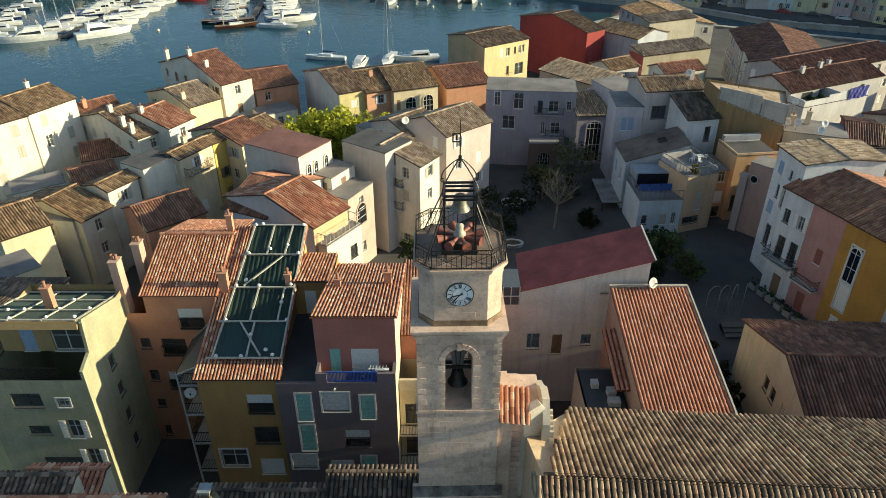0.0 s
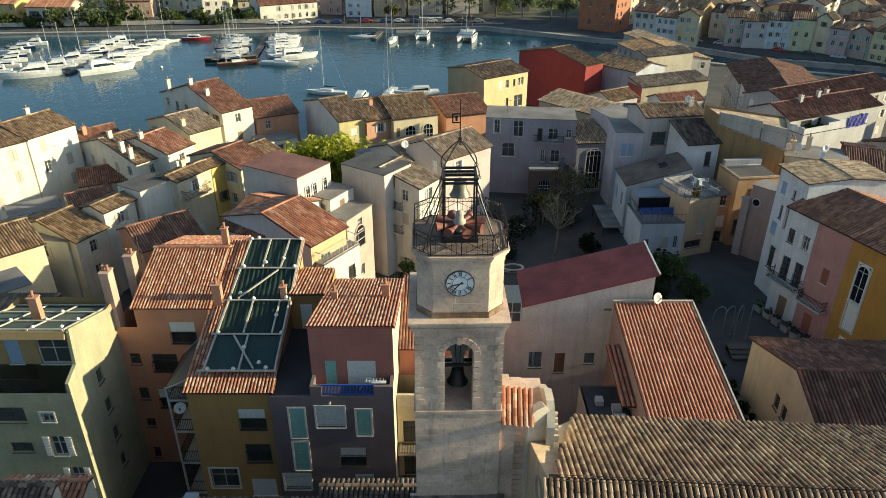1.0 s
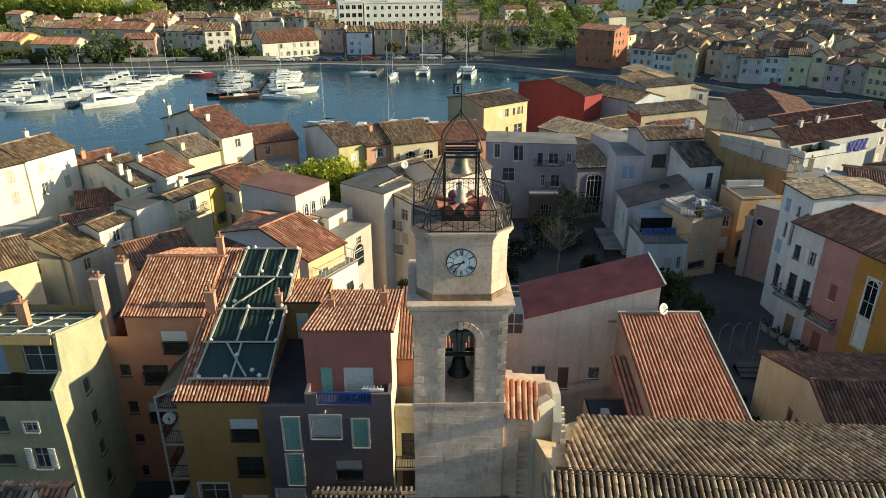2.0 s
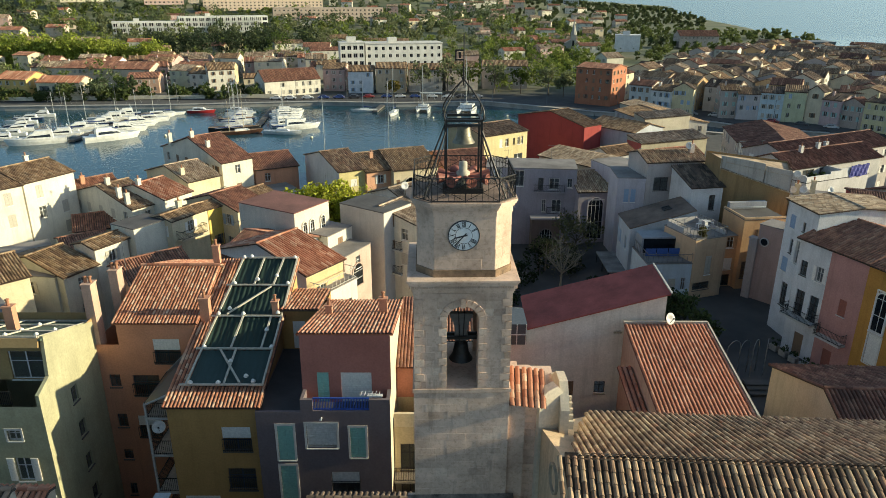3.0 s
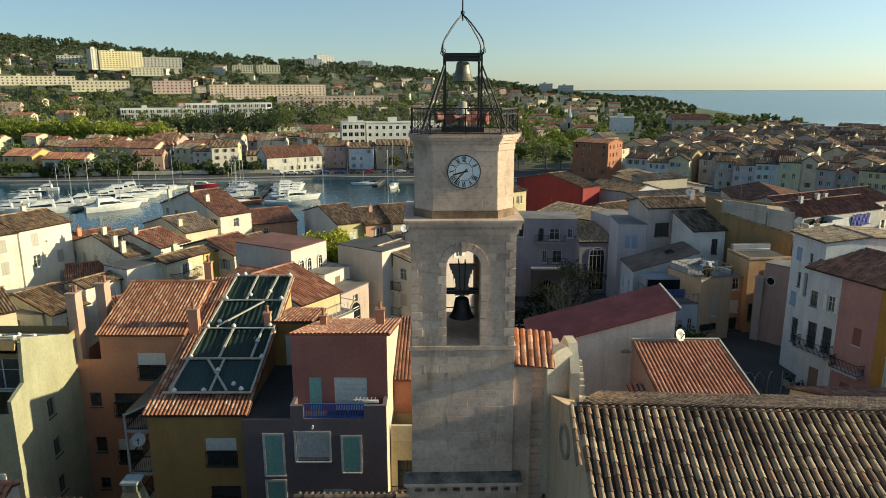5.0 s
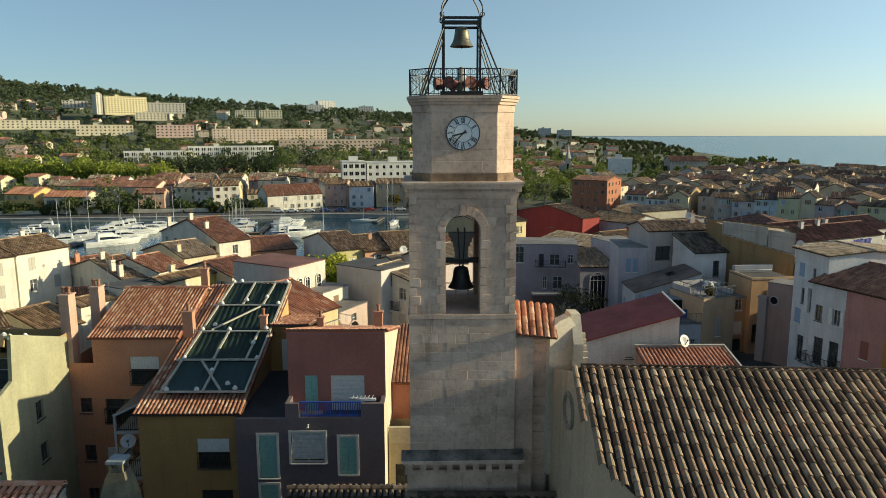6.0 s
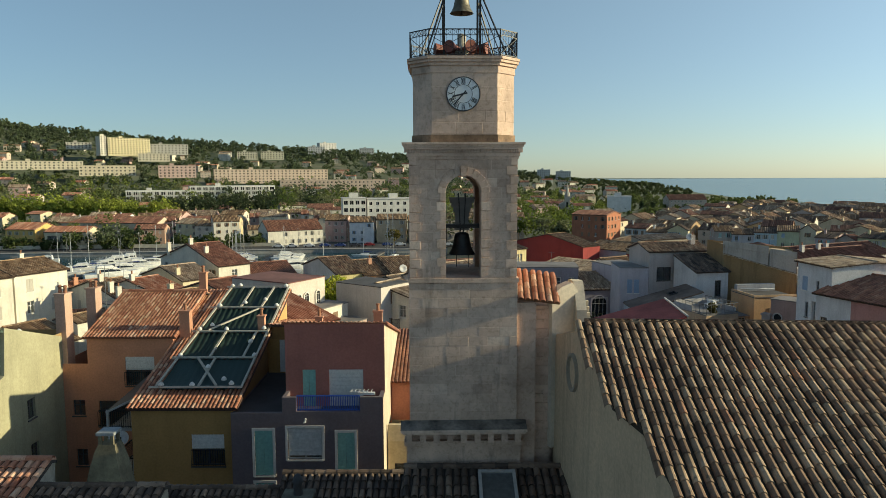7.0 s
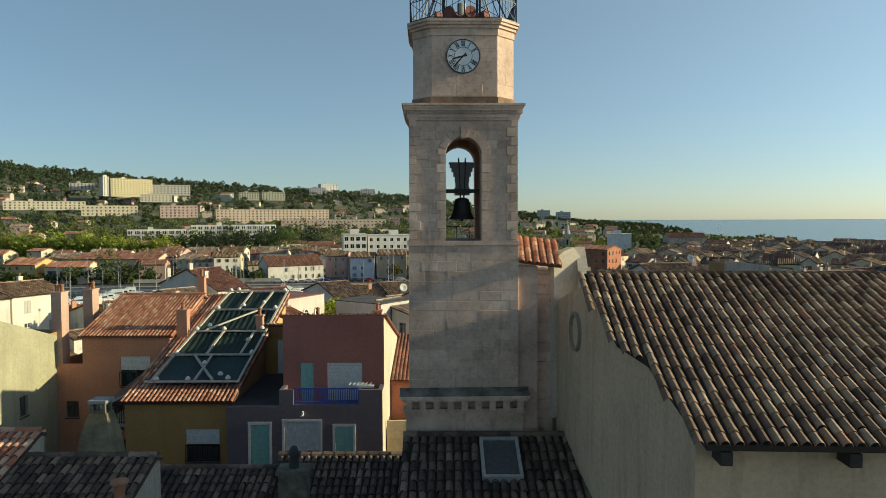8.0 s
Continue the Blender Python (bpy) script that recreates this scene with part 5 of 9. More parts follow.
for x in range(14):
    g.box((1.0 + x * 2.35, -0.15, NE - 0.40), (1.22 + x * 2.35, 0.5, NE - 0.14))
part("rafter_end", g, plain((0.05, 0.04, 0.032), 0.9), ch)
NT = 0.245
ncol = int((NL + 0.8) / NT)


def verge(j):
    """Where the uneven left edge of the near slope runs at row j."""
    f = j / rowsn
    return 1.30 - 1.12 * f - (0.0 if f < 0.36 else 0.5 * min(1.0, (f - 0.36) / 0.10) if f < 0.5 else 0.5 - 0.5 * (f - 0.5))

rowsn = int((sln + 0.25) / 0.40)
stn = (sln + 0.25) / rowsn
t = Geo()
tile_slope(t, nfar, NL + 0.12, sln + 0.25, NT, 0.40, rng, 5, skip=lambda x, y: x > NL - 1.3 + y * 0.24)
near_cols, near_rows = 24, 15
stag = [(rng.uniform(-0.012, 0.012), rng.uniform(-0.14, 0.14)) for _ in range(ncol + 1)]
for i in range(ncol):
    for j in range(rowsn):
        if (i < near_cols and j < near_rows) or NT * (i + 0.5) < verge(j):
            continue
        r = NT * 0.37
        dx, ds = stag[i]
        tile_arc(t, nav, NT * (i + 0.5) + dx + rng.uniform(-0.006, 0.006), j * stn - 0.03 + (ds if j else 0), (j + 1) * stn + (ds if j < rowsn - 1 else 0), r * 1.05, r * 0.93, 0.02 + rng.uniform(0, 0.012), 5, 0, 0.013)
part("tiles", t, clay("old"), nave_bed, kind="stuff")
one = Geo()
tile_arc(one, Matrix(), 0, -0.03, stn, NT * 0.37 * 1.06, NT * 0.37 * 0.93, 0.02, 6, 0, 0.014)
one_me = one.mesh("tile", clay("old"))
for i in range(near_cols):
    for j in range(near_rows):
        if NT * (i + 0.5) < verge(j):
            continue
        part("tile", one_me, None, nave_bed, m=nav @ pose(NT * (i + 0.5) + stag[i][0] + rng.uniform(-0.006, 0.006), j * stn + (stag[i][1] if j else 0) + rng.uniform(-0.015, 0.015), rng.uniform(0, 0.01), 0, 0, rng.uniform(-0.8, 0.8)))
g = Geo()
for i in range(int(NL / 0.42)):
    tile_arc(g, slope_pose((0.42 * i - 0.5, NW / 2, NE + NR + 0.2), (0, 1, 0), (1, 0, 0)) @ pose(0, 0, 0, 0, 0, 0), 0, 0, 0.45, 0.15, 0.135, rng.uniform(0, 0.012), 6)
part("ridge_tiles", g, clay("old"), nave_bed, kind="stuff")

# ---- roofs at the foot of the tower ----
def low_house(x0, x1, yr, zr, drop, run, wall, roof, label, tiles=0, far=3.0):
    """A low house seen from above: ridge at (yr, zr), slope towards -y of that run and drop."""
    h = thing("low_house", pose(x0, yr, 0), label, "house", "low houses below the tower")
    w = x1 - x0
    g = Geo()
    for x in (0, w):
        g.face([(x, -run, 0), (x, far, 0), (x, far, zr - drop * far / run), (x, 0, zr), (x, -run, zr - drop)])
    g.face([(0, -run, 0), (w, -run, 0), (w, -run, zr - drop), (0, -run, zr - drop)])
    g.face([(0, far, 0), (w, far, 0), (w, far, zr - drop * far / run), (0, far, zr - drop * far / run)])
    part("wall", g, wall, h)
    sl = math.hypot(run, drop)
    up = Vector((0, run, drop)) / sl
    m = slope_pose(Vector((-0.1, -run, zr - drop + 0.1)), (1, 0, 0), up)
    m2 = slope_pose(Vector((w + 0.1, far, zr + 0.1 - drop * far / run)), (-1, 0, 0), Vector((0, -run, drop)))
    sf = far * sl / run
    g = Geo()
    g.box((0, 0, -0.1), (w + 0.2, sl, 0), 0, m)
    g.box((0, 0, -0.1), (w + 0.2, sf, 0), 0, m2)
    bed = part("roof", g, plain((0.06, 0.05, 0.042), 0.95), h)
    cm = clay(roof)
    n = int((w + 0.2) / 0.26)
    gap = (w + 0.2) / n
    rows = int(sl / 0.42)
    stp = sl / rows
    t = Geo()
    tile_slope(t, m2, w + 0.2, sf, 0.26, 0.42, rng, 5)
    one = Geo()
    tile_arc(one, Matrix(), 0, -0.03, stp, gap * 0.43, gap * 0.37, 0.035, 6, 0, 0.018)
    me = one.mesh("tile", cm)
    left = tiles
    for j in reversed(range(rows)):
        for i in range(n):
            dx = rng.uniform(-0.02, 0.02)
            if left > 0:
                part("tile", me, None, bed, m=m @ pose(gap * (i + 0.5) + dx, j * stp + rng.uniform(-0.02, 0.02), rng.uniform(0, 0.015), 0, 0, rng.uniform(-2, 2)))
                left -= 1
            else:
                tile_arc(t, m, gap * (i + 0.5) + dx, j * stp - 0.03, (j + 1) * stp, gap * 0.43, gap * 0.37, 0.035 + rng.uniform(0, 0.015), 5, 0, 0.015)
    part("tiles", t, cm, bed, kind="stuff")
    ridge_caps(h, (-0.1, 0, zr + 0.14), (w + 0.1, 0, zr + 0.14), cm, rng)
    return h


LOWW = plaster((0.45, 0.41, 0.33), 0.7)
low_house(-6.3, -1.3, 26.6, 11.45, 2.6, 7.5, LOWW, "dark", "low house with dark weathered roof tiles beside the tower", 280, 0.6)
low_house(-13.3, -6.35, 25.4, 11.4, 2.4, 7.5, LOWW, "dark", "long low house with soot-dark roof tiles", 280, 0.6)
low_house(-13.55, -9.4, 22.3, 12.95, 2.6, 7.5, LOWW, "dark", "low house with dark curved tiles and a pale verge", 290, 0.5)
low_house(-1.25, 4.1, 22.2, 13.6, 3.0, 8.5, LOWW, "dark", "lean-to below the tower with dark tiles and a skylight", 280, 0.2)
low_house(-21.8, -17.8, 25.8, 12.6, 0.6, 1.6, LOWW, "orange", "low house with sunlit reddish roof tiles", 0, 0.5)
low_house(-27.5, -18.4, 24.35, 13.8, 2.2, 6.0, LOWW, "dark", "low house with mossy dark roof tiles", 0, 0.3)
low_house(-24.5, -13.6, 23.2, 13.5, 2.4, 6.5, LOWW, "orange", "low house with reddish ridge tiles", 0, 0.3)

# ---- houses between the tower and the square ----
rr = thing("workshop_hall", O, "pale pink hall with a dull red sheet roof", "house", "houses by the tower")
g = Geo()
wl = [(6.7, 5.7, 7.7, 7.2, "plain", "n"), (11.0, 6.1, 11.8, 7.1, "plain", "k"), (12.1, 11.1, 12.6, 11.6, "plain", "k"), (8.7, 5.2, 9.5, 7.1, "closed", "n")]
fm = face_pose(0, 4.4, 44.4, 15.55, 48.6)
pierced(g, fm, 4.4, 15.55, 0, 11.2, wl)
g.face([(5.9, 44.4, 11.2), (15.55, 44.4, 11.2), (15.55, 44.4, 14.1), (5.9, 44.4, 11.35)])
g.face([(15.55, 44.4, 0), (15.55, 48.7, 0), (15.55, 48.7, 14.4), (15.55, 44.4, 14.1)])
g.face([(4.4, 48.7, 0), (4.4, 44.4, 0), (4.4, 44.4, 11.2), (4.4, 48.7, 12.2)])
part("wall", g, plaster((0.70, 0.66, 0.61)), rr)
fit_windows(rr, fm, wl)
g = Geo()
q = [(5.85, 44.2, 11.42), (15.7, 44.1, 14.2), (15.75, 48.9, 14.52), (5.95, 49.18, 11.75)]
g.face(q)
g.face([(x, y, z - 0.1) for x, y, z in q[::-1]])
for i in range(4):
    a, b = q[i], q[(i + 1) % 4]
    g.face([a, (a[0], a[1], a[2] - 0.1), (b[0], b[1], b[2] - 0.1), b])
part("roof", g, floor_mat("red_sheet", (0.32, 0.075, 0.06), 0.7, 0.3), rr)
g = Geo()
g.beam((15.75, 44.1, 14.24), (15.78, 48.9, 14.56), 0.12, 0.1)
part("verge", g, plain((0.5, 0.48, 0.45)), rr)

rh = thing("long_roofed_house", O, "house with a long bright red tiled roof", "house", "houses by the tower")
sl3 = math.hypot(14.4, 2.6)
up3 = Vector((0, 14.4, 2.6)) / sl3
roof_slope(rh, (12.55, 29.3, 9.45), (1, 0, 0), up3, 5.75, sl3, clay("scarlet"), rng, 0.24, 0.42, (0.17, 0.055, 0.035), k=5)
roof_slope(rh, (11.6, 35.6, 9.2), (1, 0, 0), up3, 0.95, 5.6, clay("scarlet"), rng, 0.24, 0.42, (0.17, 0.055, 0.035))
g = Geo()
g.face([(12.6, 43.8, 0), (12.6, 29.4, 0), (12.6, 29.4, 9.4), (12.6, 43.8, 12.0)])
g.face([(18.25, 29.4, 0), (18.25, 43.8, 0), (18.25, 43.8, 12.0), (18.25, 29.4, 9.4)])
g.face([(18.25, 43.8, 0), (12.6, 43.8, 0), (12.6, 43.8, 12.0), (18.25, 43.8, 12.0)])
g.face([(12.6, 29.4, 0), (18.25, 29.4, 0), (18.25, 29.4, 9.4), (12.6, 29.4, 9.4)])
part("wall", g, plaster((0.50, 0.33, 0.24)), rh)
g = Geo()
g.beam((12.5, 43.8, 12.15), (18.35, 43.8, 12.15), 0.2, 0.2)
g.beam((18.35, 29.3, 9.55), (18.35, 43.8, 12.15), 0.12, 0.12)
part("coping", g, plaster((0.5, 0.45, 0.38)), rh)
dish(rh, (15.6, 43.7, 12.5), 30, 0.42)
fl = thing("flat_roofed_annex", O, "low annex with a dark flat roof and roof ventilators", "house", "houses by the tower")
walls(fl, 9.6, 33.5, 12.55, 39.3, 0, 8.0, plaster((0.42, 0.38, 0.33)), {})
g = Geo()
g.box((9.75, 33.65, 7.9), (12.4, 39.15, 7.99))
part("roof", g, floor_mat("felt_dark", (0.05, 0.055, 0.06)), fl)
for x, y, s in ((10.6, 37.4, 0.5), (11.6, 35.6, 0.8), (11.6, 36.6, 0.6)):
    g = Geo()
    g.box((x - s / 2, y - 0.3, 7.99), (x + s / 2, y + 0.3, 8.4))
    g.tube((x, y - 0.305, 8.2), (x, y - 0.33, 8.2), 0.16, 0.16, 14)
    part("ventilator", g, plain((0.5, 0.5, 0.48), 0.5), fl)
house((23.1, 29.9), (37.0, 29.2), 7.3, 1.0, 8.3, 2.6, (0.54, 0.47, 0.35), "maroon", label="beige gabled house with a dark red tiled roof", auto=False,
           wins={1: [(-9.3, 5.3, -8.6, 6.5, "plain", "n"), (-8.1, 5.3, -7.4, 6.5, "plain", "n"), (-6.2, 4.6, -5.4, 6.6, "closed", "s")]})

# ---- the old town between tower and harbour ----
W2 = (0.74, 0.69, 0.58)
house((-51.9, 83.5), (-48.9, 89.9), 4.6, 0, 11.7, 1.3, W2, "brown", label="large white house with closed pale shutters above the harbour", shut="closed", tint="s", size=(0.9, 1.6), chim=((5, 6, 1.0),))
house((-57.6, 75.4), (-52.0, 83.3), 6.0, 0, 11.5, 1.5, W2, "brown", label="white house with closed shutters and tiled roof", shut="closed", tint="s", size=(0.9, 1.6))
house((-49.1, 91.5), (-45.2, 96.0), 4.0, 0, 7.4, 1.8, SALMON, "red", label="house with a hipped dark red roof", tint="b", chim=((1.5, 3, 1.2),))
house((-39.1, 83.9), (-36.7, 87.5), 7.1, 0, 8.3, 2.0, WHITE, "old", label="white house with a mossy brown tiled roof", chim=((0.4, 3.0, 1.4), (0.3, 1.2, 1.5), (1.2, 6.6, 1.0)))
house((-35.5, 85.5), (-33.5, 89.7), 5.1, 0, 9.1, 1.4, WHITE, "orange", label="white house with an orange tiled roof", chim=((0.3, 4.6, 0.9),))
house((-34.6, 91.8), (-31.5, 95.7), 5.3, 0, 9.8, 1.5, CREAM, "pale", label="cream house with grey-brown tiles and green awnings", tint="g", chim=((0.5, 2, 1),))
house((-31.8, 98.1), (-28.4, 101.9), 8.6, 0, 11.0, 2.6, WHITE, "red", label="tall white house with a red tiled roof", chim=((0.9, 4.8, 1.0), (0.4, 8.3, 1.0), (-0.2, 14.0, 1.6)), tint="n")
house((-28.2, 102.3), (-22.4, 105.5), 5.4, 0, 9.0, 1.3, SALMON, "red", label="dark pink house with a red tiled terrace roof", tint="w")
house((-26.0, 96.5), (-21.6, 99.6), 4.0, 0, 6.9, 0, WHITE, "grey", kind="flat", label="low white house with a flat roof")
house((-36.5, 61.9), (-34.9, 65.4), 4.8, 0, 8.0, 1.4, (0.58, 0.54, 0.44), "brown", label="cream house with a low brown tiled roof", tint="n")
house((-35.1, 65.8), (-33.3, 69.3), 1.6, 0, 9.5, 0.45, WHITE, "brown", label="narrow white house with a tiled lean-to roof")
house((-43.0, 62.8), (-37.4, 62.0), 4.5, 0, 8.0, 0, (0.5, 0.5, 0.46), "grey", kind="flat", label="grey house with a flat roof terrace")
house((-32.4, 69.1), (-30.2, 72.8), 3.8, 0, 10.5, 0, WHITE, "dark", kind="flat", label="tall white house with a flat dark roof", keep=0.35)
house((-29.5, 72.0), (-27.1, 76.6), 1.5, 0, 10.5, 0.4, CREAM, "brown", label="cream house with a loggia and brown tiles", tint="w", chim=((3, 2, 1),))
house((-27.05, 76.7), (-25.5, 79.0), 1.5, 0, 10.5, 0.4, YELLOW, "brown", label="bright yellow narrow house", tint="n")
house((-46.4, 83.0), (-41.0, 85.6), 3.2, 0, 5.6, 1.2, WHITE, "red", label="low house with a dark red tiled roof", tint="n")
house((-49.5, 72.3), (-45.0, 75.5), 4.0, 0, 6.0, 0, WHITE, "grey", kind="flat", label="white house with a flat roof terrace")
house((-44.0, 76.0), (-40.0, 79.0), 3.0, 0, 5.4, 0.9, WHITE, "red", label="small house with a red tiled roof")
house((-23.7, 76.9), (-21.3, 80.8), 4.4, 0, 10.2, 1.3, CREAM, "red", label="pale house with orange-brown tiles and a blue shutter", tint="b")
house((-21.3, 81.3), (-20.1, 83.3), 3.1, 0, 10.3, 0.9, CREAM, "brown", label="small house with brown tiles", tint="n")
house((-14.8, 66.1), (-12.1, 70.7), 7.6, 0, 13.2, 0, (0.62, 0.55, 0.48), "red", kind="flat", label="tall pale house with arched windows and a flat red roof", auto=False,
      wins={0: [(1.2, 8.6, 2.1, 10.2, "plain", "w"), (3.2, 8.6, 4.1, 10.2, "plain", "w")]})
house((-11.7, 66.6), (-9.7, 70.2), 3.0, 0, 10.6, 0, WHITE, "grey", kind="flat", label="white house with roof terraces and potted plants", tint="n")
house((-9.8, 64.4), (-7.6, 68.6), 3.0, 0, 9.2, 0, (0.55, 0.42, 0.36), "grey", kind="flat", label="pinkish house with a round-arched loggia", tint="n")
house((-21.3, 60.3), (-16.7, 58.2), 4.8, 0, 10.4, 1.5, PALEBLUE, "red", label="house with a dark red hipped roof", auto=False)
house((-11.7, 55.0), (-9.1, 58.9), 5.7, 0, 11.1, 1.7, (0.66, 0.50, 0.28), "orange", label="warm yellow house with an orange tiled roof", flank=(0.60, 0.58, 0.57), tint="s", auto=False, wins={0: [(1.2, 7.6, 2.4, 9.6, "plain", "w"), (3.2, 7.8, 4.0, 9.4, "closed", "s")]})
house((-10.6, 54.8), (-7.9, 59.0), 2.2, 0, 9.2, 0, W2, "grey", kind="flat", label="bright white house with a roof terrace", tint="k", auto=False, wins={0: [(3.2, 6.2, 4.2, 7.6, "rail", "k")]})
house((-29.1, 60.0), (-24.6, 64.0), 3.2, 0, 8.0, 1.4, SALMON, "red", label="house with a dull red tiled roof", auto=False)
house((-25.0, 54.5), (-20.0, 56.3), 2.6, 0, 7.6, 1.0, SALMON, "red", label="house with a red tiled roof", auto=False)
house((-6.2, 69.3), (-3.5, 73.1), 6.2, 0, 12.3, 0, (0.60, 0.55, 0.50), "dark", kind="flat", label="tall grey house with white balconies", tint="n", sides=(0,))
house((-2.5, 68.9), (-0.4, 72.2), 5.1, 0, 11.0, 1.3, WHITE, "pale", label="white house with a pale tiled roof", tint="s")
house((-14.9, 97.4), (-11.2, 99.7), 6.6, 0, 9.9, 1.7, (0.64, 0.55, 0.27), "old", label="yellow house with a white flank and brown tiles by the quay", auto=False, wins={0: [(1.8, 7.6, 2.8, 8.6, "closed", "w"), (1.9, 4.8, 2.7, 6.4, "plain", "w")]}, flank=(0.62, 0.60, 0.58))
house((-11.1, 99.0), (-7.2, 101.2), 6.0, 0, 9.5, 1.5, (0.62, 0.34, 0.22), "brown", label="salmon house with a tiled cafe awning", tint="w", chim=((2.5, 4.0, 0.9),))
house((-7.2, 99.7), (-0.7, 102.4), 6.5, 0, 9.6, 1.7, CREAM, "brown", label="cream house with large arched windows", auto=False, wins={0: [(0.4, 6.4, 1.0, 8.2, "closed", "n")]})
house((0.6, 103.9), (7.5, 106.5), 6.0, 0, 8.8, 1.5, SALMON, "red", label="house with a large red tiled roof", auto=False)
house((0.4, 75.2), (5.8, 80.1), 3.6, 0, 12.0, 1.4, (0.60, 0.50, 0.46), "pale", label="pale pink house with light tiles", tint="w")
house((-4.0, 79.0), (0.0, 83.0), 3.6, 0, 10.5, 1.2, (0.6, 0.55, 0.5), "pale", label="pale house with light tiles", tint="w")
house((-9.0, 83.0), (-3.0, 88.0), 3.6, 0, 9.4, 0, GREY, "grey", kind="flat", label="grey house with a flat roof")
house((7.3, 121.3), (15.6, 127.4), 5.3, 0, 10.6, 1.1, (0.68, 0.57, 0.31), "old", label="yellow house with white windows at the quay", auto=False, wins={0: [(3.6, 8.2, 4.3, 9.7, "closed", "w"), (5.0, 8.2, 5.8, 9.7, "plain", "w"), (6.8, 8.4, 7.3, 9.6, "plain", "k"), (7.9, 8.3, 8.5, 9.7, "plain", "w"), (8.7, 8.3, 9.3, 9.7, "plain", "w"), (5.2, 4.8, 5.8, 6.4, "plain", "k"), (7.2, 4.4, 9.2, 6.6, "plain", "w")]}, flank=(0.48, 0.40, 0.24))
house((16.0, 147.0), (27.2, 132.9), 5.0, 0, 10.5, 1.9, (0.33, 0.05, 0.045), "brown", kind="front", label="large windowless deep red house", auto=False)
house((15.8, 112.0), (24.0, 102.6), 5.0, 0, 9.3, 1.0, (0.55, 0.48, 0.34), "pale", kind="shed", label="pale house with a sloping coping", tint="w", keep=0.5)
house((6.1, 95.2), (18.6, 93.9), 6.0, 0, 11.2, 0, LILAC, "grey", kind="flat", label="lilac house with white windows on the square", tint="w", shut="plain", auto=False,
      wins={0: [(1.2, 9.0, 2.0, 11.0, "sur", "w"), (3.9, 8.6, 5.3, 10.9, "plain", "w"), (7.3, 8.2, 8.0, 9.9, "plain", "n"), (8.8, 8.3, 10.2, 9.9, "plain", "w"), (12.0 - 0.7, 8.6, 12.0, 9.9, "plain", "w"), (2.4, 5.6, 4.2, 7.6, "plain", "b"), (7.9, 5.0, 8.5, 6.8, "plain", "w"), (9.3, 5.0, 10.6, 6.8, "plain", "w"), (11.4, 3.6, 12.1, 4.6, "plain", "k")]})
house((18.7, 92.3), (23.3, 92.8), 5.3, 0, 8.4, 1.6, LILAC, "pale", label="house with a great arched window", auto=False, wins={0: [(1.5, 1.6, 3.6, 7.2, "sur", "w")]})
house((24.0, 92.5), (28.5, 94.2), 7.0, 0, 11.4, 0, (0.5, 0.46, 0.5), "grey", kind="flat", label="lilac-white house with a flat roof behind the square", auto=False)
house((25.4, 84.5), (33.0, 85.6), 3.0, 0, 14.3, 0.8, (0.52, 0.46, 0.43), "old", label="house with a crumbling tiled roof", auto=False, wins={0: [(1.0, 10.7, 2.9, 12.4, "plain", "k")]}, chim=((6.6, 2.0, 1.2),))
house((29.4, 79.5), (33.4, 80.3), 5.0, 0, 12.4, 1.5, (0.62, 0.62, 0.62), "dark", kind="shed", label="white house with a dark tiled roof", auto=False, wins={0: [(2.4, 9.5, 3.2, 11.4, "plain", "k")]})
house((21.7, 81.7), (21.7, 76.2), 7.2, 0, 8.5, 2.1, PALEBLUE, "sheet", kind="shed", label="pale blue house with a plain grey-brown sheet roof", tint="b", auto=False, wins={0: [(1.0, 5.4, 1.7, 7.0, "closed", "b"), (3.4, 5.4, 4.1, 7.0, "plain", "w")], 2: [(0.8, 6.9, 1.8, 7.6, "plain", "k"), (2.4, 6.9, 3.4, 7.9, "plain", "k")]})
house((22.0, 69.7), (26.9, 69.9), 5.5, 0, 6.5, 0, (0.52, 0.58, 0.63), "grey", kind="flat", label="pale blue house with a screened roof terrace", tint="w", auto=False, wins={0: [(3.9, 3.4, 4.4, 4.9, "plain", "w"), (2.5, 3.4, 3.3, 4.8, "closed", "s"), (0.5, 3.5, 1.1, 4.6, "plain", "n")]})
house((26.95, 69.8), (30.8, 71.2), 5.4, 1, 9.2, 0, (0.60, 0.42, 0.27), "grey", kind="flat", label="tan house with a roof terrace", auto=False, wins={0: [(1.6, 4.0, 2.4, 6.2, "closed", "s"), (0.3, 2.3, 2.5, 3.2, "plain", "n")]})
house((30.9, 73.4), (33.15, 73.7), 5.0, 1, 8.4, 0, (0.58, 0.35, 0.20), "grey", kind="flat", label="orange link house with loggias", auto=False, wins={0: [(0.2, 5.3, 0.6, 7.3, "closed", "n"), (1.0, 6.0, 1.8, 7.3, "plain", "w"), (0.2, 3.4, 1.9, 4.8, "roller", "w"), (0.3, 1.4, 1.9, 2.8, "plain", "n")]})
house((33.2, 72.9), (38.0, 73.5), 4.6, 1, 10.5, 0, (0.60, 0.37, 0.20), "dark", kind="flat", label="orange house with a flat dark roof", auto=False, wins={0: [(2.1, 6.4, 3.0, 8.4, "open", "n"), (0.4, 2.6, 2.4, 4.6, "plain", "n")]})
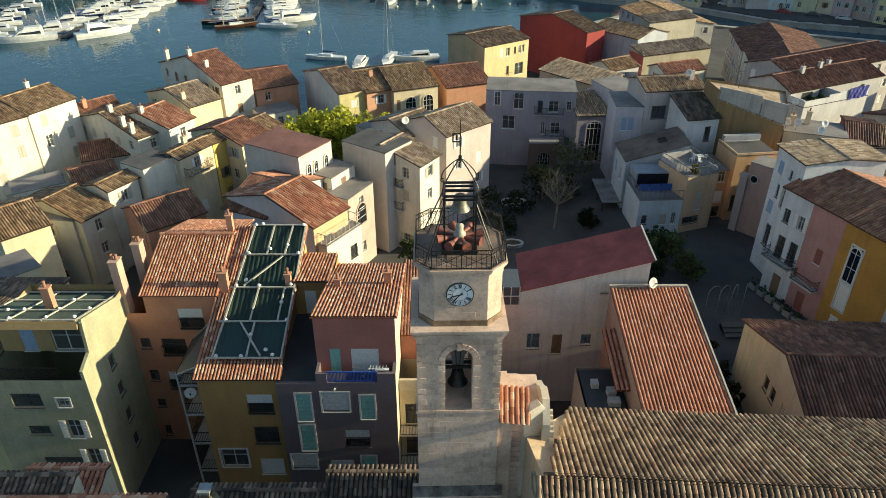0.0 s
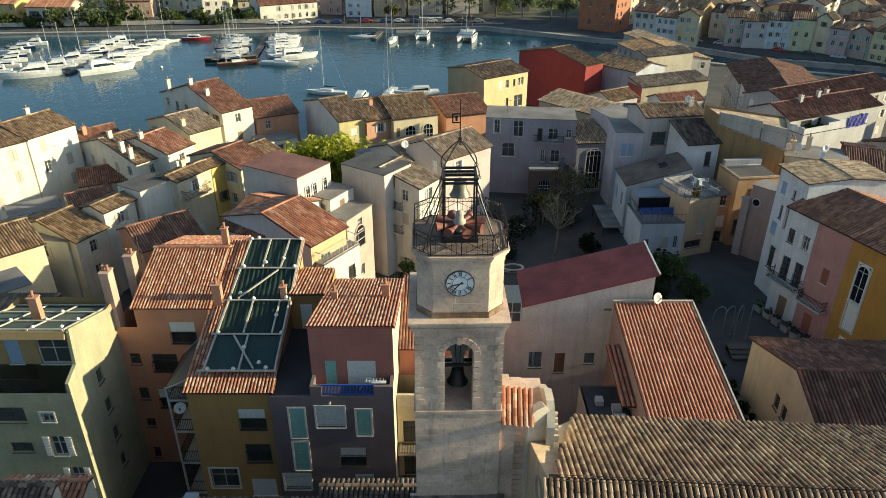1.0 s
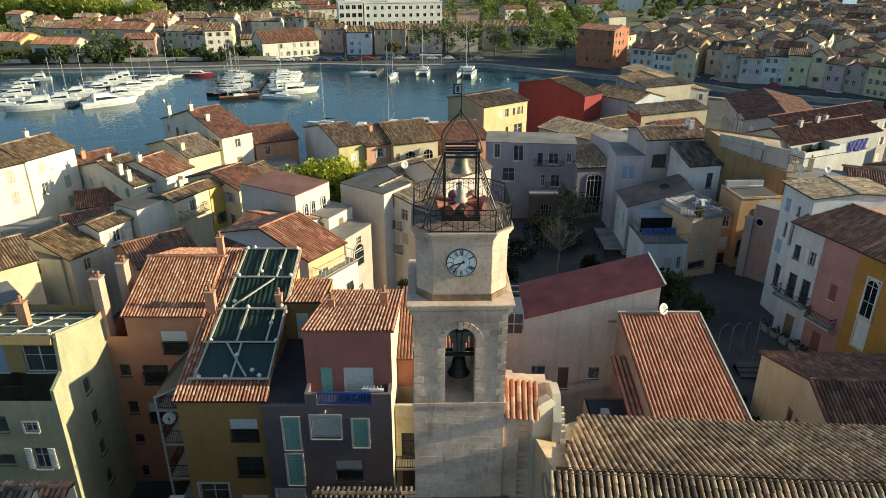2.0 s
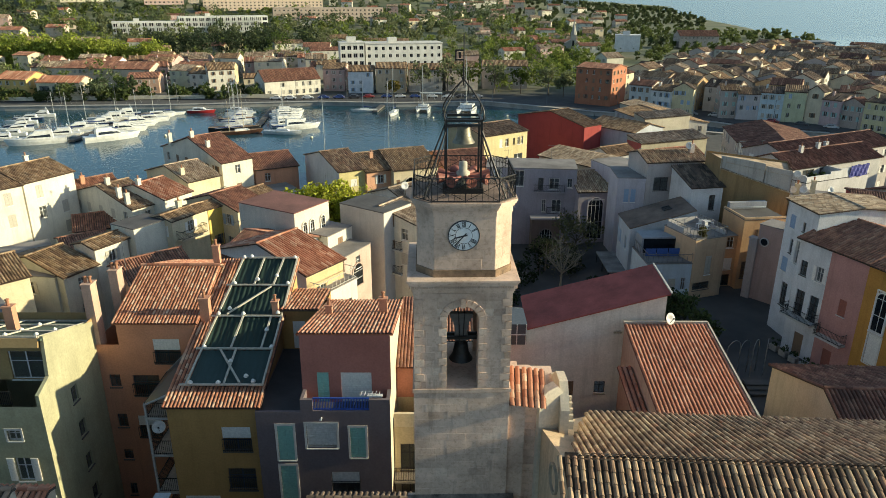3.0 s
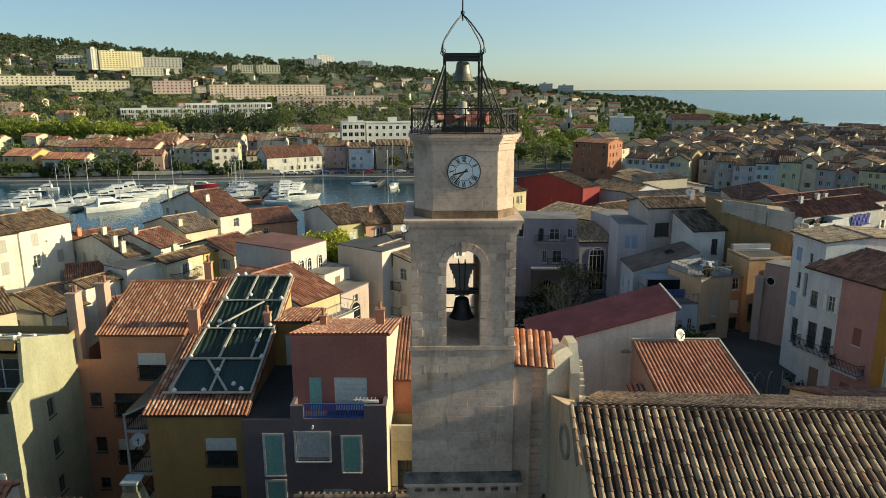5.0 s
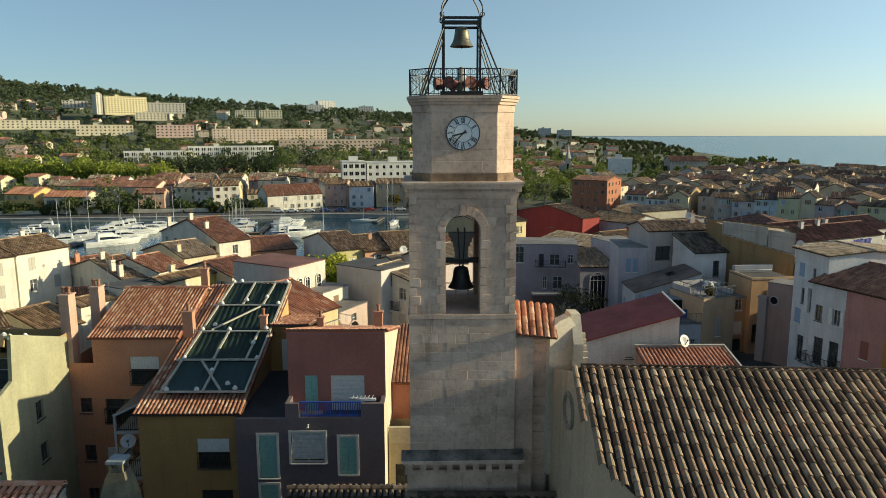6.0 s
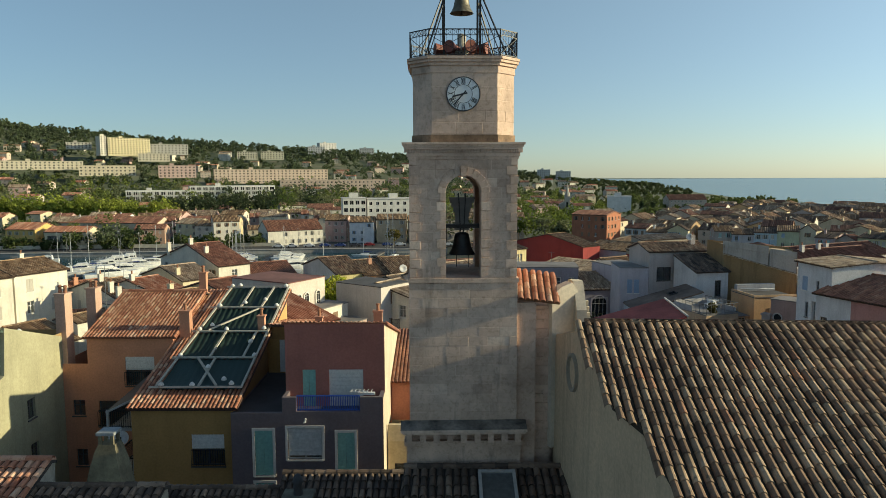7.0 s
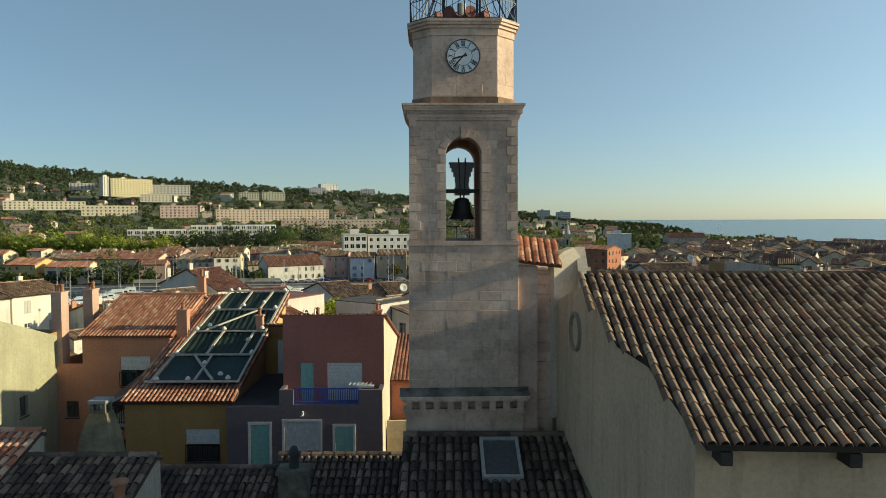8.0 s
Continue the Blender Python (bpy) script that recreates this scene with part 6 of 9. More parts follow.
house((32.9, 63.7), (33.4, 59.0), 4.0, 0, 15.5, 0.35, (0.68, 0.68, 0.68), "pale", label="tall white house with a yellowish tiled roof", auto=False, wins={0: [(0.7, 13.0, 1.5, 14.3, "closed", "b"), (2.7, 13.2, 3.1, 14.1, "plain", "k"),
      (1.3, 10.6, 1.7, 12.0, "plain", "k"), (2.3, 9.9, 3.1, 12.2, "open", "w"), (0.5, 8.6, 1.4, 10.0, "closed", "b"), (1.2, 5.2, 2.1, 7.6, "plain", "k"), (2.7, 5.2, 3.6, 7.6, "rail", "k")]})
house((32.0, 58.8), (33.2, 55.7), 5.0, 0, 13.3, 1.4, (0.66, 0.66, 0.66), "red", label="white house with balconies on the square", tint="b", auto=False, wins={0: [(0.5, 10.0, 1.2, 11.4, "plain", "k"), (2.2, 10.0, 2.9, 11.4, "open", "w"), (0.6, 6.3, 1.5, 8.6, "rail", "k"), (2.1, 6.3, 3.0, 8.6, "rail", "k"), (1.2, 2.4, 2.2, 4.6, "door", "n")]})
house((33.2, 55.7), (34.5, 52.4), 5.0, 0, 13.27, 1.4, (0.48, 0.25, 0.22), "red", label="dull pink house on the square", tint="r", auto=False, wins={0: [(1.6, 7.9, 2.3, 9.4, "closed", "r"), (1.0, 2.4, 1.9, 4.4, "door", "r")]})
house((34.5, 52.4), (36.5, 47.0), 5.0, 0, 13.2, 1.4, (0.48, 0.24, 0.05), "red", label="deep ochre house with a tall white-framed window", tint="w", auto=False, wins={0: [(1.2, 8.0, 2.3, 11.4, "sur", "b"), (1.2, 5.0, 2.3, 7.6, "closed_sur", "w"), (1.3, 2.3, 2.2, 4.3, "door", "w")]})
# out of view; its height is set to shade the gabled maroon roof
house((39.2, 39.6), (42.5, 27.0), 5.0, 0, 15.2, 1.5, (0.55, 0.5, 0.45), "brown", label="unseen tall plain house added along the lane to shade a roof", auto=False)
house((36.5, 47.0), (39.0, 40.0), 5.0, 0, 11.5, 1.4, (0.55, 0.5, 0.55), "brown", label="lilac-white house on the lane", tint="w", auto=False)
house((57.8, 142.5), (54.4, 126.6), 7.0, 0, 8.8, 1.6, (0.52, 0.46, 0.42), "maroon", label="broad house with a dark brown roof", tint="w")
house((52.0, 101.8), (74.0, 113.0), 4.4, 0, 11.0, 1.5, (0.5, 0.45, 0.42), "maroon", label="long house with a dark tiled roof", tint="w")
house((48.6, 90.3), (60.0, 95.6), 2.9, 0, 10.2, 0, (0.60, 0.58, 0.57), "dark", kind="flat", label="white house with a sunken roof terrace", auto=False)
house((40.6, 78.4), (47.0, 75.9), 5.0, 0, 11.4, 0, (0.60, 0.54, 0.40), "grey", kind="flat", label="cream house with a cluttered roof terrace", auto=False, wins={0: [(3.2, 8.6, 4.0, 10.6, "plain", "k"), (5.2, 8.8, 5.9, 10.2, "plain", "w")]}, chim=((0.8, 2.2, 1.3), (2.6, 3.4, 1.6)))
house((27.5, 111.5), (32.5, 114.5), 2.6, 0, 9.2, 1.0, (0.5, 0.48, 0.5), "brown", label="grey-blue house with a brown roof", tint="b")
house((35.0, 108.0), (42.0, 110.6), 2.2, 0, 9.8, 0.9, WHITE, "red", label="white house with a small balcony", tint="n")
house((33.6, 116.3), (46.6, 121.6), 4.0, 0, 10.4, 0.8, (0.42, 0.37, 0.27), "pale", kind="shed", label="house with a red side wall and a pale lean-to roof", auto=False, flank=(0.40, 0.09, 0.07))
house((47.2, 186.0), (52.6, 163.0), 4.5, 0, 7.6, 0.8, (0.50, 0.46, 0.36), "pale", kind="shed", label="house with a pale sloping roof", auto=False)
house((40.5, 164.0), (44.5, 145.0), 6.0, 0, 9.0, 1.0, GREY, "brown", label="grey house with a brown roof")
house((-40.6, 55.5), (-37.6, 58.6), 4.0, 0, 9.5, 1.2, CREAM, "brown", label="cream house with balconies", tint="g")
house((-38.0, 46.0), (-34.0, 50.0), 4.0, 0, 10.0, 0, (0.64, 0.58, 0.42), "grey", kind="flat", label="cream house with a loggia", tint="g")
house((-36.0, 34.0), (-29.6, 34.0), 6.0, 0, 11.2, 0.9, (0.55, 0.52, 0.27), "dark", label="lime-yellow house with blue shutters", tint="b")
# these two are added to plug gaps that let sun onto the square
house((42.5, 66.5), (44.5, 58.0), 4.5, 0, 11.5, 1.4, (0.55, 0.5, 0.45), "brown", label="house added behind the lane to keep sun off the square", auto=False)
house((46.0, 57.0), (48.5, 46.0), 4.5, 0, 11.5, 1.4, (0.55, 0.5, 0.45), "brown", label="unseen house added behind the square's row to close a gap", auto=False)
house((29.5, 140.5), (36.5, 131.5), 4.5, 0, 9.6, 1.2, (0.46, 0.48, 0.52), "brown", label="blue-grey house with a tiled roof", auto=False)
house((40.0, 137.5), (50.5, 142.3), 3.4, 0, 11.2, 0.7, (0.48, 0.43, 0.34), "pale", kind="shed", label="house with a weathered front and a pale sloping roof", auto=False)
house((54.3, 126.0), (50.6, 111.5), 6.0, 0, 9.3, 1.5, (0.6, 0.57, 0.52), "maroon", label="pale house beside the canal", tint="w")
house((47.6, 92.6), (64.5, 100.6), 3.6, 0, 11.6, 1.4, (0.50, 0.48, 0.46), "maroon", label="long white house with a dark brown tiled roof", auto=False, wins={0: [(5.6, 9.4, 6.5, 11.2, "plain", "k"), (2.2, 9.6, 4.4, 11.2, "plain", "k"), (14.2, 9.6, 15.2, 10.8, "plain", "k")]}, chim=((5.0, 3.0, 1.0), (9.0, 3.4, 0.9), (11.5, 4.0, 0.8)))
house((60.0, 80.5), (72.0, 84.5), 5.0, 0, 9.4, 1.4, (0.55, 0.5, 0.44), "maroon", label="house with a weathered brown roof")
house((54.0, 68.0), (64.0, 74.0), 5.0, 0, 10.0, 1.4, (0.55, 0.5, 0.44), "old", label="house with lichen-covered tiles", auto=False)
house((21.9, 84.7), (25.35, 84.5), 6.0, 0, 12.3, 0, (0.54, 0.50, 0.53), "grey", kind="flat", label="narrow lilac-white house with blue shutters", auto=False, wins={0: [(0.9, 9.2, 1.5, 10.9, "closed", "b"), (1.75, 9.2, 2.35, 10.9, "closed", "b"), (0.9, 5.6, 1.7, 7.2, "plain", "w")]})
# stands outside the view, added to shade the long white house and terrace
house((80.0, 106.0), (80.5, 88.0), 5.0, 0, 13.0, 1.6, (0.55, 0.5, 0.45), "brown", label="unseen tall house added by the canal to shade white walls", auto=False)
house((47.1, 76.4), (50.3, 75.0), 4.5, 0, 10.9, 0.9, (0.34, 0.05, 0.045), "maroon", label="small red house with blue doors and round white vents", auto=False, wins={0: [(0.4, 7.3, 1.3, 9.0, "closed", "b"), (1.9, 7.1, 2.8, 8.8, "closed", "b")]})
house((50.35, 75.0), (56.0, 72.2), 4.5, 0, 10.5, 1.2, (0.50, 0.50, 0.53), "brown", label="pale grey house with blue-grey shutters", auto=False, wins={0: [(0.8, 7.8, 1.6, 9.4, "closed", "b"), (2.6, 7.8, 3.4, 9.4, "closed", "b"), (4.3, 7.8, 5.0, 9.4, "plain", "k")]})
house((33.8, 70.5), (36.6, 67.2), 2.6, 0, 10.8, 0, (0.44, 0.30, 0.26), "grey", kind="flat", label="weathered pinkish house with a small round window", auto=False)

# ochre house behind a grey roof parapet
oc = thing("house", O, "ochre house with a grey parapet before its pale flat roof", "house", "houses of the old town")
oc_plan = [Vector((33.2, 81.2, 0)), Vector((39.9, 77.4, 0)), Vector((41.6, 82.5, 0)), Vector((32.7, 85.2, 0))]
oc_top = [15.1, 14.2, 14.6, 15.3]
oc_foot = [14.0, 12.1]
g = Geo()
for i in range(4):
    a, b = oc_plan[i], oc_plan[(i + 1) % 4]
    ta, tb = (oc_foot if i == 0 else (oc_top[i], oc_top[(i + 1) % 4]))
    g.face([a, b, b + Vector((0, 0, tb)), a + Vector((0, 0, ta))])
part("wall", g, plaster((0.33, 0.215, 0.10), 0.9), oc)
g = Geo()
g.face([p + Vector((0, 0, z - 0.25)) for p, z in zip(oc_plan, oc_top)])
part("roof", g, floor_mat("clay_screed", (0.44, 0.32, 0.21), 0.7, 0.5), oc)
g = Geo()
back = (oc_plan[3] - oc_plan[0]).normalized() * 0.25
a, b = oc_plan[0] + back * 0.3, oc_plan[1] + back * 0.3
kinks = [0.0, 0.3, 0.62, 0.64, 0.97, 1.0]
tops = [15.5, 15.35, 15.1, 14.85, 14.6, 14.6]
for k in range(5):
    u, v = kinks[k], kinks[k + 1]
    if v - u < 0.025:
        continue
    pa, pb = a.lerp(b, u), a.lerp(b, v)
    za, zb = oc_foot[0] + (oc_foot[1] - oc_foot[0]) * u - 0.1, oc_foot[0] + (oc_foot[1] - oc_foot[0]) * v - 0.1
    quad = [pa + Vector((0, 0, za)), pb + Vector((0, 0, zb)), pb + Vector((0, 0, tops[k + 1])), pa + Vector((0, 0, tops[k]))]
    rear = [p + back for p in quad]
    g.face(quad)
    g.face(rear[::-1])
    g.face([quad[3], quad[2], rear[2], rear[3]])
    g.face([quad[1], rear[1], rear[2], quad[2]])
    g.face([quad[0], quad[3], rear[3], rear[0]])
part("parapet", g, plaster((0.46, 0.43, 0.38), 0.9), oc, "grey rendered parapet")
orng = random.Random(41)
ledge = part("ledge", slab_between(oc_plan[0] + Vector((0, 0, 14.0)), oc_plan[1] + Vector((0, 0, 12.1)), 0.16, 0.12), plaster((0.56, 0.49, 0.36), 0.6), oc, "crumbling pale ledge along the parapet")
g = Geo()
for k in range(46):
    u = (k + orng.uniform(0.1, 0.9)) / 46
    p = oc_plan[0].lerp(oc_plan[1], u) + Vector((orng.uniform(-0.12, -0.02), orng.uniform(-0.14, -0.02), 14.04 - 1.9 * u + orng.uniform(-0.02, 0.03)))
    r = orng.uniform(0.05, 0.11)
    g.box(p - Vector((r, r, r * 0.5)), p + Vector((r, r, r * 0.5)))
part("broken_tiles", g, clay("pale"), ledge, kind="stuff")

# ---- trees ----
def leaf_quad(g, p, s, rng):
    """One leaf spray: a small bent quad in any direction."""
    a = Vector((rng.gauss(0, 1), rng.gauss(0, 1), rng.gauss(0, 1))).normalized()
    b = a.orthogonal().normalized()
    b = Matrix.Rotation(rng.uniform(0, 6.28), 3, a) @ b
    c = a.cross(b)
    n = len(g.v)
    g.v += [tuple(p - b * s), tuple(p + c * s * 0.55 + a * s * 0.2), tuple(p + b * s), tuple(p - c * s * 0.55 + a * s * 0.2)]
    g.f.append((n, n + 1, n + 2, n + 3))
    g.m.append(0)


def crown(g, c, rx, rz, clumps, leaves, size, rng):
    """A crown of leafy clumps of uneven size round c."""
    for _ in range(clumps):
        d = Vector((rng.gauss(0, 1), rng.gauss(0, 1), rng.gauss(0, 1))).normalized()
        k = rng.uniform(0.35, 0.95)
        q = Vector(c) + Vector((d.x * rx * k, d.y * rx * k, d.z * rz * k))
        cr = rx * rng.uniform(0.22, 0.42)
        for _ in range(leaves):
            e = Vector((rng.gauss(0, 1), rng.gauss(0, 1), rng.gauss(0, 1))).normalized() * cr * rng.uniform(0.5, 1.05)
            leaf_quad(g, q + Vector((e.x, e.y, e.z * 0.8)), size * rng.uniform(0.6, 1.3), rng)


def limbs(g, base, h, r, spread, rng, n=6, sub=3):
    """A tapered trunk with limbs and twigs."""
    top = Vector(base) + Vector((rng.uniform(-0.2, 0.2), rng.uniform(-0.2, 0.2), h * 0.45))
    g.tube(base, top, r, r * 0.7, 9)
    for i in range(n):
        a = math.tau * i / n + rng.uniform(-0.4, 0.4)
        e = top + Vector((math.cos(a) * spread * rng.uniform(0.5, 0.9), math.sin(a) * spread * rng.uniform(0.5, 0.9), h * rng.uniform(0.2, 0.45)))
        g.tube(top, e, r * 0.5, r * 0.2, 6)
        for _ in range(sub):
            f = top.lerp(e, rng.uniform(0.4, 1.0))
            t = f + Vector((rng.uniform(-1, 1) * spread * 0.4, rng.uniform(-1, 1) * spread * 0.4, rng.uniform(0.1, 0.4) * h * 0.6))
            g.tube(f, t, r * 0.16, r * 0.05, 4, caps=False)


BARK = plain((0.14, 0.11, 0.085), 0.95, 0.0, 0.4, 8.0)


def tree(x, y, h, spread, c, label, clumps=40, leaves=28, size=0.28, rz=None, seed=1, z=None):
    r = random.Random(seed * 31 + 5)
    z = float(level(x, y)) if z is None else z
    t = thing("tree", pose(x, y, z), label, "tree", "trees")
    g = Geo()
    limbs(g, (0, 0, 0), h, 0.05 + h * 0.018, spread * 0.8, r)
    part("trunk", g, BARK, t)
    g = Geo()
    crown(g, (0, 0, h * 0.66), spread, rz or h * 0.36, clumps, leaves, size, r)
    part("crown", g, leaf_mat(c), t)
    return t


# PINE and OLIVE are lightened to imitate haze over the far hill
PLANE, PINE, OLIVE, SHRUB = (0.44, 0.45, 0.055), (0.11, 0.14, 0.075), (0.19, 0.21, 0.11), (0.10, 0.13, 0.045)
for i, (x, y, h, s) in enumerate(((-19.5, 86.6, 9.8, 3.0), (-16.5, 87.6, 10.6, 3.4), (-13.4, 88.2, 10.8, 3.2), (-17.8, 90.2, 9.4, 3.0), (-10.6, 90.0, 9.6, 3.0), (-7.6, 90.6, 8.6, 2.6), (-19.0, 83.6, 9.2, 2.8), (-20.6, 88.6, 8.8, 2.8), (-8.6, 93.4, 8.0, 2.6))):
    tree(x, y, h, s, PLANE, "bright yellow-green plane tree between the houses", 60, 40, 0.30, seed=i)

# ---- boats ----
GEL = plain((0.70, 0.70, 0.67), 0.3, 0.0, 0.2, 1.2)
NAVY = plain((0.02, 0.035, 0.09), 0.3)
TEAK = plain((0.30, 0.18, 0.09), 0.6)
SMOKE = plain((0.015, 0.018, 0.022), 0.08)
ALLOY = plain((0.60, 0.60, 0.58), 0.35, 0.6)
CLOTH = plain((0.03, 0.05, 0.16), 0.85)


def hull_mesh(L, B, H, sheer=0.25, stern=0.8):
    """A hull with flared bow, transom and deck, bow towards +x."""
    g = Geo()
    n = 14
    rings = []
    for i in range(n + 1):
        t = i / n
        x = -L / 2 + L * t
        w = B / 2 * (stern + (1 - stern) * min(1, t * 2.2)) * (1 - max(0, (t - 0.45) / 0.55) ** 2.1)
        top = H * (1 + sheer * t * t)
        rake = 0.10 * L * max(0, t - 0.6) * 2
        rings.append([(x + rake, -w, top), (x + rake * 0.7, -w * 0.93, top * 0.55), (x, -w * 0.74, 0), (x - 0.02 * L * t, 0, -0.35), (x, w * 0.74, 0), (x + rake * 0.7, w * 0.93, top * 0.55), (x + rake, w, top)])
    base = 0
    for r in rings:
        g.v += r
    for i in range(n):
        for j in range(6):
            g.f.append((i * 7 + j, (i + 1) * 7 + j, (i + 1) * 7 + j + 1, i * 7 + j + 1))
            g.m.append(0)
        g.f.append((i * 7 + 6, (i + 1) * 7 + 6, (i + 1) * 7, i * 7))
        g.m.append(1)
    g.f.append(tuple(range(7)))
    g.m.append(0)
    return g


def cabin(g, x0, x1, w, z0, z1, rake=0.5, mat=0):
    """A deckhouse with raked front."""
    lo = [(x0, -w / 2, z0), (x1 + rake, -w / 2 * 0.85, z0), (x1 + rake, w / 2 * 0.85, z0), (x0, w / 2, z0)]
    hi = [(x0 + 0.1, -w / 2 * 0.9, z1), (x1, -w / 2 * 0.75, z1), (x1, w / 2 * 0.75, z1), (x0 + 0.1, w / 2 * 0.9, z1)]
    for i in range(4):
        j = (i + 1) % 4
        g.face([lo[i], lo[j], hi[j], hi[i]], mat)
    g.face(hi, mat)


BOATS = [0]


def motor_yacht(x, y, yaw, L, fly=True, hullmat=None, label="white motor yacht moored in the harbour"):
    BOATS[0] += 1
    t = thing("motor_yacht", pose(x, y, WATER, 0, 0, yaw), label, "boat", "boats in the harbour")
    H, B = 0.11 * L, 0.30 * L
    part("hull", hull_mesh(L, B, H), [hullmat or GEL, GEL], t)
    g = Geo()
    cabin(g, -0.28 * L, 0.10 * L, B * 0.74, H * 1.0, H * 1.95, 0.14 * L)
    part("cabin", g, GEL, t)
    g = Geo()
    cabin(g, -0.24 * L, 0.102 * L, B * 0.755, H * 1.28, H * 1.72, 0.075 * L)
    part("cabin_window", g, SMOKE, t)
    g = Geo()
    cabin(g, 0.12 * L, 0.30 * L, B * 0.45, H * 1.05, H * 1.3, 0.06 * L)
    part("foredeck", g, GEL, t)
    if fly:
        g = Geo()
        cabin(g, -0.27 * L, 0.02 * L, B * 0.6, H * 1.95, H * 2.4, 0.05 * L)
        part("flybridge", g, GEL, t)
        g = Geo()
        for s in (-1, 1):
            g.beam((-0.24 * L, s * B * 0.28, H * 2.3), (-0.2 * L, s * B * 0.24, H * 3.2), 0.08)
        g.beam((-0.2 * L, -B * 0.24, H * 3.2), (-0.2 * L, B * 0.24, H * 3.2), 0.12)
        g.beam((-0.2 * L, 0, H * 3.2), (-0.2 * L, 0, H * 4.0), 0.03, 0.03, 0, (1, 0, 0))
        part("radar_arch", g, GEL, t)
    g = Geo()
    prev = None
    for i in range(10):
        u = 0.05 + 0.43 * i / 9
        w = B / 2 * (1 - max(0, (u + 0.5 - 0.45) / 0.55) ** 2.1) * 0.95
        zt = H * (1 + 0.25 * (u + 0.5) ** 2)
        for s in (-1, 1):
            g.beam((u * L, s * w, zt), (u * L, s * w, zt + 0.55), 0.025, 0.025, 0, (1, 0, 0))
            if prev:
                g.beam((prev[0], s * prev[1], prev[2]), (u * L, s * w, zt + 0.55), 0.025)
        prev = (u * L, w, zt + 0.55)
    part("bow_rail", g, ALLOY, t)
    return t


def sailing_boat(x, y, yaw, L, mast, hullmat=None, two=False, label="white sailing boat at its mooring"):
    t = thing("sailing_boat", pose(x, y, WATER, 0, 0, yaw), label, "boat", "boats in the harbour")
    H, B = 0.085 * L, 0.28 * L
    part("hull", hull_mesh(L, B, H, 0.2, 0.55), [hullmat or GEL, TEAK if hullmat else GEL], t)
    g = Geo()
    cabin(g, -0.15 * L, 0.18 * L, B * 0.5, H * 1.05, H * 1.55, 0.05 * L)
    part("cabin", g, GEL, t)
    masts = [(0.08 * L, mast)] + ([(-0.28 * L, mast * 0.75)] if two else [])
    for mx, mh in masts:
        g = Geo()
        g.tube((mx, 0, H), (mx, 0, mh), 0.09, 0.06, 8)
        for f in (0.45, 0.72):
            g.beam((mx, -B * 0.3, mh * f), (mx, B * 0.3, mh * f), 0.05)
        mo = part("mast", g, ALLOY if not two else plain((0.55, 0.45, 0.3), 0.5), t)
        q = Geo()
        for s in (-1, 1):
            q.beam((mx, s * B * 0.45, H), (mx, s * B * 0.3, mh * 0.45), 0.02)
            q.beam((mx, s * B * 0.3, mh * 0.45), (mx, 0, mh * 0.98), 0.02)
        q.beam((mx, 0, mh), (0.5 * L, 0, H * 1.3), 0.02)
        q.beam((mx, 0, mh), (-0.5 * L, 0, H * 1.1), 0.02)
        part("rigging", q, ALLOY, mo)
        q = Geo()
        q.tube((mx, 0, H * 2.2), (mx - 0.36 * L, 0, H * 2.1), 0.07, 0.07, 8)
        part("boom", q, ALLOY, mo)
        q = Geo()
        q.tube((mx - 0.02 * L, 0, H * 2.35), (mx - 0.35 * L, 0, H * 2.25), 0.2, 0.1, 8)
        part("furled_sail", q, CLOTH, mo)
    return t


def catamaran(x, y, yaw, L, mast):
    t = thing("catamaran", pose(x, y, WATER, 0, 0, yaw), "white sailing catamaran with a tall mast by the far quay", "boat", "boats in the harbour")
    for s in (-1, 1):
        part("hull", hull_mesh(L, 0.16 * L, 0.12 * L, 0.1), [GEL, GEL], t, m=pose(0, s * 0.2 * L, 0))
    g = Geo()
    cabin(g, -0.3 * L, 0.1 * L, 0.46 * L, 0.08 * L, 0.24 * L, 0.08 * L)
    part("cabin", g, GEL, t)
    g = Geo()
    cabin(g, -0.25 * L, 0.102 * L, 0.465 * L, 0.15 * L, 0.2 * L, 0.05 * L)
    part("cabin_window", g, SMOKE, t)
    g = Geo()
    g.tube((0.1 * L, 0, 0.2 * L), (0.1 * L, 0, mast), 0.12, 0.08, 8)
    for s in (-1, 1):
        g.beam((0, s * 0.2 * L, 0.12 * L), (0.1 * L, 0, mast * 0.9), 0.03)
    g.beam((0.5 * L, 0, 0.12 * L), (0.1 * L, 0, mast * 0.95), 0.03)
    g.tube((0.1 * L, 0, 0.28 * L), (-0.35 * L, 0, 0.27 * L), 0.12, 0.12, 8)
    part("mast", g, ALLOY, t)


br = random.Random(11)
motor_yacht(-106.5, 181.5, 205, 13.5, label="large white motor yacht with flybridge")
motor_yacht(-89.8, 187.0, 38, 13.5, label="large white motor yacht with raked cabin")
for row in range(10):
    for s in (-1, 1):
        cx = -98.6 + row * 0.25 + s * br.uniform(5.6, 7.6)
        cy = 188.6 + row * 4.1 + s * 1.4 + (2.4 if row == 0 and s < 0 else 0)
        tall = br.random() < 0.25
        if tall:
            sailing_boat(cx, cy, (200 if s < 0 else 24) + br.uniform(-5, 5), br.uniform(8.5, 11), br.uniform(10, 13.5), None, False, "white sailing boat in a row at the pontoon")
        else:
            motor_yacht(cx, cy + br.uniform(-0.5, 0.5), (203 if s < 0 else 27) + br.uniform(-5, 5), br.uniform(8.5, 12.0), br.random() < 0.65,
                        NAVY if br.random() < 0.12 else None, "white motor boat in a row at the pontoon")
